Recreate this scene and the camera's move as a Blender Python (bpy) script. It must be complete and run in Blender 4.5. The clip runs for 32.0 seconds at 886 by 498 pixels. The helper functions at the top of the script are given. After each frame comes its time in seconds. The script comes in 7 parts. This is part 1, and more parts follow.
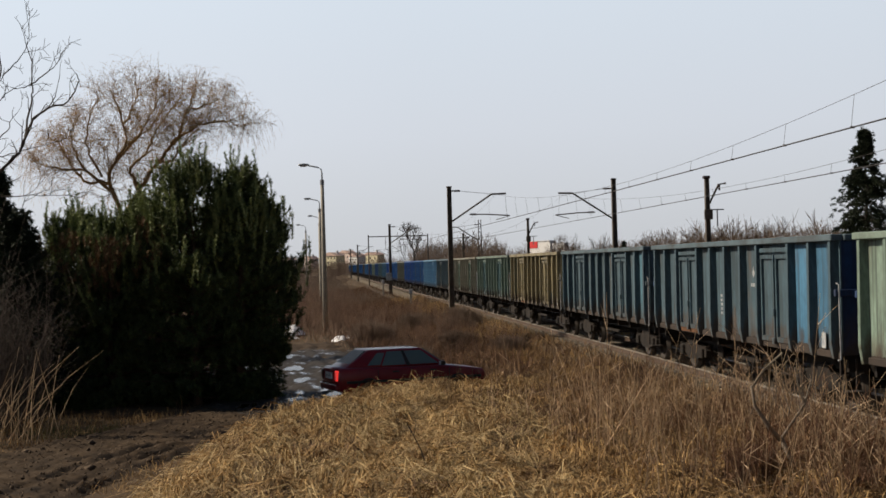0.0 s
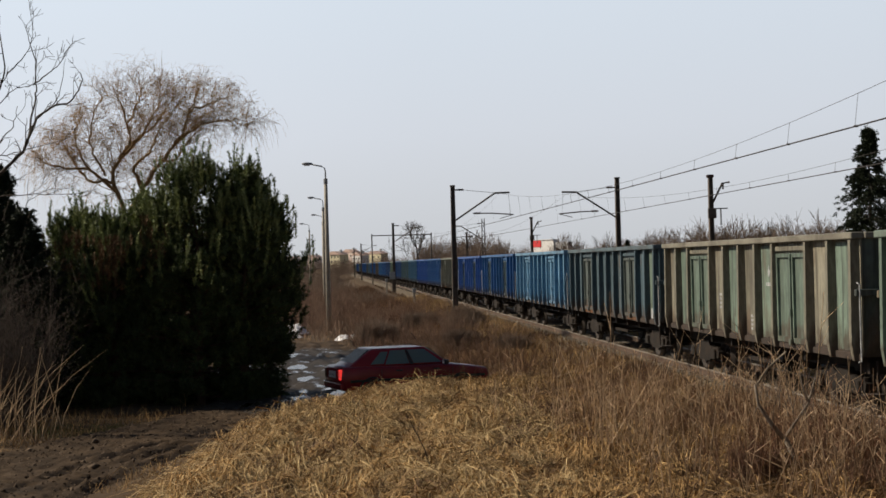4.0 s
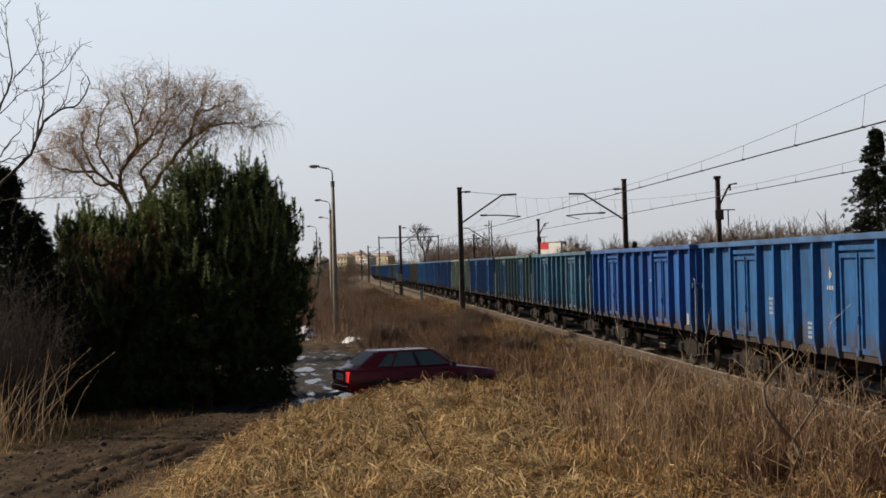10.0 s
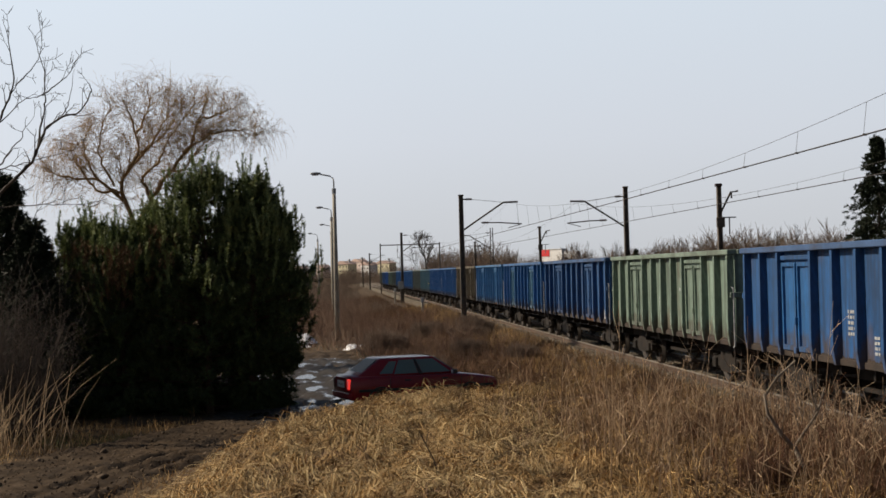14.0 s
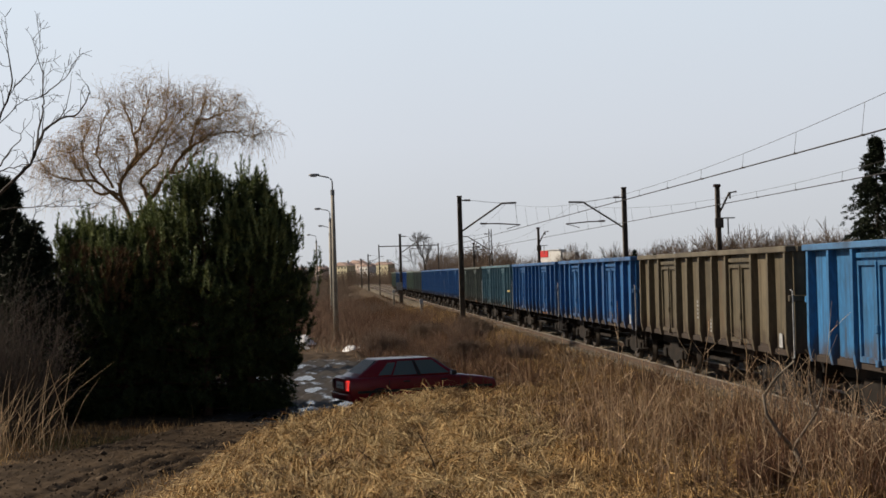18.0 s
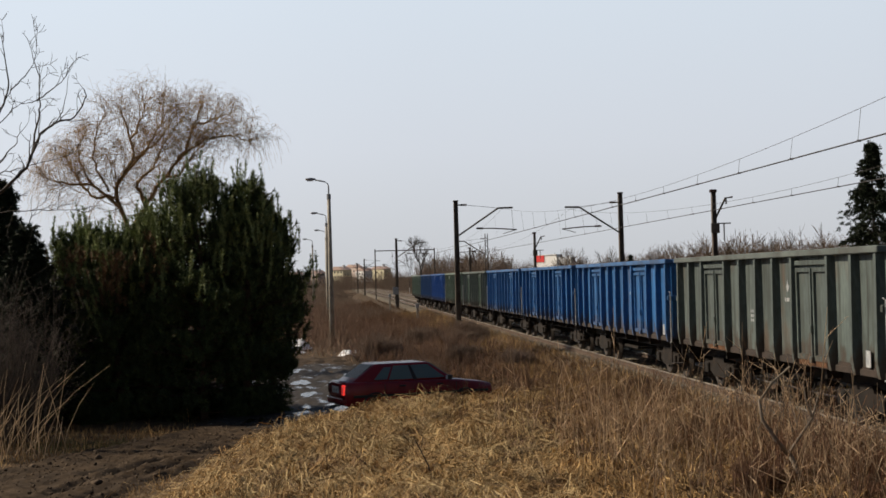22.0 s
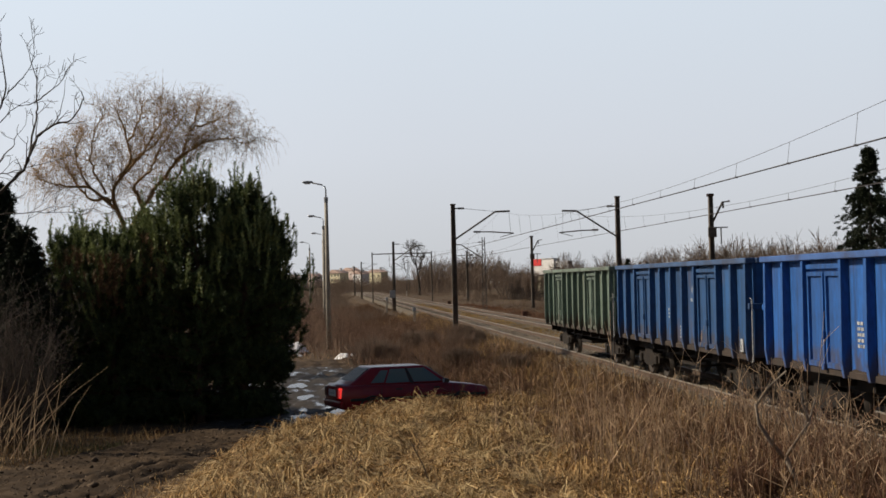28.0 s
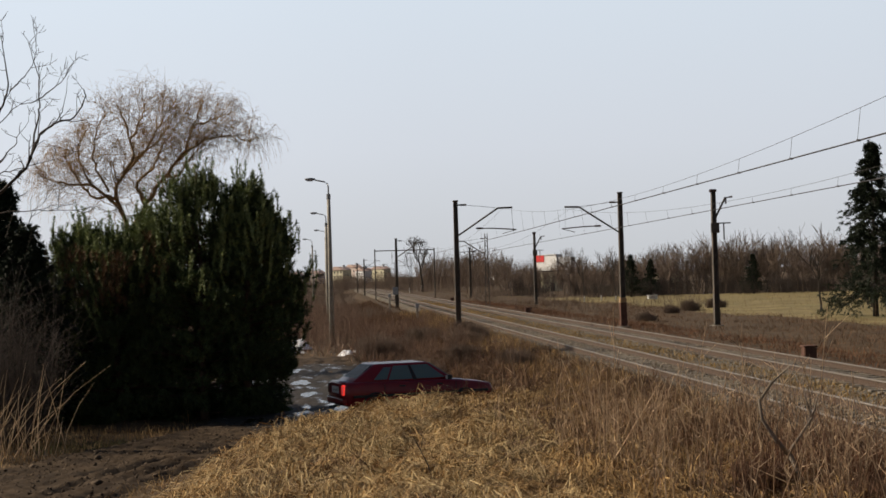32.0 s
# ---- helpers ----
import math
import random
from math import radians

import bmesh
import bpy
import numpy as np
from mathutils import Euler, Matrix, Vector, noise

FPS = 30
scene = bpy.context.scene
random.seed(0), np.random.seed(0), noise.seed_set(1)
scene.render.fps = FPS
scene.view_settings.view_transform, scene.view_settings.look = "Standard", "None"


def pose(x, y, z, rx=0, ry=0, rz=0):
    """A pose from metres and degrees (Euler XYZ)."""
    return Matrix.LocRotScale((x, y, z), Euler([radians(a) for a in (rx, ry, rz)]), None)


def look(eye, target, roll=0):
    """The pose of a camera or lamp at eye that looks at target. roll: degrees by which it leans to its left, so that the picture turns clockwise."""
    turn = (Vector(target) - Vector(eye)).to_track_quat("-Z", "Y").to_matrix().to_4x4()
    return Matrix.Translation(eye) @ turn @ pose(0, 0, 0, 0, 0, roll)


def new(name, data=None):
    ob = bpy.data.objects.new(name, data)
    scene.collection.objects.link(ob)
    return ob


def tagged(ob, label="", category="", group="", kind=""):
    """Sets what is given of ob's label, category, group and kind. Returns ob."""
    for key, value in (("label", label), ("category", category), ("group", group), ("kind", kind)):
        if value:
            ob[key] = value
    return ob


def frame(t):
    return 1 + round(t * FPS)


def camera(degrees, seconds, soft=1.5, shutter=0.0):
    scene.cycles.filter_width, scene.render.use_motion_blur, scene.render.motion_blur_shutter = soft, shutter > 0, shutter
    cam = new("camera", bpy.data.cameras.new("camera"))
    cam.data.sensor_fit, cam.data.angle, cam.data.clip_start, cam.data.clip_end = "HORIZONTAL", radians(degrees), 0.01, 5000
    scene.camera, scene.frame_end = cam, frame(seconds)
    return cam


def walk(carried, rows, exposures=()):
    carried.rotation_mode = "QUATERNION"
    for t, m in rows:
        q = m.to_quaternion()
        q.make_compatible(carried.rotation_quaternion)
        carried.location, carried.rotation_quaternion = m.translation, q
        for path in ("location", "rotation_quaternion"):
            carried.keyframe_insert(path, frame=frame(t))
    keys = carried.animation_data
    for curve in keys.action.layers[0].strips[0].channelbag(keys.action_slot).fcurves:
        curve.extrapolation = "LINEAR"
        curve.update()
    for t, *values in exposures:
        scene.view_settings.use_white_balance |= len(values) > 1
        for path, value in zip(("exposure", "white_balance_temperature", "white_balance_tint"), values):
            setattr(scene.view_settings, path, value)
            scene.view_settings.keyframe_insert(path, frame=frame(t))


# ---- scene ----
cam = camera(34.44, 32.0, soft=1.6)
EYE = (0, 0, 2.77)
# seconds, where the lens points at 100 m along the line, lean
PATH = [
    (0.0, 8.466, 3.808, -1.48), (0.5, 8.476, 3.759, -1.43), (1.0, 8.451, 3.789, -1.47), (1.5, 8.420, 3.841, -1.48),
    (2.0, 8.303, 3.844, -1.47), (2.5, 8.299, 3.845, -1.44), (3.0, 8.262, 3.839, -1.43), (3.5, 8.244, 3.747, -1.50),
    (5.5, 8.177, 3.741, -1.31), (6.0, 8.263, 3.760, -1.30), (6.5, 8.294, 3.837, -1.42), (7.0, 8.223, 3.894, -1.55),
    (7.5, 8.062, 3.833, -1.58), (8.0, 7.954, 3.787, -1.56), (8.5, 7.860, 3.786, -1.53), (9.0, 7.817, 3.739, -1.55),
    (9.5, 7.746, 3.765, -1.61), (10.0, 7.726, 3.898, -1.61), (10.5, 7.750, 3.975, -1.56), (11.0, 7.711, 4.003, -1.53),
    (11.5, 7.720, 4.108, -1.50), (12.0, 7.743, 4.225, -1.50), (12.5, 7.715, 4.175, -1.56), (13.0, 7.702, 4.203, -1.60),
    (13.5, 7.659, 4.376, -1.59), (14.0, 7.649, 4.417, -1.58), (14.5, 7.563, 4.420, -1.66), (16.5, 7.578, 4.440, -1.58),
    (17.0, 7.635, 4.516, -1.62), (17.5, 7.691, 4.519, -1.66), (18.0, 7.746, 4.492, -1.69), (18.5, 7.807, 4.487, -1.68),
    (19.0, 7.842, 4.548, -1.63), (19.5, 7.898, 4.521, -1.61), (20.0, 7.922, 4.587, -1.64), (20.5, 7.932, 4.728, -1.62),
    (21.0, 8.002, 4.777, -1.55), (21.5, 8.024, 4.803, -1.55), (22.0, 8.025, 4.808, -1.55), (22.5, 8.017, 4.850, -1.56),
    (23.0, 8.012, 4.864, -1.53), (23.5, 8.022, 4.824, -1.51), (24.0, 8.031, 4.691, -1.50), (24.5, 8.022, 4.647, -1.50),
    (25.0, 8.030, 4.667, -1.49), (25.5, 8.169, 4.813, -1.39), (27.5, 8.209, 5.084, -1.39), (28.0, 8.237, 5.041, -1.40),
    (28.5, 8.224, 5.001, -1.45), (29.0, 8.219, 5.001, -1.48), (29.5, 8.191, 5.011, -1.47), (30.0, 8.159, 4.995, -1.48),
    (30.5, 8.092, 4.917, -1.54), (31.0, 8.068, 4.840, -1.56), (31.5, 8.039, 4.811, -1.57), (32.0, 8.042, 4.806, -1.60),
]
walk(cam, [(t, look(EYE, (tx, 100, tz), lean)) for t, tx, tz, lean in PATH], [(0.0, 0.0), (32.0, 0.0)])

# ---- light ----
SUN_FROM = Vector((-0.80, 0.28, 0.60)).normalized()
sun_data = bpy.data.lights.new("sun", "SUN")
sun_data.energy, sun_data.angle, sun_data.color = 5.0, radians(1.5), (1.0, 0.86, 0.68)
sun = new("sun", sun_data)
sun.matrix_world = look((0, 0, 60), Vector((0, 0, 60)) - SUN_FROM)

world = bpy.data.worlds.new("sky")
scene.world = world
world.use_nodes = True
wn, wl = world.node_tree.nodes, world.node_tree.links
wn.clear()
sky = wn.new("ShaderNodeTexSky")
sky.sky_type, sky.sun_disc = "NISHITA", False
sky.sun_elevation = math.asin(SUN_FROM.z)
sky.sun_rotation = math.atan2(SUN_FROM.x, SUN_FROM.y)
sky.air_density, sky.dust_density, sky.ozone_density = 1.0, 3.0, 1.5
# thin winter haze veils the blue: a plain gradient over the whole dome
coord = wn.new("ShaderNodeTexCoord")
split = wn.new("ShaderNodeSeparateXYZ")
ramp = wn.new("ShaderNodeValToRGB")
ramp.color_ramp.elements[0].position, ramp.color_ramp.elements[0].color = 0.0, (0.625, 0.645, 0.675, 1)
ramp.color_ramp.elements[1].position, ramp.color_ramp.elements[1].color = 0.37, (0.07, 0.12, 0.22, 1)
high = ramp.color_ramp.elements.new(0.205)
high.color = (0.735, 0.815, 0.905, 1)
mid = ramp.color_ramp.elements.new(0.09)
mid.color = (0.705, 0.745, 0.815, 1)
scale_sky = wn.new("ShaderNodeMix")
scale_sky.data_type, scale_sky.blend_type = "RGBA", "MULTIPLY"
scale_sky.inputs[0].default_value = 1.0
scale_sky.inputs[7].default_value = (0.06, 0.06, 0.06, 1)
veil = wn.new("ShaderNodeMix")
veil.data_type = "RGBA"
veil.inputs[0].default_value = 0.88
back = wn.new("ShaderNodeBackground")
back.inputs[1].default_value = 1.0
outw = wn.new("ShaderNodeOutputWorld")
wl.new(coord.outputs["Generated"], split.inputs[0])
wl.new(split.outputs["Z"], ramp.inputs[0])
wl.new(sky.outputs[0], scale_sky.inputs[6])
wl.new(scale_sky.outputs[2], veil.inputs[6])
wl.new(ramp.outputs[0], veil.inputs[7])
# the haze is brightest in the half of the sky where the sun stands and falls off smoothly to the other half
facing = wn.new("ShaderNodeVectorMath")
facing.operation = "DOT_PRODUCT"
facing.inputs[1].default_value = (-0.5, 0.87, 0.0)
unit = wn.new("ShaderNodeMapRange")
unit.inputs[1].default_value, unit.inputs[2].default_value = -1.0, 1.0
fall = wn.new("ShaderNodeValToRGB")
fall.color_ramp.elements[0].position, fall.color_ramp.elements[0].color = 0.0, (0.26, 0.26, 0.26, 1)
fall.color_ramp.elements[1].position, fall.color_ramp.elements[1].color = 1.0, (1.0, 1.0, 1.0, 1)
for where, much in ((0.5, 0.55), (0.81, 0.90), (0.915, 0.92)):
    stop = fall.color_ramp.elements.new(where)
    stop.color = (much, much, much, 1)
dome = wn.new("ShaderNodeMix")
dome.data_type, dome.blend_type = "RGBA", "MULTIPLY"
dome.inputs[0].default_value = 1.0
back.inputs[1].default_value = 1.1
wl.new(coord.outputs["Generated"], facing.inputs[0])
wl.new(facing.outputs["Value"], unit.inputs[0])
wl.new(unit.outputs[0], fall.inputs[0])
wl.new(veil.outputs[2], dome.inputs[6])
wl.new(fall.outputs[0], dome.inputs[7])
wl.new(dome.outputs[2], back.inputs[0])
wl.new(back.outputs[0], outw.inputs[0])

# ---- materials ----
def lin(r, g, b):
    """Linear colour from 0..255 display values."""
    return tuple(((c / 255) / 12.92 if c < 10.3 else ((c / 255 + 0.055) / 1.055) ** 2.4) for c in (r, g, b))


def surface(name, low, high, rough=0.85, grain=6.0, fine=60.0, bump=0.3, metal=0.0, per="", spread=0.25, shine=0.5, stain=None, stain_scale=1.2, stain_amount=0.5, thin=0.0, stretch=(1, 1, 1)):
    """Two-scale noise between two colours, fine relief, optional stains and piece-to-piece change."""
    m = bpy.data.materials.new(name)
    m.use_nodes = True
    n, l = m.node_tree.nodes, m.node_tree.links
    b = n["Principled BSDF"]
    b.inputs["Metallic"].default_value = metal
    tc = n.new("ShaderNodeTexCoord")
    mp = n.new("ShaderNodeMapping")
    mp.inputs["Scale"].default_value = stretch
    l.new(tc.outputs["Object"], mp.inputs[0])
    big, small = n.new("ShaderNodeTexNoise"), n.new("ShaderNodeTexNoise")
    big.inputs["Scale"].default_value, big.inputs["Detail"].default_value = grain, 6
    small.inputs["Scale"].default_value, small.inputs["Detail"].default_value = fine, 4
    l.new(mp.outputs[0], big.inputs[0])
    l.new(mp.outputs[0], small.inputs[0])
    mixn = n.new("ShaderNodeMix")
    mixn.inputs[0].default_value = 0.4
    l.new(big.outputs[0], mixn.inputs[2])
    l.new(small.outputs[0], mixn.inputs[3])
    fit = n.new("ShaderNodeMapRange")
    fit.inputs[1].default_value, fit.inputs[2].default_value = 0.33, 0.67
    l.new(mixn.outputs[0], fit.inputs[0])
    col = n.new("ShaderNodeMix")
    col.data_type = "RGBA"
    col.inputs[6].default_value, col.inputs[7].default_value = (*low, 1), (*high, 1)
    l.new(fit.outputs[0], col.inputs[0])
    out = col.outputs[2]
    if stain:
        sn = n.new("ShaderNodeTexNoise")
        sn.inputs["Scale"].default_value, sn.inputs["Detail"].default_value = stain_scale, 8
        l.new(mp.outputs[0], sn.inputs[0])
        sr = n.new("ShaderNodeMapRange")
        sr.inputs[1].default_value, sr.inputs[2].default_value = 0.52, 0.68
        sr.inputs[4].default_value = stain_amount
        l.new(sn.outputs[0], sr.inputs[0])
        sm = n.new("ShaderNodeMix")
        sm.data_type = "RGBA"
        sm.inputs[7].default_value = (*stain, 1)
        l.new(sr.outputs[0], sm.inputs[0])
        l.new(out, sm.inputs[6])
        out = sm.outputs[2]
    if per:
        if per == "object":
            src = n.new("ShaderNodeObjectInfo").outputs["Random"]
        else:
            src = n.new("ShaderNodeNewGeometry").outputs["Random Per Island"]
        pr = n.new("ShaderNodeMapRange")
        pr.inputs[3].default_value, pr.inputs[4].default_value = 1 - spread, 1 + spread
        l.new(src, pr.inputs[0])
        hs = n.new("ShaderNodeHueSaturation")
        l.new(pr.outputs[0], hs.inputs["Value"])
        l.new(out, hs.inputs["Color"])
        out = hs.outputs[0]
    l.new(out, b.inputs["Base Color"])
    rr = n.new("ShaderNodeMapRange")
    rr.inputs[3].default_value, rr.inputs[4].default_value = max(rough - 0.12, 0.02), min(rough + 0.12, 1)
    l.new(small.outputs[0], rr.inputs[0])
    l.new(rr.outputs[0], b.inputs["Roughness"])
    if bump:
        bp = n.new("ShaderNodeBump")
        bp.inputs["Strength"].default_value, bp.inputs["Distance"].default_value = bump, 0.02
        l.new(mixn.outputs[0], bp.inputs["Height"])
        l.new(bp.outputs[0], b.inputs["Normal"])
    b.inputs["Specular IOR Level"].default_value = 0.2 if thin else shine
    return m


# ---- mesh tools ----
class Shape:
    """Collects corners and faces of one mesh."""

    def __init__(self):
        self.v, self.f = [], []

    def add(self, verts, faces):
        k = len(self.v)
        self.v += [tuple(p) for p in verts]
        self.f += [tuple(i + k for i in q) for q in faces]
        return self

    def box(self, x0, x1, y0, y1, z0, z1, b=0.0):
        """A box; b: its edges' chamfer."""
        if b <= 0:
            v = [(x, y, z) for z in (z0, z1) for y in (y0, y1) for x in (x0, x1)]
            return self.add(v, [(0, 2, 3, 1), (4, 5, 7, 6), (0, 1, 5, 4), (2, 6, 7, 3), (0, 4, 6, 2), (1, 3, 7, 5)])
        v = []
        for z, q in ((z0, b), (z0 + b, 0), (z1 - b, 0), (z1, b)):
            c = b if q == 0 else b * 1.6
            X0, X1, Y0, Y1 = x0 + q, x1 - q, y0 + q, y1 - q
            v += [(X0 + c, Y0, z), (X1 - c, Y0, z), (X1, Y0 + c, z), (X1, Y1 - c, z), (X1 - c, Y1, z), (X0 + c, Y1, z), (X0, Y1 - c, z), (X0, Y0 + c, z)]
        fs = [tuple(range(7, -1, -1)), tuple(range(24, 32))]
        for r in range(3):
            fs += [(r * 8 + i, r * 8 + (i + 1) % 8, r * 8 + 8 + (i + 1) % 8, r * 8 + 8 + i) for i in range(8)]
        return self.add(v, fs)

    def prism(self, ring, axis, a, b):
        """A closed outline in the two other axes, swept from a to b along one."""
        n = len(ring)
        put = {"x": lambda p, d: (d, p[0], p[1]), "y": lambda p, d: (p[0], d, p[1]), "z": lambda p, d: (p[0], p[1], d)}[axis]
        v = [put(p, a) for p in ring] + [put(p, b) for p in ring]
        return self.add(v, [tuple(range(n - 1, -1, -1)), tuple(range(n, 2 * n))] + [(i, (i + 1) % n, n + (i + 1) % n, n + i) for i in range(n)])

    def tube(self, pts, radii, sides=8, cap=True):
        pts = [Vector(p) for p in pts]
        rings = []
        for i, p in enumerate(pts):
            d = (pts[min(i + 1, len(pts) - 1)] - pts[max(i - 1, 0)]).normalized()
            a = d.orthogonal().normalized() if abs(d.z) < 0.99 else Vector((1, 0, 0))
            c = d.cross(a)
            r = radii[i] if hasattr(radii, "__len__") else radii
            rings.append([p + (a * math.cos(k * math.tau / sides) + c * math.sin(k * math.tau / sides)) * r for k in range(sides)])
        v = [q for r in rings for q in r]
        f = [(i * sides + k, i * sides + (k + 1) % sides, (i + 1) * sides + (k + 1) % sides, (i + 1) * sides + k) for i in range(len(pts) - 1) for k in range(sides)]
        if cap:
            f += [tuple(range(sides - 1, -1, -1)), tuple(range((len(pts) - 1) * sides, len(pts) * sides))]
        return self.add(v, f)

    def lathe(self, prof, centre, axis="x", sides=20):
        """A turned body: prof of (along, radius) round an axis through centre."""
        cx, cy, cz = centre
        v = []
        for a, r in prof:
            for k in range(sides):
                c, s = math.cos(k * math.tau / sides) * r, math.sin(k * math.tau / sides) * r
                v.append({"x": (cx + a, cy + c, cz + s), "y": (cx + c, cy + a, cz + s), "z": (cx + c, cy + s, cz + a)}[axis])
        n = len(prof)
        f = [(i * sides + k, i * sides + (k + 1) % sides, (i + 1) * sides + (k + 1) % sides, (i + 1) * sides + k) for i in range(n - 1) for k in range(sides)]
        f += [tuple(range(sides - 1, -1, -1)), tuple(range((n - 1) * sides, n * sides))]
        return self.add(v, f)

    def mesh(self, name, material=None, smooth=False):
        me = bpy.data.meshes.new(name)
        me.from_pydata(self.v, [], self.f)
        bm = bmesh.new()
        bm.from_mesh(me)
        bmesh.ops.recalc_face_normals(bm, faces=bm.faces)
        bm.to_mesh(me)
        bm.free()
        if smooth:
            me.polygons.foreach_set("use_smooth", [True] * len(me.polygons))
        if material:
            me.materials.append(material)
        return me


def thing(name, m, label, category, group="", kind=""):
    ob = new(name)
    ob.empty_display_size = 0.2
    ob.matrix_basis = m
    return tagged(ob, label, category, group, kind)


def part(name, shape, material, parent, label="", m=None, smooth=False):
    """One mesh object under a thing or a part."""
    me = shape if isinstance(shape, bpy.types.Mesh) else shape.mesh(name, material, smooth)
    ob = new(name, me)
    ob.parent = parent
    if m is not None:
        ob.matrix_basis = m
    return tagged(ob, label)


def solid(name, shape, material, label, category, m=None, group="", kind="", smooth=False):
    """A thing of one mesh."""
    me = shape if isinstance(shape, bpy.types.Mesh) else shape.mesh(name, material, smooth)
    ob = new(name, me)
    if m is not None:
        ob.matrix_basis = m
    return tagged(ob, label, category, group, kind)


def fast_mesh(name, verts, faces, material, smooth=False):
    """A mesh from arrays of corners and of quads or triangles."""
    me = bpy.data.meshes.new(name)
    verts, faces = np.asarray(verts, np.float32), np.asarray(faces, np.int32)
    k = faces.shape[1]
    me.vertices.add(len(verts))
    me.vertices.foreach_set("co", verts.ravel())
    me.loops.add(faces.size)
    me.loops.foreach_set("vertex_index", faces.ravel())
    me.polygons.add(len(faces))
    me.polygons.foreach_set("loop_start", np.arange(0, faces.size, k, dtype=np.int32))
    me.polygons.foreach_set("loop_total", np.full(len(faces), k, np.int32))
    if smooth:
        me.polygons.foreach_set("use_smooth", np.ones(len(faces), bool))
    me.materials.append(material)
    me.update(calc_edges=True)
    me.validate()
    return me


def twigs(p0, p1, w0, w1):
    """Three-sided tapered sticks from arrays of ends and half widths: corners and quads."""
    p0, p1 = np.asarray(p0, float), np.asarray(p1, float)
    d = p1 - p0
    d /= np.linalg.norm(d, axis=1, keepdims=True) + 1e-9
    ref = np.where(np.abs(d[:, 2:3]) > 0.9, [[1.0, 0, 0]], [[0, 0, 1.0]])
    a = np.cross(d, ref)
    a /= np.linalg.norm(a, axis=1, keepdims=True) + 1e-9
    b = np.cross(d, a)
    w0, w1 = np.broadcast_to(w0, len(p0)), np.broadcast_to(w1, len(p0))
    v = np.empty((len(p0), 6, 3))
    for k in range(3):
        o = a * math.cos(k * math.tau / 3) + b * math.sin(k * math.tau / 3)
        v[:, k] = p0 + o * w0[:, None]
        v[:, 3 + k] = p1 + o * w1[:, None]
    q = np.array([(0, 1, 4, 3), (1, 2, 5, 4), (2, 0, 3, 5)])
    f = (np.arange(len(p0))[:, None, None] * 6 + q[None]).reshape(-1, 4)
    return v.reshape(-1, 3), f


def lumps(centre, size, rng):
    """Small rough stones or clods: jittered octahedra as triangles."""
    n = len(centre)
    o = np.array([(1, 0, 0), (-1, 0, 0), (0, 1, 0), (0, -1, 0), (0, 0, 0.8), (0, 0, -0.8)])
    v = centre[:, None] + (o[None] * rng.uniform(0.55, 1.3, (n, 6, 1)) + rng.normal(0, 0.2, (n, 6, 3))) * np.broadcast_to(size, n)[:, None, None]
    t = np.array([(0, 2, 4), (2, 1, 4), (1, 3, 4), (3, 0, 4), (2, 0, 5), (1, 2, 5), (3, 1, 5), (0, 3, 5)])
    return v.reshape(-1, 3), (np.arange(n)[:, None, None] * 6 + t[None]).reshape(-1, 3)


def blades(base, tip, width, bend=0.3, rng=None):
    """Bent flat blades in two pieces each: corners and quads."""
    n = len(base)
    side = np.stack([np.cos(rng.uniform(0, math.tau, n)), np.sin(rng.uniform(0, math.tau, n)), np.zeros(n)], 1)
    knee = (base + tip) / 2 + np.c_[rng.normal(0, 1, (n, 2)) * bend * np.linalg.norm(tip - base, axis=1)[:, None] * 0.3, np.zeros(n)]
    knee[:, 2] += np.linalg.norm(tip - base, axis=1) * 0.12 * bend
    w = side * np.broadcast_to(width, n)[:, None]
    v = np.stack([base - w, base + w, knee + w * 0.8, knee - w * 0.8, tip + w * 0.25, tip - w * 0.25], 1)
    f = (np.arange(n)[:, None, None] * 6 + np.array([(0, 1, 2, 3), (3, 2, 4, 5)])[None]).reshape(-1, 4)
    return v.reshape(-1, 3), f

# ---- the lie of the land: rail tops at z 0, the line runs along +y ----
NEAR_TRACK, FAR_TRACK = 10.04, 13.95
ROAD = [(-8.5, 8), (-7.2, 17), (-5.9, 25), (-4.7, 29.5), (-2.7, 33.6), (-1.0, 37.5), (-0.45, 42), (-0.6, 50), (-1.3, 62), (-1.6, 68)]


def step(a, b, x):
    t = np.clip((np.asarray(x, float) - a) / (b - a), 0, 1)
    return t * t * (3 - 2 * t)


def road_distance(x, y):
    x, y = np.asarray(x, float), np.asarray(y, float)
    best = np.full(np.broadcast(x, y).shape, 1e9)
    for (ax, ay), (bx, by) in zip(ROAD, ROAD[1:]):
        t = np.clip(((x - ax) * (bx - ax) + (y - ay) * (by - ay)) / ((bx - ax) ** 2 + (by - ay) ** 2), 0, 1)
        best = np.minimum(best, np.hypot(x - ax - t * (bx - ax), y - ay - t * (by - ay)))
    return best


def waves(x, y):
    return (np.sin(x * 1.7 + y * 0.6) * np.sin(y * 1.1 - x * 0.5) + 0.6 * np.sin(x * 3.9 - y * 2.3 + 1) * np.sin(y * 3.1 + x * 1.2) + 0.35 * np.sin(x * 8.1 + y * 5.2) * np.sin(y * 7.3 - x * 6.4))


def mound(x, y):
    """1 on the grassy rise before the parked car, 0 on the lane."""
    edge = np.interp(y, [0, 20, 28, 32, 36, 40], [-3.6, -3.2, -2.3, -1.5, 0.5, 4.5])
    far = step(38.8, 36.2, y) + step(4.5, 7.5, x)
    return step(-0.4, 1.5, x - edge) * np.clip(far, 0, 1)


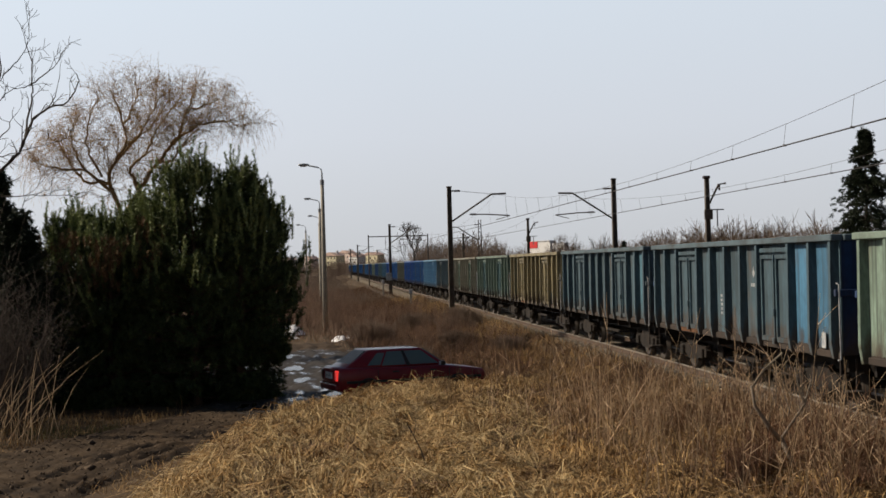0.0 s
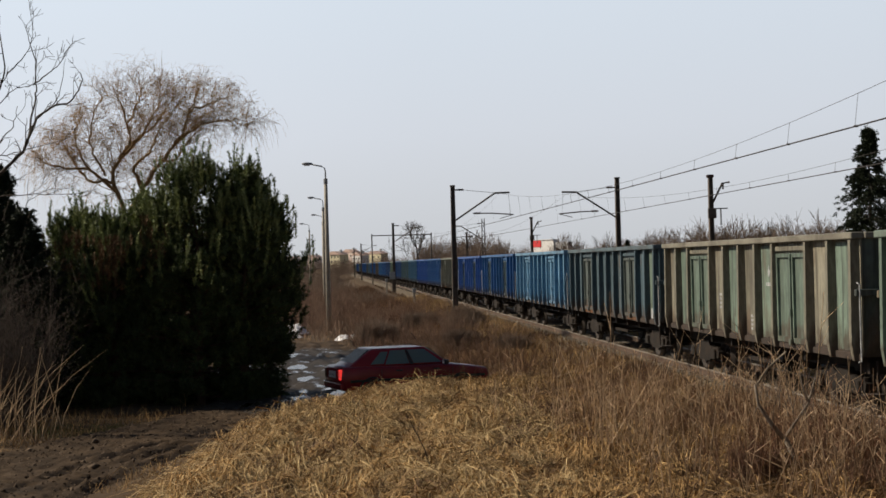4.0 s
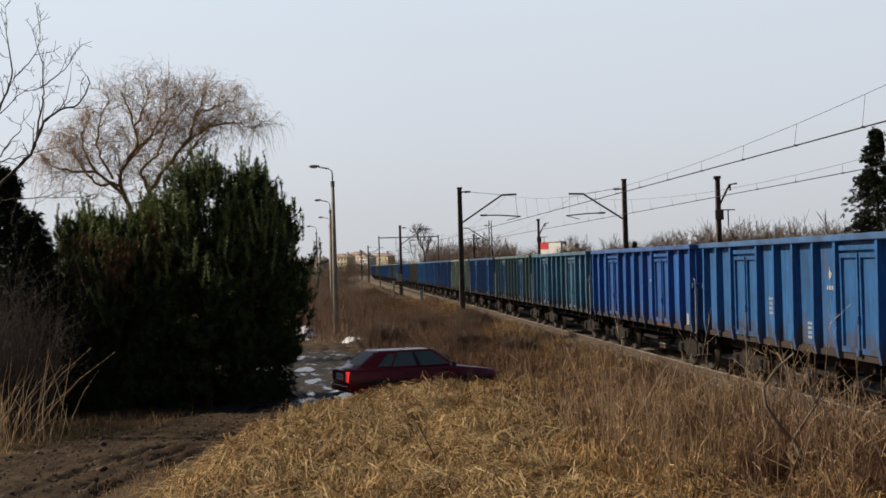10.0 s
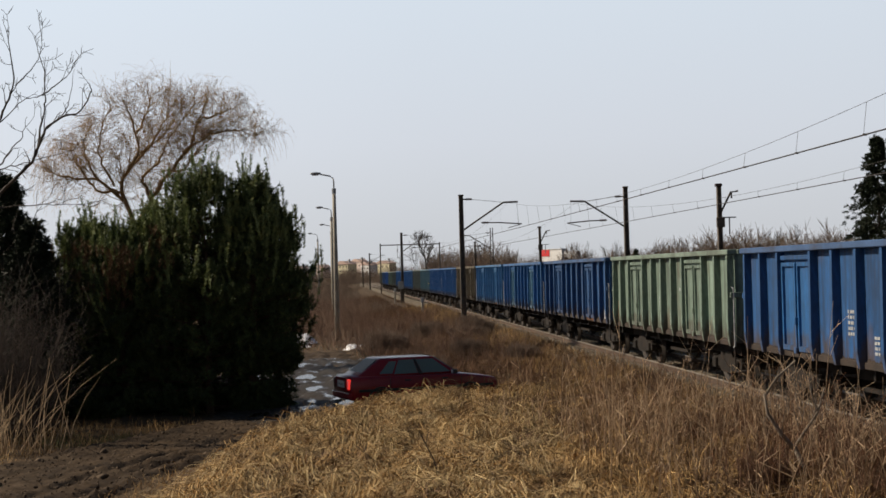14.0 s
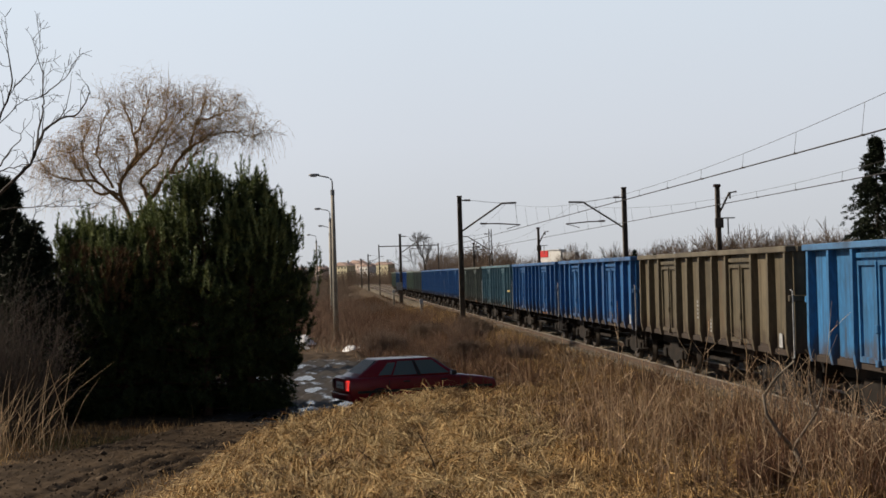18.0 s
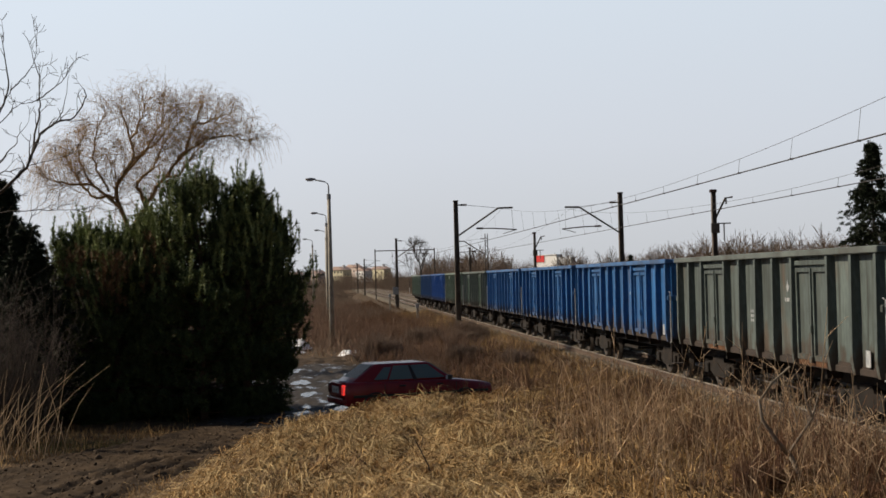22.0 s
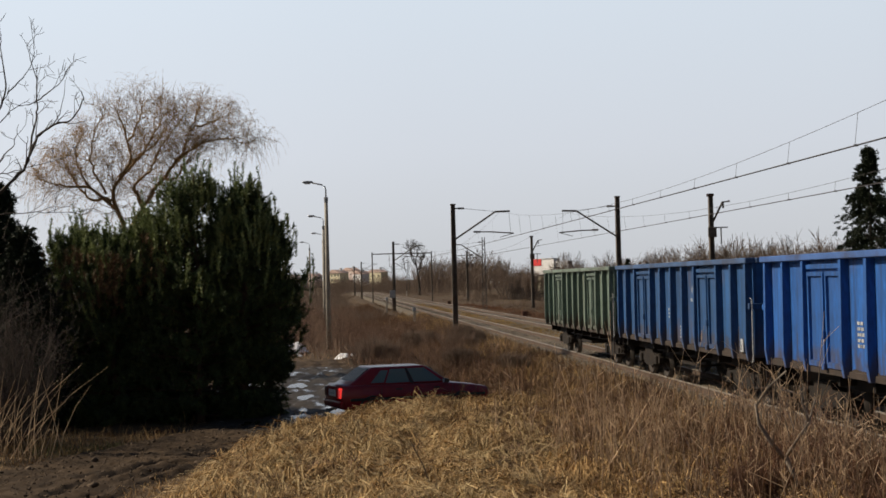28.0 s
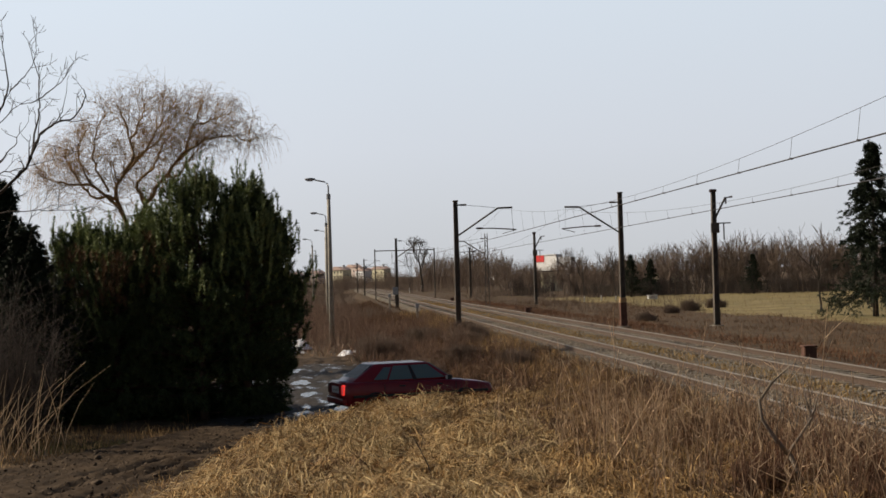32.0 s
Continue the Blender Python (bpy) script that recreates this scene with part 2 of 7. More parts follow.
def land(x, y):
    x, y = np.asarray(x, float), np.asarray(y, float)
    z = -0.9 + 0.46 * mound(x, y)
    z = z + (np.maximum(-0.42 - z, 0)) * step(3.6, 7.2, x)
    z = np.where(x > 18, -0.42 - 0.12 * step(18, 26, x) - 0.004 * np.clip(x - 26, 0, 60), z)
    z = z + 0.5 * step(60, 130, y) * step(5, -4, x) * 0.5
    rough = 0.05 * waves(x, y) * step(1.4, 2.6, road_distance(x, y)) * np.where((x > 7.2) & (x < 17.5), 0, 1)
    rough = rough + (0.055 * waves(x * 2.1 + 1, y * 1.9) + 0.035 * waves(x * 4.3, y * 3.6 + 2)) * step(0.3, 0.9, mound(x, y)) * np.where((x < 7.0) & (y < 40), 1, 0)
    hill = step(17.0, 3.0, y) * (1.05 - z) * step(14, 6, np.abs(x))
    far = 2.2 * step(260, 700, y) + 5.0 * step(900, 2600, np.hypot(x, y))
    return z + rough + hill + far * step(30, 60, np.abs(x - 12) + step(500, 700, y) * 60)


straw_soil = surface("straw_soil", (0.04, 0.027, 0.016), (0.14, 0.094, 0.052), 0.95, 1.5, 30, 0.8, shine=0.15, stain=(0.075, 0.05, 0.03), stain_scale=0.35, stain_amount=0.8)
mud = surface("mud", (0.030, 0.020, 0.012), (0.095, 0.066, 0.041), 0.88, 2.0, 40, 1.0, shine=0.12, stain=(0.018, 0.013, 0.009), stain_scale=0.9, stain_amount=0.7)


def axis_steps(a, b, fine_a, fine_b, fine, coarse_ratio=1.13):
    mids = list(np.arange(fine_a, fine_b + 1e-6, fine))
    hi, lo, s = [], [], fine
    p = fine_b
    while p < b:
        s *= coarse_ratio
        p = min(p + s, b)
        hi.append(p)
    p, s = fine_a, fine
    while p > a:
        s *= coarse_ratio
        p = max(p - s, a)
        lo.append(p)
    return np.array(lo[::-1] + mids + hi)


gx = axis_steps(-2500, 2500, -10, 19, 0.22)
gy = axis_steps(-400, 3800, 14, 62, 0.24)
GX, GY = np.meshgrid(gx, gy, indexing="ij")
GZ = land(GX, GY) - np.where((GX > 8.2) & (GX < 16.0), 0.25, 0)
idx = np.arange(GX.size).reshape(GX.shape)
faces = np.stack([idx[:-1, :-1], idx[1:, :-1], idx[1:, 1:], idx[:-1, 1:]], -1).reshape(-1, 4)
ground = solid("ground", fast_mesh("ground", np.stack([GX, GY, GZ], -1).reshape(-1, 3), faces, straw_soil, True), None, "winter ground of dead straw and bare soil", "ground", kind="structure")

# the open field, a low sheet of close winter grass
field_sod = surface("field_sod", (0.12, 0.092, 0.042), (0.30, 0.24, 0.118), 0.95, 0.35, 7, 0.6, shine=0.12, stain=(0.17, 0.165, 0.07), stain_scale=0.06, stain_amount=0.6)
fx, fy = np.meshgrid(np.linspace(29.5, 145, 90), np.linspace(72, 204, 90), indexing="ij")
fringe = step(29.5, 32.5, fx + 1.2 * waves(fx * 0.1, fy * 0.13)) * step(72, 84, fy) * step(204, 199, fy) * step(145, 140, fx)
fz = land(fx, fy) - 0.10 + 0.19 * fringe + 0.02 * waves(fx * 0.5, fy * 0.5)
fi = np.arange(fx.size).reshape(fx.shape)
solid("field", fast_mesh("field", np.stack([fx, fy, fz], -1).reshape(-1, 3), np.stack([fi[:-1, :-1], fi[1:, :-1], fi[1:, 1:], fi[:-1, 1:]], -1).reshape(-1, 4), field_sod, True), None, "open field of pale close winter grass", "field", kind="structure")

# the muddy lane, a sheet of its own with two ruts and a crown
def lane_points():
    pts = []
    for (ax, ay), (bx, by) in zip(ROAD, ROAD[1:]):
        n = max(int(math.hypot(bx - ax, by - ay) / 0.13), 1)
        pts += [(ax + (bx - ax) * i / n, ay + (by - ay) * i / n) for i in range(n)]
    p = np.array(pts)
    for _ in range(60):
        p[1:-1] = (p[:-2] + 2 * p[1:-1] + p[2:]) / 4
    return p


lp = lane_points()
ld = np.gradient(lp, axis=0)
ld /= np.linalg.norm(ld, axis=1, keepdims=True)
across = np.linspace(-2.3, 2.3, 63)
edge_noise = 0.25 * np.sin(np.arange(len(lp)) * 0.115) + 0.18 * np.sin(np.arange(len(lp)) * 0.31 + 2)
widen = 1 + 0.12 * edge_noise + 0.45 * np.clip((lp[:, 1] - 36) / 6, 0, 1)
LX = lp[:, 0:1] + ld[:, 1:2] * (across[None] * widen[:, None])
LY = lp[:, 1:2] - ld[:, 0:1] * (across[None] * widen[:, None])
rut = np.zeros(LX.shape)
# wheel tracks wander over one another: offset, depth, width, sway
for off, deep, wide, sway, ph in ((0.72, -0.11, 0.10, 0.22, 0.0), (1.40, -0.11, 0.10, 0.30, 0.4), (1.05, 0.07, 0.10, 0.24, 0.2), (0.48, 0.05, 0.08, 0.18, 0.1), (1.70, 0.06, 0.09, 0.3, 0.5), (0.95, -0.06, 0.05, 0.45, 1.4), (1.55, -0.05, 0.05, -0.4, 2.0), (0.25, -0.05, 0.06, 0.4, 2.7), (-0.80, -0.04, 0.25, 0.15, 0.0), (-0.35, -0.03, 0.07, -0.35, 1.1)):
    wander = sway * (edge_noise + 0.22 * np.sin(np.arange(len(lp)) * 0.045 + ph * 3) + 0.05 * np.sin(np.arange(len(lp)) * 0.9 + ph))
    rut = rut + deep * np.exp(-((across[None] - off - wander[:, None]) / wide) ** 2) * (0.7 + 0.3 * np.sin(np.arange(len(lp)) * 0.23 + ph * 5))[:, None]
LZ = land(LX, LY) + 0.07 + rut * (0.75 + 0.25 * np.sin(LY * 0.9 + np.sin(LY * 2.7))) + 0.004 * waves(LX * 2.3, LY * 2.1) + 0.010 * waves(LX * 6.1, LY * 3.7 + 2) + np.where(LY > 36, 0.008, 0.018) * np.random.default_rng(8).normal(0, 1, LX.shape) - 0.16 * np.clip((np.abs(across[None]) - 1.75) / 0.55, 0, 1)
li = np.arange(LX.size).reshape(LX.shape)
lf = np.stack([li[:-1, :-1], li[:-1, 1:], li[1:, 1:], li[1:, :-1]], -1).reshape(-1, 4)
rc = np.random.default_rng(3)
pick = rc.integers(0, LX.size, 20000)
pick = pick[(LY.ravel()[pick] > 16) & (LY.ravel()[pick] < 37.5)]
clod_at = np.stack([LX.ravel()[pick], LY.ravel()[pick], LZ.ravel()[pick]], 1) + np.c_[rc.normal(0, 0.06, (len(pick), 2)), np.zeros(len(pick))]
clod = surface("mud_clod", (0.04, 0.028, 0.019), (0.14, 0.105, 0.075), 0.95, 3, 40, 0.3, per="island", spread=0.45, shine=0.12)
solid("mud_clods", fast_mesh("mud_clods", *lumps(clod_at, rc.lognormal(-4.05, 0.55, len(pick)), rc), clod), None, "clods and small stones on the muddy lane", "clods", kind="stuff")
wet_mud = surface("wet_mud", (0.014, 0.011, 0.008), (0.045, 0.034, 0.024), 0.55, 1.6, 9, 0.5, shine=0.3, stretch=(1, 0.45, 1))
# a film of water stands in streaks on the mud: mirror-smooth there, dull between
wm_n, wm_l = wet_mud.node_tree.nodes, wet_mud.node_tree.links
film_at = wm_n.new("ShaderNodeMapping")
film_at.inputs["Scale"].default_value = (1.5, 0.42, 1.0)
film_at.inputs["Rotation"].default_value = (0, 0, 0.35)
film_noise = wm_n.new("ShaderNodeTexNoise")
film_noise.inputs["Scale"].default_value, film_noise.inputs["Detail"].default_value = 1.4, 7
film_edge = wm_n.new("ShaderNodeMapRange")
film_edge.inputs[1].default_value, film_edge.inputs[2].default_value = 0.53, 0.64
film_edge.inputs[3].default_value, film_edge.inputs[4].default_value = 0.80, 0.13
wm_l.new(wm_n["Texture Coordinate"].outputs["Object"], film_at.inputs[0])
wm_l.new(film_at.outputs[0], film_noise.inputs[0])
wm_l.new(film_noise.outputs[0], film_edge.inputs[0])
wm_l.new(film_edge.outputs[0], wet_mud.node_tree.nodes["Principled BSDF"].inputs["Roughness"])
lane_me = fast_mesh("dirt_road", np.stack([LX, LY, LZ], -1).reshape(-1, 3), lf, mud, True)
lane_me.materials.append(wet_mud)
lane_y = LY[:-1, :-1].ravel() + 0.9 * np.sin(LX[:-1, :-1].ravel() * 2.6) + 0.4 * np.sin(LX[:-1, :-1].ravel() * 9 + 1)
lane_me.polygons.foreach_set("material_index", ((lane_y > 36.6) & (lane_y < 62)).astype(np.int32))
solid("dirt_road", lane_me, None, "muddy dirt lane with wheel ruts beside the pines", "dirt road", kind="structure")

# ---- the railway ----
ballast_mat = surface("ballast", (0.06, 0.050, 0.037), (0.20, 0.17, 0.128), 0.95, 9, 34, 1.0, shine=0.2, stain=(0.20, 0.135, 0.06), stain_scale=0.3, stain_amount=0.5)
rail_side = surface("rusty_rail", (0.045, 0.028, 0.018), (0.10, 0.062, 0.04), 0.85, 8, 60, 0.2)
rail_head = surface("bright_rail_head", (0.16, 0.135, 0.11), (0.28, 0.24, 0.20), 0.55, 3, 40, 0.05, metal=0.25, stretch=(1, 0.02, 1))
concrete = surface("weathered_concrete", (0.14, 0.12, 0.093), (0.29, 0.255, 0.205), 0.9, 5, 60, 0.3, per="object", spread=0.15, stain=(0.12, 0.10, 0.08), stain_scale=2, stain_amount=0.6)
Y0, Y1 = -30.0, 900.0
ys = np.concatenate([np.arange(Y0, 120, 1.2), np.arange(120, Y1 + 1, 12.0)])
prof = [(-2.75, -0.75), (-2.3, -0.34), (-1.75, -0.20), (-0.9, -0.185), (0, -0.20), (0.9, -0.185), (1.95, -0.21)]
ring = [(NEAR_TRACK + a, z) for a, z in prof] + [(FAR_TRACK + a * -1, z) for a, z in prof[:-1][::-1]]
bv, bn = [], len(ring)
for j, y in enumerate(ys):
    for i, (x, z) in enumerate(ring):
        bv.append((x + 0.07 * math.sin(y * 1.3 + i * 2.1), y, z + 0.02 * math.sin(y * 2.1 + i) + 0.02 * math.sin(y * 0.37 + i * 1.7)))
bf = [(j * bn + i, j * bn + i + 1, (j + 1) * bn + i + 1, (j + 1) * bn + i) for j in range(len(ys) - 1) for i in range(bn - 1)]
solid("ballast_bed", fast_mesh("ballast_bed", bv, bf, ballast_mat), None, "grey-brown crushed stone ballast under two railway tracks", "ballast", kind="structure")

stone_mat = surface("ballast_stone", (0.09, 0.074, 0.056), (0.32, 0.27, 0.205), 0.95, 3, 30, 0.2, per="island", spread=0.4, shine=0.2)
rs = np.random.default_rng(12)
sn = 15000
sx = np.concatenate([rs.uniform(NEAR_TRACK - 2.35, NEAR_TRACK + 2.0, sn // 2), rs.uniform(NEAR_TRACK - 2.3, FAR_TRACK + 2.6, sn - sn // 2)])
sy = 22 + 70 * rs.uniform(0, 1, sn) ** 1.6
sz = np.interp(sx, [x for x, _ in ring], [z for _, z in ring]) + 0.01
solid("ballast_stones", fast_mesh("ballast_stones", *lumps(np.c_[sx, sy, sz], rs.uniform(0.02, 0.05, sn), rs), stone_mat), None, "loose grey-brown ballast stones", "stones", kind="stuff")
RAIL = [(-0.075, -0.172), (0.075, -0.172), (0.07, -0.16), (0.012, -0.14), (0.012, -0.045), (0.036, -0.03), (-0.036, -0.03), (-0.012, -0.045), (-0.012, -0.14), (-0.07, -0.16)]
HEAD = [(-0.036, -0.03), (0.036, -0.03), (0.036, -0.008), (0.028, 0.0), (-0.028, 0.0), (-0.036, -0.008)]
sleeper_me = Shape().add([(-1.28, -0.13, -0.30), (1.28, -0.13, -0.30), (1.28, 0.13, -0.30), (-1.28, 0.13, -0.30), (-1.26, -0.10, -0.155), (-0.45, -0.09, -0.185), (0.45, -0.09, -0.185), (1.26, -0.10, -0.155), (1.26, 0.10, -0.155), (0.45, 0.09, -0.185), (-0.45, 0.09, -0.185), (-1.26, 0.10, -0.155)],
                         [(0, 3, 2, 1), (0, 1, 7, 6, 5, 4), (2, 3, 11, 10, 9, 8), (1, 2, 8, 7), (3, 0, 4, 11), (4, 5, 10, 11), (5, 6, 9, 10), (6, 7, 8, 9)]).mesh("sleeper", concrete)
TRACKS = []
for cx, what in ((NEAR_TRACK, "worn railway track on concrete sleepers, used by the goods train"), (FAR_TRACK, "second railway track on concrete sleepers with rusty rails")):
    track = thing("railway_track", pose(cx, 0, 0), what, "railway track", "tracks of the line", "structure")
    TRACKS.append(track)
    for sx in (-0.7535, 0.7535):
        rail = part("rail", Shape().prism([(x + sx, z) for x, z in RAIL], "y", Y0, Y1), rail_side, track)
        part("rail_head", Shape().prism([(x + sx, z + 0.001) for x, z in HEAD], "y", Y0, Y1), rail_head, rail, "bright worn running surface")
    far_sleepers = Shape()
    for k in range(300):
        y = 110 + k * 0.9
        far_sleepers.box(-1.28, 1.28, y - 0.12, y + 0.12, -0.3, -0.165)
    tagged(part("distant_sleepers", far_sleepers, concrete, track), kind="stuff")

# ---- open goods wagons ----
def paint(name, rgb, rust=0.55, fade=0.25, runs_amount=0.52):
    """Chalky faded wagon paint with long rust runs, scuffs and grime of its own."""
    c = np.array(lin(*rgb))
    c = (c * 0.98 + c.mean() * 0.02) * 0.46
    m = surface(name, tuple(c * 0.55), tuple(c * (1.25 + fade) + 0.01), 0.62, 0.9, 14, 0.12, stain=(0.10, 0.055, 0.03), stain_scale=1.6, stain_amount=rust, stretch=(1, 1, 0.45))
    n, l = m.node_tree.nodes, m.node_tree.links
    b = n["Principled BSDF"]
    old = b.inputs["Base Color"].links[0].from_socket
    tc = n.new("ShaderNodeTexCoord")
    mp = n.new("ShaderNodeMapping")
    mp.inputs["Scale"].default_value = (7, 7, 0.5)
    l.new(tc.outputs["Object"], mp.inputs[0])
    runs = n.new("ShaderNodeTexNoise")
    runs.inputs["Scale"].default_value, runs.inputs["Detail"].default_value = 1.3, 5
    l.new(mp.outputs[0], runs.inputs[0])
    rr = n.new("ShaderNodeMapRange")
    rr.inputs[1].default_value, rr.inputs[2].default_value, rr.inputs[4].default_value = 0.43, 0.68, min(runs_amount * 1.3, 0.95)
    l.new(runs.outputs[0], rr.inputs[0])
    mx = n.new("ShaderNodeMix")
    mx.data_type = "RGBA"
    mx.inputs[7].default_value = (*(c * 0.28 + np.array((0.010, 0.008, 0.006))), 1)
    l.new(rr.outputs[0], mx.inputs[0])
    l.new(old, mx.inputs[6])
    # splashed brown grime and flaked rust, thickest along the lower edge and under the top rail
    sp = n.new("ShaderNodeSeparateXYZ")
    l.new(tc.outputs["Object"], sp.inputs[0])
    low = n.new("ShaderNodeMapRange")
    low.inputs[1].default_value, low.inputs[2].default_value = 1.05, 1.75
    low.inputs[3].default_value, low.inputs[4].default_value = 0.30, -0.08
    l.new(sp.outputs["Z"], low.inputs[0])
    mp2 = n.new("ShaderNodeMapping")
    mp2.inputs["Scale"].default_value = (3.0, 3.0, 1.6)
    l.new(tc.outputs["Object"], mp2.inputs[0])
    splash = n.new("ShaderNodeTexNoise")
    splash.inputs["Scale"].default_value, splash.inputs["Detail"].default_value = 1.6, 8
    l.new(mp2.outputs[0], splash.inputs[0])
    both = n.new("ShaderNodeMath")
    both.operation = "ADD"
    l.new(splash.outputs[0], both.inputs[0])
    l.new(low.outputs[0], both.inputs[1])
    dirt = n.new("ShaderNodeMapRange")
    dirt.inputs[1].default_value, dirt.inputs[2].default_value, dirt.inputs[4].default_value = 0.58, 0.80, 0.5 + 0.5 * rust
    l.new(both.outputs[0], dirt.inputs[0])
    soil = n.new("ShaderNodeMix")
    soil.data_type = "RGBA"
    soil.inputs[7].default_value = (0.050, 0.034, 0.023, 1)
    l.new(dirt.outputs[0], soil.inputs[0])
    l.new(mx.outputs[2], soil.inputs[6])
    l.new(soil.outputs[2], b.inputs["Base Color"])
    return m


PAINT = {
    "slate": paint("slate_grey_paint", (92, 126, 142), 0.7, 0.3, 0.7),
    "cream": paint("dull_cream_paint", (172, 168, 148), 0.8, 0.3, 0.8),
    "royal": paint("royal_blue_paint", (24, 108, 182)),
    "bright": paint("bright_blue_paint", (26, 132, 216)),
    "deep": paint("deep_blue_paint", (12, 122, 226), 0.4),
    "navy": paint("dark_blue_paint", (24, 74, 132)),
    "sky": paint("sky_blue_paint", (130, 198, 246), 0.35),
    "steel": paint("steel_blue_paint", (58, 154, 226), 0.45),
    "teal": paint("teal_blue_paint", (84, 152, 194)),
    "aqua": paint("pale_aqua_paint", (102, 158, 182)),
    "greyteal": paint("grey_teal_paint", (104, 144, 160), 0.8, 0.3, 0.7),
    "sage": paint("sage_green_paint", (140, 166, 150), 0.8, 0.3, 0.8),
    "mint": paint("pale_mint_paint", (160, 188, 170), 0.7, 0.3, 0.75),
    "moss": paint("grey_green_paint", (116, 132, 128), 0.8, 0.3, 0.8),
    "olive": paint("grey_olive_paint", (138, 144, 130), 0.7),
    "brown": paint("brown_khaki_paint", (136, 124, 98), 0.8),
    "tan": paint("faded_yellow_paint", (186, 172, 130), 0.75, 0.3, 0.7),
    "seagreen": paint("sea_green_paint", (100, 144, 150), 0.7, 0.3, 0.7),
}
for key in list(PAINT):
    base = np.array(PAINT[key].node_tree.nodes["Mix.001"].inputs[7].default_value[:3]) if "Mix.001" in PAINT[key].node_tree.nodes else np.array((0.15, 0.15, 0.15))
    # top-rail tone: half of the paint colour plus an even grey
    tone = base * 0.5 + 0.045
    PAINT["dusty_" + key] = surface("dusty_top_" + key, tuple(tone * 0.7), tuple(tone * 1.25), 0.85, 1.2, 20, 0.2, stain=(0.05, 0.04, 0.032), stain_scale=1.5, stain_amount=0.5, shine=0.3)
frame_mat = surface("sooty_steel", (0.008, 0.007, 0.006), (0.026, 0.020, 0.016), 0.85, 3, 40, 0.3, shine=0.25, stain=(0.04, 0.024, 0.015), stain_scale=2, stain_amount=0.5)
sill_mat = surface("rusted_lower_edge", (0.020, 0.015, 0.012), (0.055, 0.037, 0.027), 0.9, 3, 30, 0.3, stain=(0.02, 0.016, 0.014), stain_scale=1.5, stain_amount=0.7)
wheel_mat = surface("oily_wheel_steel", (0.016, 0.013, 0.011), (0.05, 0.038, 0.03), 0.75, 5, 50, 0.2, metal=0.3)
white_paint = surface("chipped_white_paint", (0.16, 0.18, 0.21), (0.50, 0.51, 0.51), 0.8, 9, 60, 0.1)
rust_orange = surface("bare_rust", (0.055, 0.028, 0.016), (0.17, 0.085, 0.045), 0.95, 6, 40, 0.3, shine=0.2)
coal = surface("coal", (0.012, 0.012, 0.012), (0.05, 0.048, 0.046), 0.7, 9, 60, 1.0)

L_BODY, HALF, Z0B, ZTOP = 13.0, 1.555, 1.02, 3.10
PITCH = 14.04
SKIN = 1.40
# bays from the tail end: two panels, double door, four panels, double door, two panels
BAYS = [("p", 1.13), ("p", 1.13), ("d", 1.9), ("p", 1.13), ("p", 1.13), ("p", 1.13), ("p", 1.13), ("d", 1.9), ("p", 1.13), ("p", 1.13)]
SPAN = sum(b for _, b in BAYS)


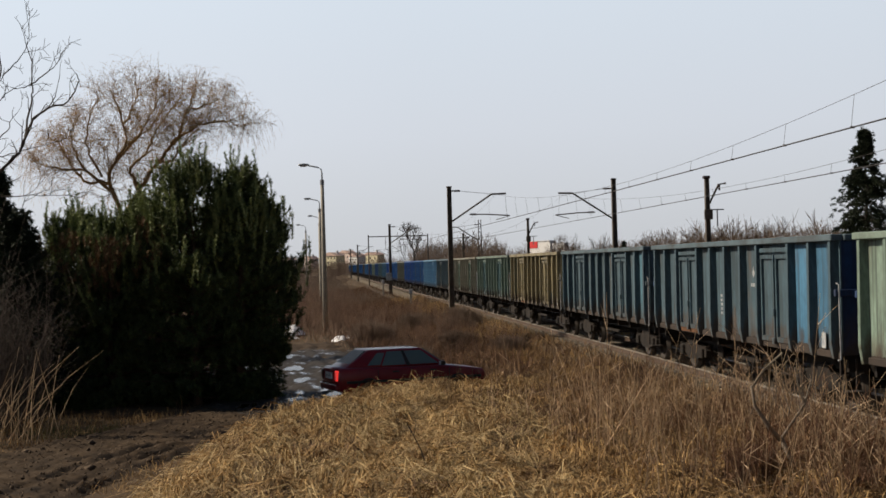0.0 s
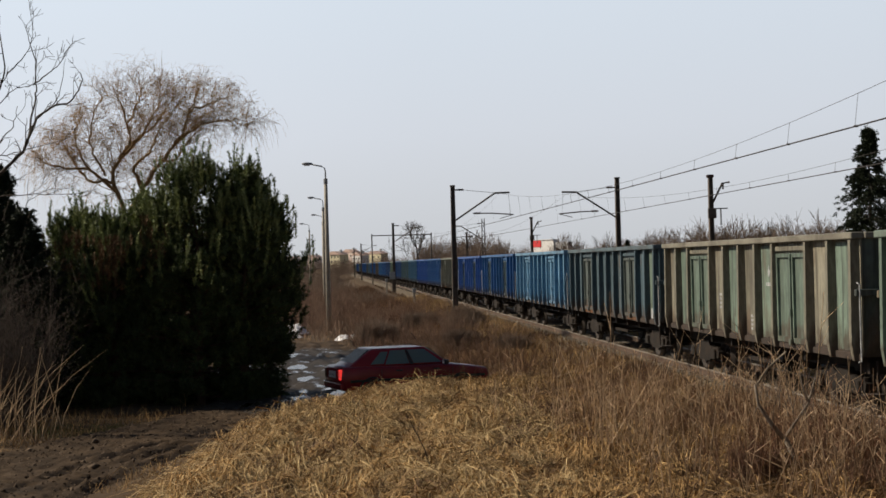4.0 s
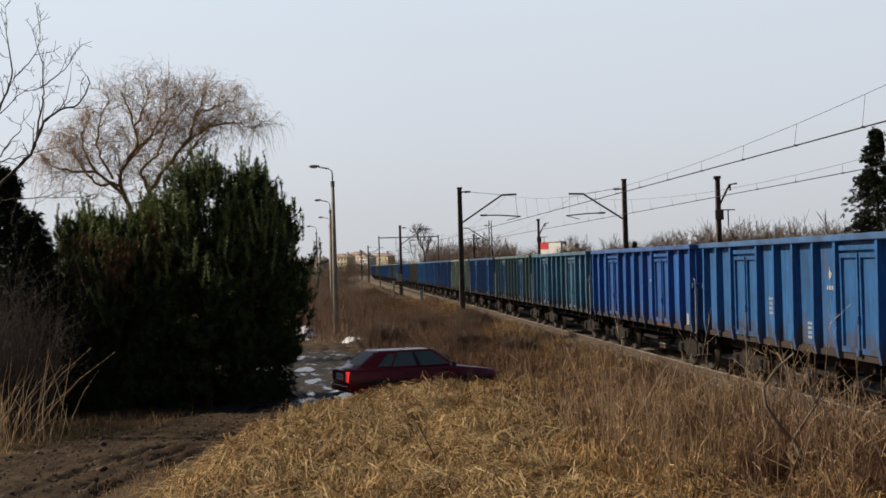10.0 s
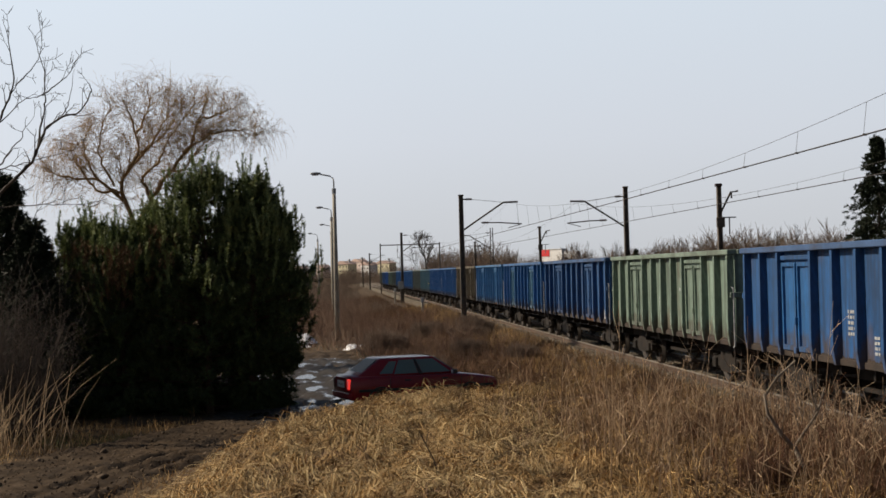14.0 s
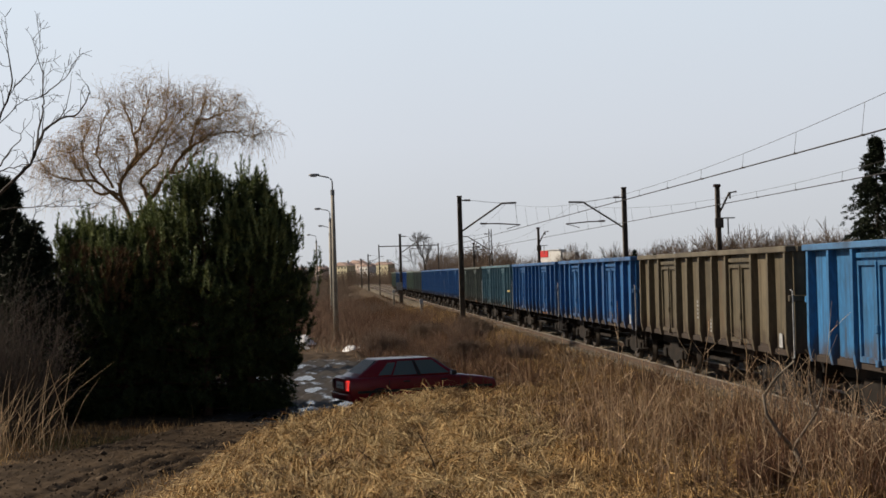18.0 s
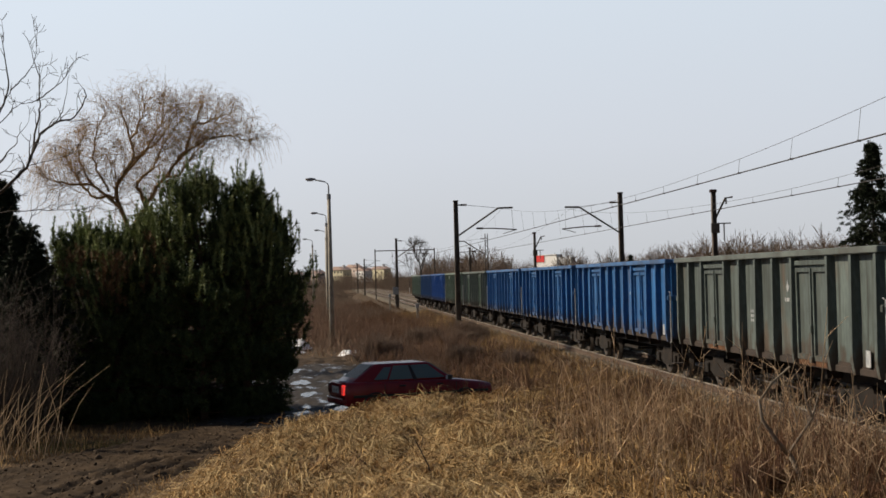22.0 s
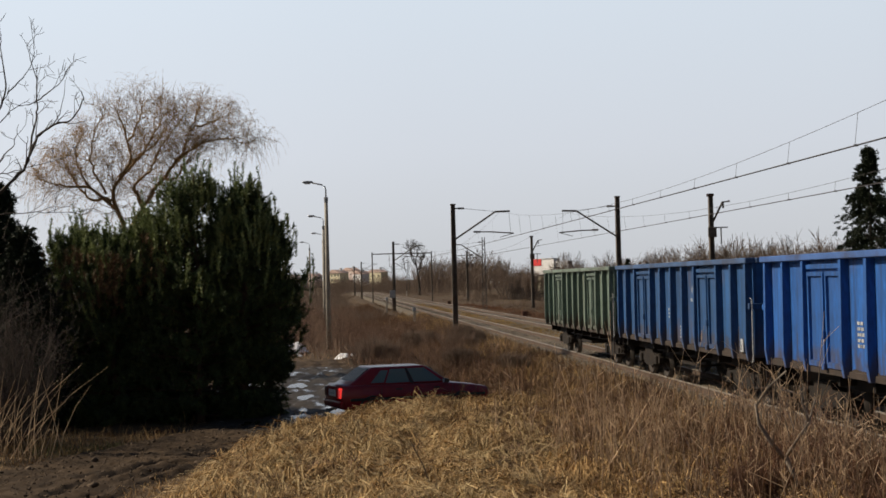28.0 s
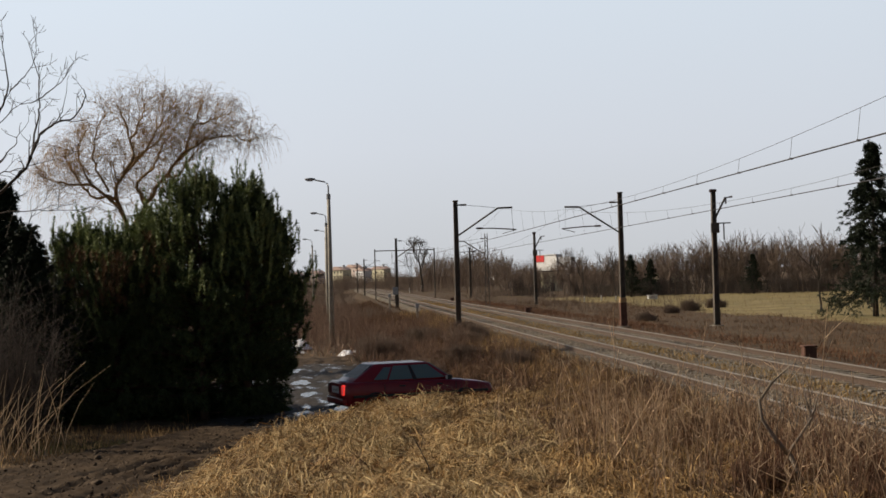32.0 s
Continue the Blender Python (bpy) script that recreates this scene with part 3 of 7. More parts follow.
def wagon_meshes():
    q = {}
    rib = Shape()
    rib.add([(SKIN, -0.075, 1.0), (SKIN, 0.075, 1.0), (HALF - 0.045, 0.05, 1.0), (HALF - 0.045, -0.05, 1.0),
             (SKIN, -0.075, 1.28), (SKIN, 0.075, 1.28), (HALF, 0.055, 1.28), (HALF, -0.055, 1.28),
             (SKIN, -0.075, 2.98), (SKIN, 0.075, 2.98), (HALF - 0.02, 0.055, 2.98), (HALF - 0.02, -0.055, 2.98)],
            [(0, 1, 2, 3), (0, 4, 5, 1), (1, 5, 6, 2), (2, 6, 7, 3), (3, 7, 4, 0), (4, 8, 9, 5), (5, 9, 10, 6), (6, 10, 11, 7), (7, 11, 8, 4), (8, 11, 10, 9)])
    q["rib"] = rib
    leaf = Shape()
    w = 0.90
    rims = []
    for x, g in ((SKIN - 0.005, 0.0), (SKIN + 0.07, 0.0), (SKIN + 0.07, 0.075), (SKIN + 0.022, 0.085)):
        ya, za, zb = w / 2 - 0.02 - g, 1.12 + g * 1.2, 2.78 - g
        rims += [(x, -ya, za), (x, ya, za), (x, ya, zb), (x, -ya, zb)]
    leaf.add(rims, [(3, 2, 1, 0), (12, 13, 14, 15)] + [(r * 4 + k, r * 4 + (k + 1) % 4, r * 4 + 4 + (k + 1) % 4, r * 4 + 4 + k) for r in range(3) for k in range(4)])
    q["leaf"] = leaf
    q["latch"] = Shape().box(SKIN + 0.07, SKIN + 0.10, -0.025, 0.025, 1.1, 2.76).box(SKIN + 0.06, SKIN + 0.125, -0.05, 0.05, 1.62, 1.76, 0.01).box(SKIN + 0.06, SKIN + 0.13, -0.06, 0.06, 1.08, 1.2, 0.01)
    q["lintel"] = Shape().box(SKIN, SKIN + 0.075, -0.94, 0.94, 2.82, 2.91, 0.012)
    q["side_skin"] = Shape().box(SKIN - 0.03, SKIN, -L_BODY / 2, L_BODY / 2, 1.08, 3.0)
    sl = Shape().box(SKIN + 0.001, SKIN + 0.045, -L_BODY / 2, L_BODY / 2, 1.0, 1.11, 0.008)
    # flaking paint leaves a ragged rusty strip over the lower edge
    jag = random.Random(5)
    n = 420
    walk_z = 0.0
    ry = [-L_BODY / 2 + 0.02 + (L_BODY - 0.04) * k / (n - 1) for k in range(n)]
    rz = []
    for y in ry:
        walk_z = 0.85 * walk_z + jag.uniform(-0.02, 0.024)
        rz.append(1.12 + 0.8 * abs(walk_z) + jag.uniform(0, 0.02))
    sl.add([(SKIN + 0.0085, y, 1.105) for y in ry] + [(SKIN + 0.0085, y, z) for y, z in zip(ry, rz)], [(k, k + 1, n + k + 1, n + k) for k in range(n - 1)])
    q["sill"] = sl
    q["top_rail"] = Shape().box(SKIN - 0.05, HALF + 0.012, -L_BODY / 2 - 0.04, L_BODY / 2 + 0.04, 2.985, ZTOP, 0.014)
    end = Shape().box(-SKIN + 0.031, SKIN - 0.031, L_BODY / 2 - 0.03, L_BODY / 2, 1.06, 3.0)
    q["end_wall"] = end
    er = Shape()
    er.box(-0.06, 0.06, L_BODY / 2, L_BODY / 2 + 0.10, 1.0, 2.98, 0.012)
    q["end_rib"] = er
    q["end_beam"] = Shape().box(-HALF + 0.03, HALF - 0.03, L_BODY / 2 + 0.001, L_BODY / 2 + 0.085, 2.05, 2.17, 0.012)
    q["end_rail"] = Shape().box(-SKIN + 0.051, SKIN - 0.051, L_BODY / 2 - 0.05, L_BODY / 2 + 0.095, 2.985, ZTOP - 0.004, 0.014)
    fr = Shape().box(-1.30, 1.30, -L_BODY / 2 + 0.04, L_BODY / 2 - 0.04, 0.98, 1.055)
    for sx in (-0.9, 0.9):
        fr.prism([(sx - 0.06, 0.98), (sx + 0.06, 0.98), (sx + 0.06, 0.72), (sx - 0.06, 0.72)], "y", -6.3, 6.3)
    for y in (-3.2, -1.6, 0, 1.6, 3.2):
        fr.box(-1.25, 1.25, y - 0.05, y + 0.05, 0.80, 0.98)
    fr.box(-1.28, 1.28, -6.46, -6.36, 0.78, 1.06).box(-1.28, 1.28, 6.36, 6.46, 0.78, 1.06)
    q["underframe"] = fr
    br = Shape().lathe([(-0.55, 0.05), (-0.5, 0.19), (0.5, 0.19), (0.55, 0.05)], (0.45, 0.6, 0.62), "y", 12)
    br.lathe([(-0.2, 0.06), (-0.18, 0.15), (0.18, 0.15), (0.2, 0.06)], (-0.35, -0.9, 0.6), "y", 12)
    br.tube([(0.1, -3.6, 0.5), (0.1, 3.6, 0.5)], 0.025, 6).tube([(-1.0, -0.5, 0.55), (1.0, -0.5, 0.55)], 0.03, 6)
    br.box(-1.1, -1.02, -0.9, 0.9, 0.55, 0.62).box(1.02, 1.1, -0.9, 0.9, 0.55, 0.62)
    q["brake_gear"] = br
    q["floor_load"] = Shape().box(-SKIN + 0.04, SKIN - 0.04, -L_BODY / 2 + 0.04, L_BODY / 2 - 0.04, 1.06, 1.2)
    bg = Shape()
    for sx in (-1.02, 1.02):
        bg.prism([(-1.25, 0.56), (-1.15, 0.62), (-0.5, 0.66), (-0.42, 0.78), (0.42, 0.78), (0.5, 0.66), (1.15, 0.62), (1.25, 0.56), (1.2, 0.40), (0.62, 0.40), (0.42, 0.30), (-0.42, 0.30), (-0.62, 0.40), (-1.2, 0.40)], "x", sx - 0.06, sx + 0.06)
        for y in (-0.9, 0.9):
            bg.box(sx - 0.12, sx + 0.12, y - 0.15, y + 0.15, 0.36, 0.60, 0.02)
            for dy in (-0.24, 0.24):
                bg.lathe([(0.0, 0.07), (0.16, 0.07)], (sx, y + dy, 0.5), "z", 8)
    bg.box(-1.0, 1.0, -0.2, 0.2, 0.55, 0.80, 0.02)
    q["bogie_frame"] = bg
    ws = Shape().tube([(-1.1, 0, 0), (1.1, 0, 0)], 0.075, 10)
    for s in (-1, 1):
        ws.lathe([(s * 0.685, 0.44), (s * 0.685, 0.49), (s * 0.715, 0.49), (s * 0.72, 0.462), (s * 0.815, 0.455), (s * 0.815, 0.39), (s * 0.775, 0.37), (s * 0.765, 0.16), (s * 0.81, 0.13), (s * 0.81, 0.06)], (0, 0, 0), "x", 24)
        for k in range(4):
            a = k * math.pi / 2
            ws.box(s * 0.80 - 0.02, s * 0.80 + 0.02, math.cos(a) * 0.27 - 0.03, math.cos(a) * 0.27 + 0.03, math.sin(a) * 0.27 - 0.03, math.sin(a) * 0.27 + 0.03)
    q["wheelset"] = ws
    bf_ = Shape().lathe([(0, 0.09), (0.42, 0.085), (0.42, 0.12), (0.46, 0.12)], (0, 0, 0), "y", 12).lathe([(0.46, 0.10), (0.47, 0.23), (0.51, 0.23), (0.525, 0.15)], (0, 0, 0), "y", 16)
    q["buffer"] = bf_
    q["coupling"] = Shape().box(-0.05, 0.05, 0, 0.35, -0.06, 0.06, 0.01).tube([(0, 0.3, 0.05), (0.03, 0.5, -0.12), (0, 0.62, 0.02)], 0.03, 6)
    lad = Shape().tube([(0, -0.02, 0.98), (0, 0.09, 1.0), (0, 0.09, 2.25), (0, -0.02, 2.27)], 0.017, 6)
    q["grab_rail"] = lad
    q["step"] = Shape().box(0, 0.3, 0, 0.28, 0.45, 0.48).box(0, 0.03, 0.0, 0.03, 0.48, 1.0).box(0.27, 0.3, 0.0, 0.03, 0.48, 1.0)
    return q


WM = wagon_meshes()
MESHES = {}


def wmesh(key, material):
    k = (key, material.name)
    if k not in MESHES:
        MESHES[k] = WM[key].mesh(key, material, key in ("wheelset", "buffer"))
    return MESHES[k]


def bars(shape, x, y, z, w, h, rows, rng):
    """Unreadable stencilled lines as plain bars on a wagon side."""
    for r in range(rows):
        zz = z - r * h * 1.7
        a = y - w / 2
        while a < y + w / 2 - 0.03:
            b = min(a + rng.uniform(0.05, 0.14), y + w / 2)
            shape.box(x, x + 0.004, a, b, zz - h, zz)
            a = b + rng.uniform(0.02, 0.05)


def wagon(i, main, label, doors=None, patches=(), emblem=True, rail=None, end=None, extra=()):
    """An open wagon; the tail end of its body points along +y."""
    rng = random.Random(100 + i)
    w = thing("goods_wagon", pose(NEAR_TRACK, 0, 0), label, "freight wagon", "wagons of the goods train")
    pm = PAINT[main]
    dm = PAINT[doors or main]
    rm = PAINT["dusty_" + (rail or main)]
    em = PAINT[end or main]
    for s in (1, -1):
        turn = pose(0, 0, 0, 0, 0, 0 if s > 0 else 180)
        side = part("side_wall", wmesh("side_skin", pm), None, w, m=turn)
        part("sill", wmesh("sill", sill_mat), None, side, "rusted lower edge")
        part("top_rail", wmesh("top_rail", rm), None, side)
        y = SPAN / 2
        n = 0
        edges = []
        for kind, b in BAYS:
            edges.append(y)
            mid = y - b / 2
            if kind == "d":
                part("door", wmesh("leaf", dm), None, side, "door leaf with a raised frame", pose(0, mid + 0.45, 0))
                part("door", wmesh("leaf", dm), None, side, "door leaf with a raised frame", pose(0, mid - 0.45, 0))
                part("latch", wmesh("latch", dm), None, side, "", pose(0, mid, 0))
                part("lintel", wmesh("lintel", pm), None, side, "", pose(0, mid, 0))
            y -= b
        edges.append(y)
        for e in edges[1:-1]:
            part("rib", wmesh("rib", pm), None, side, "", pose(0, e, 0))
        for e in (SPAN / 2 - 0.06, -SPAN / 2 + 0.06):
            part("rib", wmesh("rib", pm), None, side, "", pose(0, e, 0))
        if s < 0:
            # the side towards the lane: panels of another paint, marks
            y = SPAN / 2
            for k, (kind, b) in enumerate(BAYS[::-1]):
                # this side is turned round, so bay order runs from its own +y end
                mid = y - b / 2
                if kind == "p" and (9 - k) in dict(patches):
                    pk = dict(patches)[9 - k]
                    lo, hi = (1.12, 2.94)
                    if isinstance(pk, tuple):
                        pk, lo, hi = pk
                    part("panel", Shape().box(SKIN + 0.001, SKIN + 0.006, mid - b / 2 + 0.08, mid + b / 2 - 0.08, lo, hi), PAINT[pk], side, "repainted panel")
                y -= b
            marks = Shape()
            if emblem:
                yy = SPAN / 2 - sum(b for _, b in BAYS[:3]) - 0.56
                marks.prism([(yy - 0.08, 2.42), (yy - 0.03, 2.33), (yy + 0.03, 2.36), (yy + 0.09, 2.44), (yy + 0.02, 2.47), (yy, 2.56)], "x", SKIN + 0.007, SKIN + 0.011)
                bars(marks, SKIN + 0.007, yy, 2.22, 0.36, 0.07, 1, rng)
            yy = -SPAN / 2 + sum(b for _, b in BAYS[:3]) + 0.56
            bars(marks, SKIN + 0.007, yy + (1.13 if rng.random() < 0.5 else 0), 1.95, 0.30, 0.055, rng.choice((3, 4, 5)), rng)
            if rng.random() < 0.8:
                bars(marks, SKIN + 0.007, yy + 2.26, 1.55, 0.22, 0.05, 4, rng)
            tagged(part("stencilling", marks, white_paint, side, "worn white stencilling and emblem"), kind="stuff")
            for mid in (SPAN / 2 - 3.21, -SPAN / 2 + 3.21):
                if rng.random() < 0.3:
                    part("rust_plate", Shape().box(SKIN + 0.047, SKIN + 0.056, mid - rng.uniform(0.5, 0.9), mid + rng.uniform(0.5, 0.9), 1.02, rng.uniform(1.16, 1.24), 0.003), rust_orange, side, "bare rusty plate under the door")
            plate = Shape().box(SKIN + 0.046, SKIN + 0.056, SPAN / 2 - 0.75, SPAN / 2 - 0.55, 1.15, 1.42)
            if rng.random() < 0.6:
                part("plate", plate, white_paint, side, "small white data plate")
    for s in (1, -1):
        turn = pose(0, 0, 0, 0, 0, 0 if s > 0 else 180)
        ew = part("end_wall", wmesh("end_wall", em), None, w, m=turn)
        part("top_rail", wmesh("end_rail", rm), None, ew)
        part("end_beam", wmesh("end_beam", em), None, ew)
        for x in (-0.75, 0.75):
            part("end_rib", wmesh("end_rib", em), None, ew, "", pose(x, 0, 0))
    part("grab_rail", wmesh("grab_rail", white_paint), None, w, "pale grab rail", pose(-1.46, -L_BODY / 2 - 0.0, 0, 0, 0, 0) @ pose(0, 0, 0, 0, 0, 0) @ Matrix.Diagonal((1, -1, 1, 1)))
    part("grab_rail", wmesh("grab_rail", white_paint), None, w, "pale grab rail", pose(1.46, L_BODY / 2, 0, 0, 0, 0) @ Matrix.Diagonal((-1, 1, 1, 1)))
    part("step", wmesh("step", sill_mat), None, w, "", pose(-1.46, -L_BODY / 2 - 0.02, 0) @ Matrix.Diagonal((1, -1, 1, 1)))
    part("underframe", wmesh("underframe", frame_mat), None, w)
    part("brake_gear", wmesh("brake_gear", frame_mat), None, w)
    part("floor", wmesh("floor_load", coal), None, w)
    wheels = []
    for y in (-4.5, 4.5):
        bogie = part("bogie", wmesh("bogie_frame", frame_mat), None, w, "", pose(0, y, 0))
        for dy in (-0.9, 0.9):
            wheels.append(part("wheelset", wmesh("wheelset", wheel_mat), None, bogie, "", pose(0, dy, 0.46)))
    for s in (1, -1):
        turn = pose(0, 0, 0, 0, 0, 0 if s > 0 else 180)
        for x in (-0.875, 0.875):
            part("buffer", wmesh("buffer", frame_mat), None, w, "", turn @ pose(x, L_BODY / 2 + 0.03, 0.92))
        part("coupling", wmesh("coupling", frame_mat), None, w, "", turn @ pose(0, L_BODY / 2 + 0.02, 0.9))
    for name, shape, material, what in extra:
        part(name, shape, PAINT[material] if isinstance(material, str) else material, w, what)
    return w, wheels


# from the last wagon forward: paint, label, doors, other panels (bay: paint), end paint
TRAIN = [
    ("sage", "faded sage green open goods wagon, last of the train", None, ((1, "mint"), (6, "mint"))),
    ("royal", "royal blue open goods wagon with white marks", None, ()),
    ("deep", "bright blue open goods wagon with clean sides", None, ()),
    ("sage", "pale sage green open goods wagon with rust runs", None, ((0, "moss"),)),
    ("moss", "patchwork grey-green and teal open goods wagon", "sage", ((1, "teal"), (4, "sage"), (5, "slate"), (9, "teal"))),
    ("bright", "blue open goods wagon with scraped sides and white emblem", None, ((4, "steel"),)),
    ("bright", "clean bright blue open goods wagon with white emblem", None, ()),
    ("bright", "bright blue open goods wagon with white emblem", None, ()),
    ("moss", "grey-green rusty open goods wagon", None, ()),
    ("aqua", "pale aqua open goods wagon with a yellow band on its end", None, ()),
    ("bright", "bright blue open goods wagon with dents", None, ((8, "royal"),)),
    ("bright", "bright blue open goods wagon with scuffed panels", None, ()),
    ("brown", "brown-khaki rusty open goods wagon", None, ()),
    ("steel", "sky blue open goods wagon with an orange emblem on its end", None, ()),
    ("bright", "blue open goods wagon with teal doors and panels", "teal", ((3, "teal"), (6, "royal"), (9, "teal"))),
    ("royal", "royal blue open goods wagon", None, ()),
    ("mint", "pale mint green open goods wagon", None, ()),
    ("royal", "royal blue open goods wagon with paler doors", "bright", ()),
    ("seagreen", "sea green open goods wagon with blue doors and panels", "royal", ((0, "teal"), (1, "teal"), (3, ("royal", 1.5, 2.4)), (5, "teal"), (8, "sage"))),
    ("teal", "teal blue open goods wagon with a faded top", None, ((6, "seagreen"),)),
    ("deep", "deep blue freshly painted open goods wagon", None, ()),
    ("bright", "mid-blue open goods wagon with white stencils", None, ((9, "teal"),)),
    ("olive", "grey-olive open goods wagon with rust patches", None, ((5, ("royal", 1.12, 2.0)), (8, "slate"), (9, "slate"))),
    ("deep", "deep blue open goods wagon with grey doors", "slate", ()),
    ("bright", "blue open goods wagon with slate-grey doors", "slate", ((5, "teal"), (6, "teal"))),
    ("sky", "light sky blue open goods wagon, little worn", None, ()),
    ("slate", "slate-grey rusty open goods wagon with green doors", "moss", ((9, "sage"),)),
    ("cream", "dull cream and green open goods wagon with rusty doors", "sage", ((1, "sage"), (4, "sage"), (6, "mint"), (9, "mint"))),
    ("sage", "grey-green open goods wagon with blue graffiti", "seagreen", ((3, ("royal", 1.12, 1.7)), (4, ("royal", 1.12, 1.62)), (5, ("royal", 1.12, 1.5)), (9, ("royal", 1.12, 1.6)), (6, "mint"))),
    ("tan", "faded yellow open goods wagon with rust runs", None, ((1, "moss"), (8, ("slate", 1.12, 1.6)), (9, ("slate", 1.12, 1.5)))),
    ("slate", "weathered grey-blue open goods wagon", None, ((0, "greyteal"), (9, "aqua"),)),
    ("slate", "weathered slate-grey open goods wagon with teal panels and a dark end", None, ((9, "teal"), (8, "teal"))),
    ("mint", "pale green open goods wagon with a dark end", None, ()),
]
orange = surface("orange_paint", (0.6, 0.18, 0.03), (0.8, 0.32, 0.05), 0.6)
yellow = surface("yellow_paint", (0.30, 0.23, 0.07), (0.46, 0.36, 0.12), 0.6)
WAGONS = []
for i, (main, label, doors, patches) in enumerate(TRAIN):
    extra = []
    if i == 9:
        extra.append(("stripe", Shape().box(-1.562, -1.403, -L_BODY / 2 + 0.1, -L_BODY / 2 + 1.05, 1.78, 1.86).box(-1.3, 1.3, -L_BODY / 2 - 0.106, -L_BODY / 2 - 0.088, 1.75, 1.86), yellow, "dull yellow stripe"))
    if i == 13:
        extra.append(("emblem", Shape().lathe([(0, 0.2), (0.012, 0.2)], (-1.15, -L_BODY / 2 - 0.02, 2.5), "y", 16), orange, "orange round emblem"))
    end = {31: "navy", 32: "navy", 28: "brown", 27: "moss"}.get(i)
    WAGONS.append(wagon(i, main, label, doors, patches, emblem=main not in ("brown", "olive", "greyteal", "tan"), end=end, extra=extra))


def train_ahead(t):
    """Where the end of the last wagon's body is along the line."""
    return 24.95 + 15.26 * (30 - t) - 11.2 * max(0.0, 1 - t / 19.0) ** 2 - 0.3 * max(0.0, 1 - ((t - 13) / 11) ** 2)

# ---- overhead line ----
steel_dark = surface("weathered_steel_pole", (0.05, 0.042, 0.035), (0.15, 0.125, 0.10), 0.8, 3, 40, 0.2, stain=(0.13, 0.07, 0.04), stain_scale=1.5, stain_amount=0.5)
rust_paint = surface("rust_red_steel", (0.07, 0.03, 0.02), (0.16, 0.075, 0.045), 0.85, 3, 40, 0.2)
buff_paint = surface("buff_warning_paint", (0.36, 0.22, 0.10), (0.5, 0.33, 0.17), 0.8, 4, 40, 0.1)
insulator_mat = surface("brown_porcelain", (0.03, 0.015, 0.01), (0.07, 0.03, 0.02), 0.25)
wire_mat = surface("dull_copper_wire", (0.03, 0.027, 0.025), (0.075, 0.06, 0.05), 0.6)
pale_concrete = surface("pale_concrete_pole", (0.26, 0.24, 0.20), (0.44, 0.41, 0.35), 0.9, 2, 50, 0.3, stain=(0.16, 0.14, 0.11), stain_scale=1.2, stain_amount=0.6)
grey_metal = surface("galvanised_steel", (0.22, 0.225, 0.23), (0.38, 0.385, 0.39), 0.5, 4, 50, 0.1, metal=0.6)


def h_section(shape, x, y, z0, z1, w0, w1):
    """A rolled steel column of H outline that tapers upward."""
    v = []
    for z, w in ((z0, w0), (z1, w1)):
        f, k = 0.03, 0.02
        v += [(x + a, y + b, z) for a, b in ((-w, -w), (-w + f, -w), (-w + f, -k), (w - f, -k), (w - f, -w), (w, -w), (w, w), (w - f, w), (w - f, k), (-w + f, k), (-w + f, w), (-w, w))]
    shape.add(v, [tuple(range(11, -1, -1)), tuple(range(12, 24))] + [(i, (i + 1) % 12, 12 + (i + 1) % 12, 12 + i) for i in range(12)])


def insulator(p, d):
    p, d = Vector(p), Vector(d).normalized()
    pts, rad = [], []
    for k in range(9):
        pts.append(p + d * (k * 0.045))
        rad.append(0.075 if k % 2 else 0.035)
    return Shape().tube(pts, rad, 8)


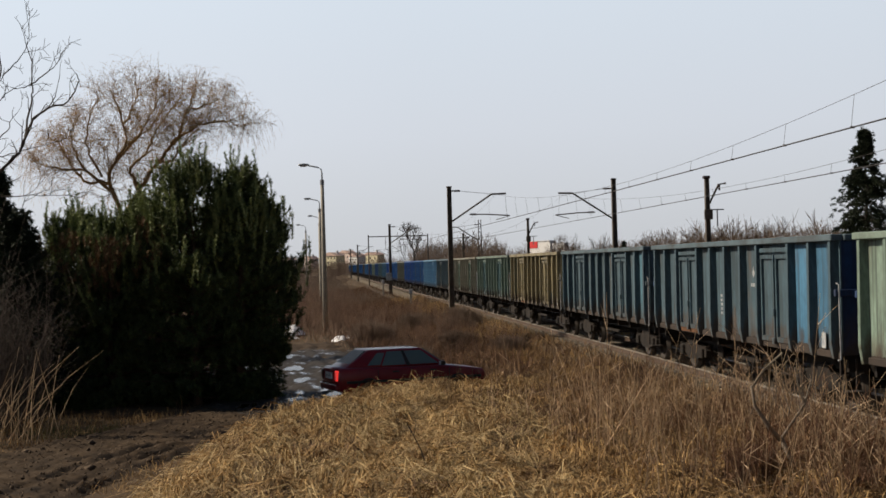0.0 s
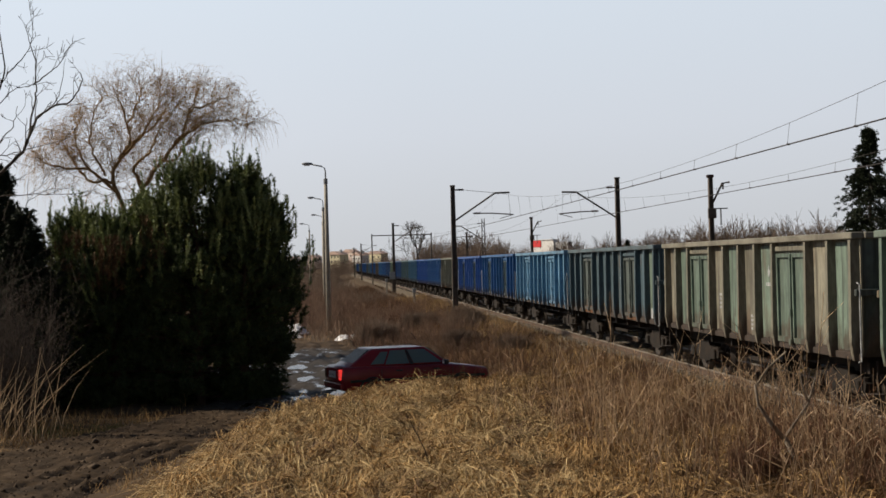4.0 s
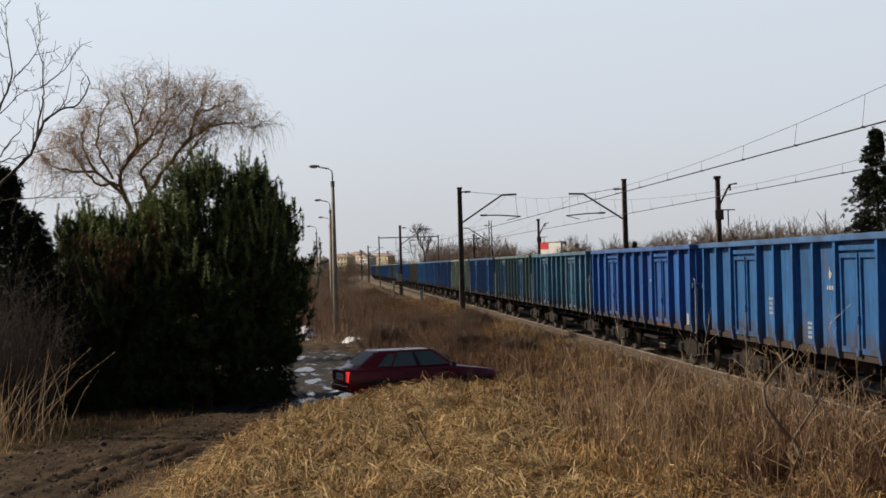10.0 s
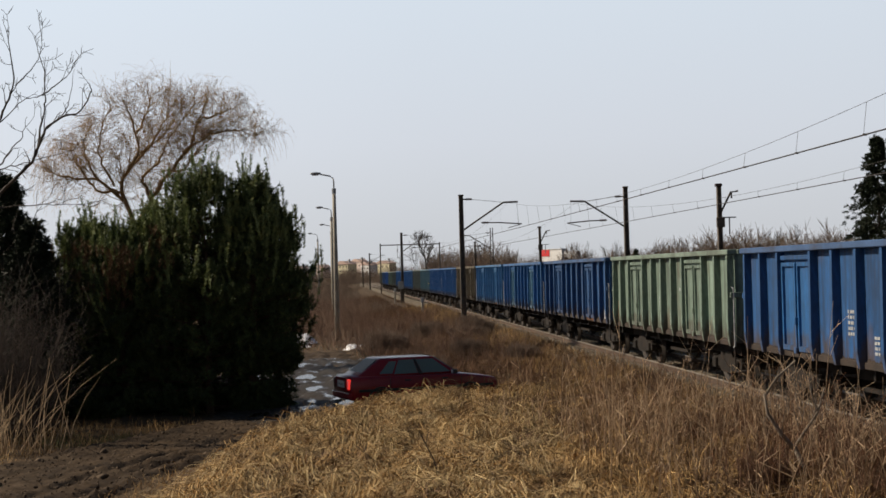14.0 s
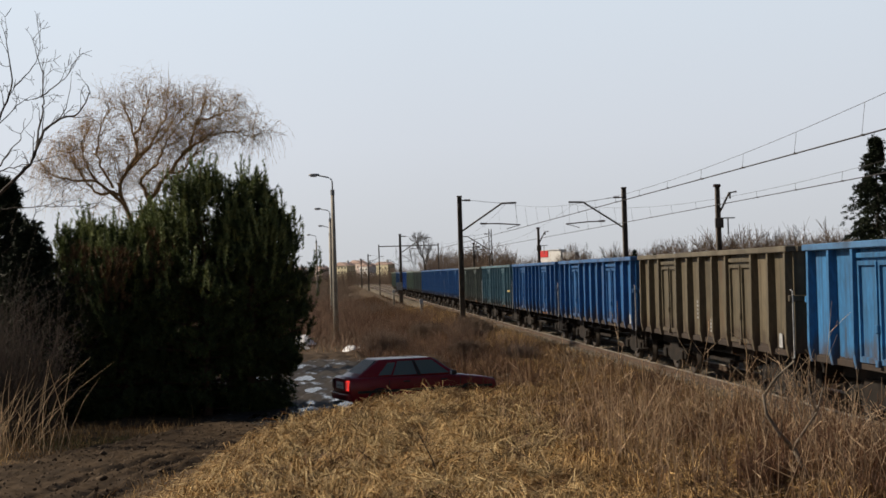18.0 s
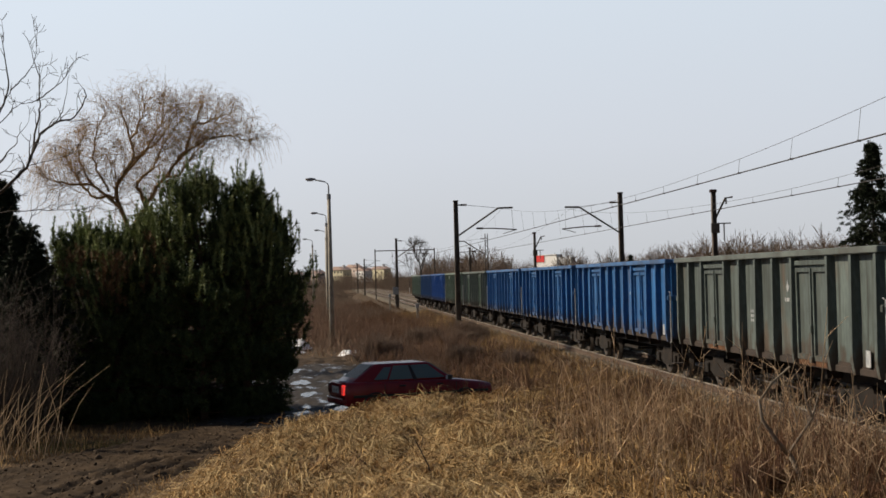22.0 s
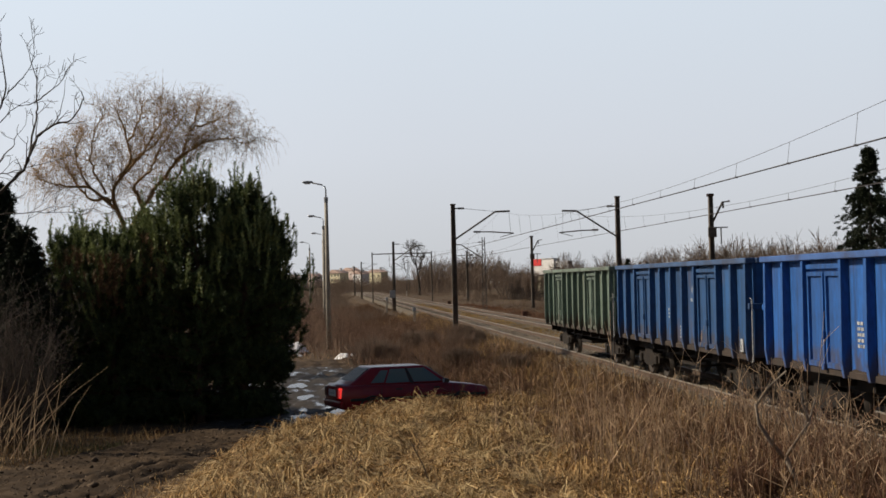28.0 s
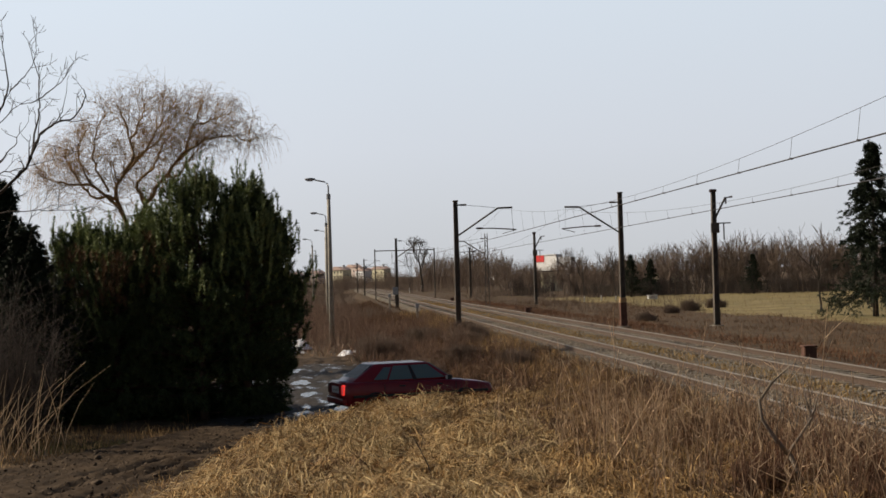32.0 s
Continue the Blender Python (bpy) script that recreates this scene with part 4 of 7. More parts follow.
def cantilever_pole(x, y, side, top, label, lattice=False, banded=False):
    """side: +1 reaches over the track at its right, -1 at its left."""
    base = float(land(x, y)) - 0.3
    t = thing("catenary_pole", pose(x, y, base), label, "catenary pole", "poles of the overhead line")
    h = top - base
    if lattice:
        m = Shape()
        for sx in (-1, 1):
            for sy in (-1, 1):
                m.add([(sx * 0.22 + a, sy * 0.16 + b, 0) for a, b in ((-0.03, -0.03), (0.03, -0.03), (0.03, 0.03), (-0.03, 0.03))] + [(sx * 0.13 + a, sy * 0.12 + b, h) for a, b in ((-0.03, -0.03), (0.03, -0.03), (0.03, 0.03), (-0.03, 0.03))],
                      [(0, 1, 5, 4), (1, 2, 6, 5), (2, 3, 7, 6), (3, 0, 4, 7), (4, 5, 6, 7)])
        k, z = 1, 0.3
        while z < h - 0.5:
            wa, wb = 0.22 - 0.09 * z / h, 0.22 - 0.09 * (z + 0.45) / h
            for sy in (-0.14, 0.14):
                m.tube([(k * wa, sy, z), (-k * wb, sy, z + 0.45)], 0.02, 4)
            k, z = -k, z + 0.45
        part("mast", m, steel_dark, t)
    else:
        m = Shape()
        h_section(m, 0, 0, 0, h, 0.16, 0.12)
        part("mast", m, steel_dark, t)
        part("cap", Shape().box(-0.15, 0.15, -0.15, 0.15, h - 0.02, h + 0.06, 0.01), steel_dark, t)
    if banded:
        part("lower_sleeve", Shape().box(-0.19, 0.19, -0.19, 0.19, 0.05, 1.75, 0.02), rust_paint, t, "rust red foot of the pole")
        part("warning_band", Shape().box(-0.195, 0.195, -0.195, 0.195, 1.76, 2.05, 0.02), buff_paint, t, "buff painted band")
    part("foundation", Shape().box(-0.35, 0.35, -0.35, 0.35, -0.25, 0.38, 0.04), concrete, t)
    s = side
    za = 5.2 - base
    tip = Vector((s * 2.45, 0, 6.72 - base))
    part("strut", Shape().tube([(s * 0.14, 0, za), tip], 0.05, 8), steel_dark, t)
    part("top_arm", Shape().tube([tip, tip + Vector((s * 0.85, 0, 0.02))], 0.055, 8), steel_dark, t)
    part("stub", Shape().tube([(s * 0.1, 0, 6.95 - base), (s * 0.5, 0, 6.95 - base)], 0.04, 8), steel_dark, t)
    part("insulator", insulator((s * 0.28, 0, 6.95 - base), (s, 0, 0)), insulator_mat, t)
    part("tie_rod", Shape().tube([(s * 0.5, 0, 6.95 - base), tip + Vector((s * 0.1, 0, 0))], 0.012, 5), wire_mat, t)
    part("registration_arm", Shape().tube([(s * 1.15, 0, 5.58 - base), (s * 2.2, 0, 5.56 - base), (s * 3.5, 0, 5.46 - base)], 0.035, 8), steel_dark, t)
    part("insulator", insulator((s * 1.2, 0, 5.58 - base), (s, 0, -0.02)), insulator_mat, t)
    part("steady_arm", Shape().tube([(s * 3.5, 0, 5.46 - base), (s * 2.7, 0, 5.24 - base)], 0.02, 6), steel_dark, t)
    part("hanger", Shape().tube([tip + Vector((s * 0.8, 0, 0)), (s * 3.3, 0, 5.48 - base)], 0.006, 5), wire_mat, t)
    return t


def feeder_pole(x, y, top, label):
    base = float(land(x, y)) - 0.3
    t = thing("feeder_pole", pose(x, y, base), label, "pole", "feeder poles beside the line")
    h = top - base
    m = Shape()
    h_section(m, 0, 0, 0, h, 0.17, 0.12)
    part("mast", m, steel_dark, t)
    part("cap", Shape().box(-0.22, 0.18, -0.16, 0.16, h - 0.08, h + 0.1, 0.03), insulator_mat, t)
    part("arm", Shape().tube([(0.1, 0, h - 1.6), (0.72, 0, h - 0.42), (1.15, 0, h - 0.36)], 0.06, 8), steel_dark, t)
    part("insulator", insulator((0.75, 0, h - 0.42), (0, 0, -1)), insulator_mat, t)
    part("crossarm", Shape().box(0.1, 1.0, -0.03, 0.03, h - 1.95, h - 1.88).box(0.55, 0.62, -0.03, 0.03, h - 2.9, h - 1.95), grey_metal, t)
    part("switch_box", Shape().box(-0.25, 0.25, -0.28, -0.16, h - 2.5, h - 1.9, 0.02), steel_dark, t)
    part("foundation", Shape().box(-0.35, 0.35, -0.35, 0.35, -0.25, 0.38, 0.04), concrete, t)
    return t


SPANS = [10.0, 82.0, 154.0, 226.0, 298.0, 370.0]
for k, y in enumerate(SPANS[1:]):
    if k == 2:
        continue
    cantilever_pole(7.38, y + (0, 1.5, 0, 0, 0, 0)[k], 1, 7.16, "dark steel catenary pole with a slanting arm over the track")
    cantilever_pole(17.2, y + 1.0, -1, 7.48, ("dark steel catenary pole with a rust red foot and buff band" if k == 0 else "lattice steel catenary pole behind the tracks"), lattice=k > 0, banded=k == 0)
for y in (83.0, 157.0, 230.0):
    feeder_pole(22.8, y, 7.48, "steel feeder pole with a side arm by the field")

for cx, hz in ((NEAR_TRACK, 5.12), (FAR_TRACK, 4.97)):
    line = thing("overhead_line", pose(cx, 0, 0), "dark contact wire hung on droppers from a carrier wire", "overhead wire", "overhead lines")
    for a, b in zip(SPANS, SPANS[1:]):
        zig = 0.2 if int(a / 72) % 2 else -0.2
        carrier, contact, contact2 = [], [], []
        for k in range(37):
            u = k / 36
            y = a + (b - a) * u
            s = (2 * u - 1) ** 2
            sway = zig * (1 - 2 * u)
            carrier.append((sway * 0.3, y, hz + 0.19 + 1.40 * s))
            contact.append((sway, y, hz + 0.02 * s))
            contact2.append((sway + 0.045, y, hz + 0.02 * s))
        part("carrier_wire", Shape().tube(carrier, 0.0055, 5), wire_mat, line)
        part("contact_wire", Shape().tube(contact, 0.010, 5), wire_mat, line)
        part("contact_wire", Shape().tube(contact2, 0.010, 5), wire_mat, line)
        if a < 220:
            for k in range(2, 36, 2):
                if a < 20 or k % 4 == 2:
                    part("dropper", Shape().tube([carrier[k], contact[k]], 0.0045 if a < 20 else 0.0025, 4), wire_mat, line)
                    part("clamp", Shape().box(contact[k][0] - 0.012, contact[k][0] + 0.055, contact[k][1] - 0.03, contact[k][1] + 0.03, contact[k][2] - 0.018, contact[k][2] + 0.022), wire_mat, line)

# a portal carries the wires farther down the line
portal = thing("wire_portal", pose(NEAR_TRACK, 226, -0.5), "thin steel portal that carries the wires far down the line", "gantry")
for x in (-2.7, 6.7):
    part("post", Shape().box(x - 0.09, x + 0.09, -0.09, 0.09, 0, 8.1, 0.01), steel_dark, portal)
part("beam", Shape().box(-2.8, 6.8, -0.10, 0.10, 7.75, 7.9, 0.02), steel_dark, portal)
for x in (0.0, 3.9):
    part("hanger", Shape().tube([(x, 0, 7.7), (x, 0, 5.7)], 0.03, 6), steel_dark, portal)
    part("insulator", insulator((x, 0, 7.1), (0, 0, -1)), insulator_mat, portal)

# small things by the line
sign = thing("trackside_sign", pose(7.05, 152.6, -0.6), "small white square sign on the catenary pole", "sign")
part("plate", Shape().box(-0.3, 0.3, -0.03, 0.0, 1.75, 2.55, 0.008), white_paint, sign)
part("post", Shape().box(-0.05, 0.05, 0.001, 0.08, 0.0, 2.4), steel_dark, sign)
for x, y, h in ((6.3, 150, 1.6), (6.6, 108, 1.2)):
    mk = thing("kilometre_post", pose(x, y, float(land(x, y))), "short pale concrete marker post in the weeds", "marker post", "marker posts")
    part("post", Shape().box(-0.09, 0.09, -0.07, 0.07, -0.1, h, 0.02), pale_concrete, mk)
    part("head", Shape().box(-0.13, 0.13, -0.08, 0.08, h - 0.25, h + 0.1, 0.02), white_paint, mk)
for x, y in ((16.2, 47.5), (16.4, 118.0), (16.3, 190.0)):
    bx = thing("trackside_box", pose(x, y, -0.42), "small rusty trackside cable box", "cable box", "cable boxes")
    part("body", Shape().box(-0.22, 0.22, -0.18, 0.18, 0, 0.5, 0.03), rust_paint, bx)
    part("lid", Shape().box(-0.25, 0.25, -0.21, 0.21, 0.502, 0.56, 0.02), rust_paint, bx)

# ---- street lamps along the lane ----
lamp_glass = surface("clouded_lamp_cover", (0.5, 0.5, 0.48), (0.7, 0.7, 0.68), 0.3)


def street_lamp(x, y, top):
    base = float(land(x, y))
    t = thing("street_lamp", pose(x, y, base), "tall concrete street lamp with a bent arm", "street lamp", "street lamps along the lane")
    h = top - base
    part("pole", Shape().tube([(0, 0, -0.2), (0, 0, h * 0.5), (0, 0, h - 0.9)], [0.15, 0.125, 0.095], 12), pale_concrete, t, smooth=True)
    part("collar", Shape().tube([(0, 0, h - 1.05), (0, 0, h - 0.75)], 0.115, 10), grey_metal, t)
    part("arm", Shape().tube([(0, 0, h - 0.9), (0, 0, h - 0.35), (-0.05, 0, h - 0.16), (-0.2, 0, h - 0.06), (-0.75, 0, h + 0.06)], 0.04, 8), grey_metal, t, smooth=True)
    head = part("lamp_head", Shape().lathe([(-0.30, 0.02), (-0.25, 0.06), (0.0, 0.085), (0.25, 0.06), (0.30, 0.02)], (-1.0, 0, h + 0.10), "x", 12), grey_metal, t, smooth=True)
    part("cover", Shape().box(-1.2, -0.85, -0.07, 0.07, h - 0.01, h + 0.06, 0.02), lamp_glass, head)


for x, y, top in ((0.1, 80, 8.38), (-0.12, 121, 8.45), (-0.25, 163, 8.5), (-2.15, 196, 8.5)):
    street_lamp(x, y, top)

# ---- the parked car ----
def lacquer(name, base, rough=0.45, coat=0.45):
    m = surface(name, tuple(c * 0.75 for c in base), base, rough, 2.5, 60, 0.02, stain=(0.05, 0.035, 0.03), stain_scale=1.2, stain_amount=0.12, shine=0.3)
    b = m.node_tree.nodes["Principled BSDF"]
    b.inputs["Coat Weight"].default_value = coat
    b.inputs["Coat Roughness"].default_value = 0.12
    return m


car_red = lacquer("dark_red_car_paint", (0.25, 0.009, 0.018))
black_plastic = surface("black_plastic", (0.012, 0.012, 0.012), (0.03, 0.03, 0.03), 0.55)
tyre_mat = surface("muddy_tyre", (0.014, 0.013, 0.012), (0.05, 0.04, 0.03), 0.9, 8, 50, 0.4)
rim_mat = surface("dull_steel_rim", (0.18, 0.18, 0.18), (0.32, 0.32, 0.32), 0.45, metal=0.6)
tail_red = bpy.data.materials.new("lit_tail_lamp")
tail_red.use_nodes = True
tb = tail_red.node_tree.nodes["Principled BSDF"]
tb.inputs["Base Color"].default_value = (0.55, 0.01, 0.01, 1)
tb.inputs["Roughness"].default_value = 0.15
tb.inputs["Emission Color"].default_value = (1.0, 0.05, 0.04, 1)
tb.inputs["Emission Strength"].default_value = 0.8
tail_dull = surface("dull_red_lamp_glass", (0.06, 0.006, 0.006), (0.10, 0.01, 0.01), 0.3)
glass_dark = bpy.data.materials.new("car_window_glass")
glass_dark.use_nodes = True
gb = glass_dark.node_tree.nodes["Principled BSDF"]
# raised teal base colour stands in for reflections and the view through the cabin
gb.inputs["Base Color"].default_value = (0.15, 0.215, 0.215, 1)
gb.inputs["Roughness"].default_value = 0.04
gb.inputs["Alpha"].default_value = 0.82
gb.inputs["Specular IOR Level"].default_value = 0.9
# near-black pane with little shine
rear_glass = surface("dusty_rear_glass", (0.012, 0.014, 0.015), (0.03, 0.033, 0.035), 0.35, shine=0.1)
lamp_clear = surface("clear_lamp_glass", (0.45, 0.46, 0.48), (0.65, 0.66, 0.68), 0.1)
plate_white = surface("white_number_plate", (0.62, 0.62, 0.6), (0.8, 0.8, 0.78), 0.4)
bar_black = surface("black_bars", (0.02, 0.02, 0.02), (0.04, 0.04, 0.04), 0.5)
seat_cloth = surface("grey_seat_cloth", (0.05, 0.05, 0.055), (0.10, 0.10, 0.11), 0.95)


def rounded(shape, name, material, width, segments=3):
    """Bevel a coarse shape's sharp edges into soft ones."""
    me = shape.mesh(name)
    bm = bmesh.new()
    bm.from_mesh(me)
    bmesh.ops.bevel(bm, geom=bm.edges[:], offset=width, segments=segments, affect="EDGES", profile=0.6, clamp_overlap=True)
    bm.to_mesh(me)
    bm.free()
    me.polygons.foreach_set("use_smooth", [True] * len(me.polygons))
    me.materials.append(material)
    return me


CAR = pose(2.16, 39.3, -0.90, 0, 0, 16.5)
car = thing("hatchback_car", CAR, "dark red five-door hatchback with lit tail lamp on the lane", "car")
# lower body: stations along the length of (x, sill height, belt height, half width below, half width at belt)
ST = [(-2.12, 0.40, 0.90, 0.72, 0.70), (-2.02, 0.32, 0.965, 0.78, 0.76), (-1.5, 0.26, 0.955, 0.81, 0.79), (-0.4, 0.24, 0.935, 0.825, 0.80), (0.8, 0.24, 0.925, 0.82, 0.79), (1.1, 0.25, 0.90, 0.815, 0.78), (1.75, 0.28, 0.815, 0.79, 0.75), (2.06, 0.33, 0.765, 0.75, 0.71), (2.14, 0.42, 0.70, 0.70, 0.66)]
body = Shape()
for x, zs, zb, wl_, wb in ST:
    zm = zs + (zb - zs) * 0.55
    body.v += [(x, -wl_ + 0.04, zs), (x, -wl_, zs + 0.08), (x, -wl_ - 0.01, zm), (x, -wb, zb - 0.03), (x, -wb + 0.05, zb), (x, 0, zb + 0.018), (x, wb - 0.05, zb), (x, wb, zb - 0.03), (x, wl_ + 0.01, zm), (x, wl_, zs + 0.08), (x, wl_ - 0.04, zs)]
nb = 11
for j in range(len(ST) - 1):
    body.f += [(j * nb + i, j * nb + (i + 1) % nb, (j + 1) * nb + (i + 1) % nb, (j + 1) * nb + i) for i in range(nb)]
body.f += [tuple(range(nb)), tuple(range((len(ST) - 1) * nb, len(ST) * nb))[::-1]]
shell = part("body", body, car_red, car, smooth=True)
sm = shell.modifiers.new("soft", "BEVEL")
sm.width, sm.segments, sm.limit_method, sm.angle_limit = 0.03, 2, "ANGLE", radians(35)
# cabin: belt outline to roof outline
BELT = [(-1.93, 0.70), (1.0, 0.715)]
ROOF = [(-1.20, 0.555), (0.30, 0.56)]
ZB, ZR = 0.93, 1.41


def cabin(u, v, s):
    """A point of the cabin's side: u from tail to windscreen, v from belt to roof."""
    bx, by = BELT[0][0] + (BELT[1][0] - BELT[0][0]) * u, BELT[0][1] + (BELT[1][1] - BELT[0][1]) * u
    rx, ry = ROOF[0][0] + (ROOF[1][0] - ROOF[0][0]) * u, ROOF[0][1] + (ROOF[1][1] - ROOF[0][1]) * u
    return Vector((bx + (rx - bx) * v, s * (by + (ry - by) * v), ZB + (ZR - ZB) * v))


hull = Shape()
hull.add([cabin(0, 0, -1), cabin(1, 0, -1), cabin(1, 0, 1), cabin(0, 0, 1), cabin(0, 1, -1), cabin(1, 1, -1), cabin(1, 1, 1), cabin(0, 1, 1)],
         [(0, 3, 2, 1), (4, 5, 6, 7), (0, 1, 5, 4), (1, 2, 6, 5), (2, 3, 7, 6), (3, 0, 4, 7)])
part("cabin", rounded(hull, "cabin", car_red, 0.055, 3), None, car, "roof and pillars")


def pane(corners, out, lift=0.012):
    o = Vector(out).normalized()
    a = [Vector(c) + o * lift for c in corners]
    b = [Vector(c) - o * 0.004 for c in corners]
    n = len(a)
    return Shape().add(a + b, [tuple(range(n)), tuple(range(2 * n - 1, n - 1, -1))] + [(i, n + i, n + (i + 1) % n, (i + 1) % n) for i in range(n)])


def side_pane(u0, u1, v0, v1, s, w0=None, w1=None):
    c = [cabin(u0, v0, s), cabin(u1, v0, s), cabin(w1 if w1 is not None else u1, v1, s), cabin(w0 if w0 is not None else u0, v1, s)]
    return pane(c, (0, s, 0.35))


for s in (-1, 1):
    part("rear_side_window", side_pane(0.20, 0.335, 0.14, 0.80, s, 0.21, 0.33), glass_dark, car)
    part("rear_door_window", side_pane(0.355, 0.60, 0.10, 0.86, s), glass_dark, car)
    part("front_door_window", side_pane(0.645, 0.935, 0.10, 0.86, s, 0.645, 0.93), glass_dark, car)
    part("door_pillar", side_pane(0.605, 0.64, 0.06, 0.9, s), black_plastic, car)
    for x in (-0.52, 0.55):
        part("door_handle", Shape().box(x - 0.09, x + 0.09, s * 0.835 - 0.012, s * 0.835 + 0.012, 0.80, 0.835, 0.006), black_plastic, car)
    part("rubbing_strip", Shape().box(-1.9, 1.95, s * 0.838 - 0.014, s * 0.838 + 0.014, 0.55, 0.62, 0.006), black_plastic, car)
    for x in (-1.02, -0.08, 1.02):
        part("door_gap", Shape().box(x - 0.006, x + 0.006, s * 0.8365 - 0.004, s * 0.8365 + 0.004, 0.32, 0.88), black_plastic, car)
    mir = part("wing_mirror", Shape().box(0.72, 0.86, s * 0.90 - 0.10, s * 0.90 + 0.06, 0.93, 1.05, 0.02), black_plastic, car)
    part("mirror_glass", Shape().box(0.712, 0.718, s * 0.90 - 0.085, s * 0.90 + 0.045, 0.945, 1.035), lamp_clear, mir)
    part("tail_lamp", Shape().box(-2.145, -1.98, s * 0.63 - 0.09, s * 0.63 + 0.11, 0.62, 0.90, 0.02), tail_red if s < 0 else tail_dull, car, "lit red tail lamp" if s < 0 else "unlit tail lamp")
    part("headlamp", Shape().box(2.06, 2.15, s * 0.5 - 0.15, s * 0.5 + 0.15, 0.55, 0.69, 0.02), lamp_clear, car)
    for x in (-1.28, 1.28):
        wheel = part("wheel", Shape().lathe([(-0.09, 0.2), (-0.09, 0.27), (-0.07, 0.295), (0.07, 0.295), (0.09, 0.27), (0.09, 0.2)], (0, 0, 0), "y", 24), tyre_mat, car, "", pose(x, s * 0.73, 0.295), True)
        part("rim", Shape().lathe([(-0.07, 0.195), (0.075, 0.195), (0.06, 0.12), (0.08, 0.05)] if s > 0 else [(-0.08, 0.05), (-0.06, 0.12), (-0.075, 0.195), (0.07, 0.195)], (0, 0, 0), "y", 20), rim_mat, wheel)
        part("wheel_arch", Shape().tube([(x + 0.36 * math.cos(a), s * 0.825, 0.30 + 0.36 * math.sin(a)) for a in np.linspace(0, math.pi, 11)], 0.025, 6), black_plastic, car)
part("rear_window", pane([(-1.80, -0.58, 0.985), (-1.80, 0.58, 0.985), (-1.27, 0.48, 1.365), (-1.27, -0.48, 1.365)], (-0.55, 0, 0.8), 0.022), rear_glass, car)
part("windscreen", pane([(0.93, -0.62, 0.97), (0.37, -0.50, 1.365), (0.37, 0.50, 1.365), (0.93, 0.62, 0.97)], (0.52, 0, 0.85), 0.022), glass_dark, car)
part("rear_bumper", Shape().box(-2.17, -2.05, -0.77, 0.77, 0.36, 0.55, 0.04), car_red, car)
part("front_bumper", Shape().box(2.06, 2.24, -0.76, 0.76, 0.34, 0.54, 0.04), black_plastic, car)
part("grille", Shape().box(2.08, 2.155, -0.33, 0.33, 0.55, 0.68, 0.01), black_plastic, car)
part("tailgate_panel", Shape().box(-2.142, -2.09, -0.45, 0.45, 0.60, 0.93, 0.01), car_red, car, "dark panel between the tail lamps")
plate = part("number_plate", Shape().box(-2.156, -2.143, -0.30, 0.30, 0.66, 0.84, 0.003), plate_white, car, "white number plate")
for k in range(6):
    part("bar", Shape().box(-2.159, -2.157, -0.20 + k * 0.075, -0.182 + k * 0.075, 0.72, 0.77), bar_black, plate)
for x, y in ((0.15, -0.36), (0.15, 0.36), (-0.75, 0.0)):
    part("car_seat", Shape().box(x - 0.08, x + 0.06, y - 0.22, y + 0.22, 0.5, 1.08, 0.05).box(x - 0.06, x + 0.05, y - 0.13, y + 0.13, 1.09, 1.24, 0.03), seat_cloth, car)
# bright glint on the near tail lamp, modelled as a thin pale strip
part("lamp_glint", Shape().box(-2.152, -2.146, -0.66, -0.60, 0.66, 0.86), lamp_clear, car, "pale strip standing in for the glint on the tail lamp")
part("exhaust", Shape().tube([(-2.0, 0.4, 0.28), (-2.22, 0.4, 0.27)], 0.025, 8), rim_mat, car)
part("aerial", Shape().tube([(0.25, -0.5, 1.40), (-0.05, -0.52, 1.79)], 0.005, 5), black_plastic, car)
part("wiper", Shape().tube([(0.95, 0.1, 0.98), (0.62, 0.45, 1.2)], 0.01, 5), black_plastic, car)

# puddles on the lane, scraps of old snow
water = bpy.data.materials.new("puddle_water")
water.use_nodes = True
pw = water.node_tree.nodes["Principled BSDF"]
pw.inputs["Base Color"].default_value = (0.02, 0.018, 0.015, 1)
pw.inputs["Roughness"].default_value = 0.2
pw.inputs["IOR"].default_value = 1.33
wnz = water.node_tree.nodes.new("ShaderNodeTexNoise")
wnz.inputs["Scale"].default_value = 5.0
wbp = water.node_tree.nodes.new("ShaderNodeBump")
wbp.inputs["Strength"].default_value, wbp.inputs["Distance"].default_value = 0.45, 0.03
water.node_tree.links.new(wnz.outputs[0], wbp.inputs["Height"])
water.node_tree.links.new(wbp.outputs[0], pw.inputs["Normal"])


def blot(x, y, z, rx, ry, seed, dome=0.0, n=26):
    """A rounded irregular patch, flat or heaped."""
    r = random.Random(seed)
    ph = [r.uniform(0, 6.28) for _ in range(4)]
    s = Shape()
    rings = [1.0, 0.8, 0.55, 0.28]
    for k, q in enumerate(rings):
        for i in range(n):
            a = i * math.tau / n
            w = q * (1 + 0.22 * math.sin(2 * a + ph[0]) + 0.16 * math.sin(3 * a + ph[1]) + 0.10 * math.sin(7 * a + ph[2]))
            s.v.append((x + rx * w * math.cos(a), y + ry * w * math.sin(a), z + dome * (1 - q * q) * (1 + 0.3 * math.sin(5 * a + ph[3]))))
    s.v.append((x, y, z + dome))
    for k in range(3):
        s.f += [(k * n + i, k * n + (i + 1) % n, (k + 1) * n + (i + 1) % n, (k + 1) * n + i) for i in range(n)]
    s.f += [(3 * n + i, 3 * n + (i + 1) % n, 4 * n) for i in range(n)]
    return s


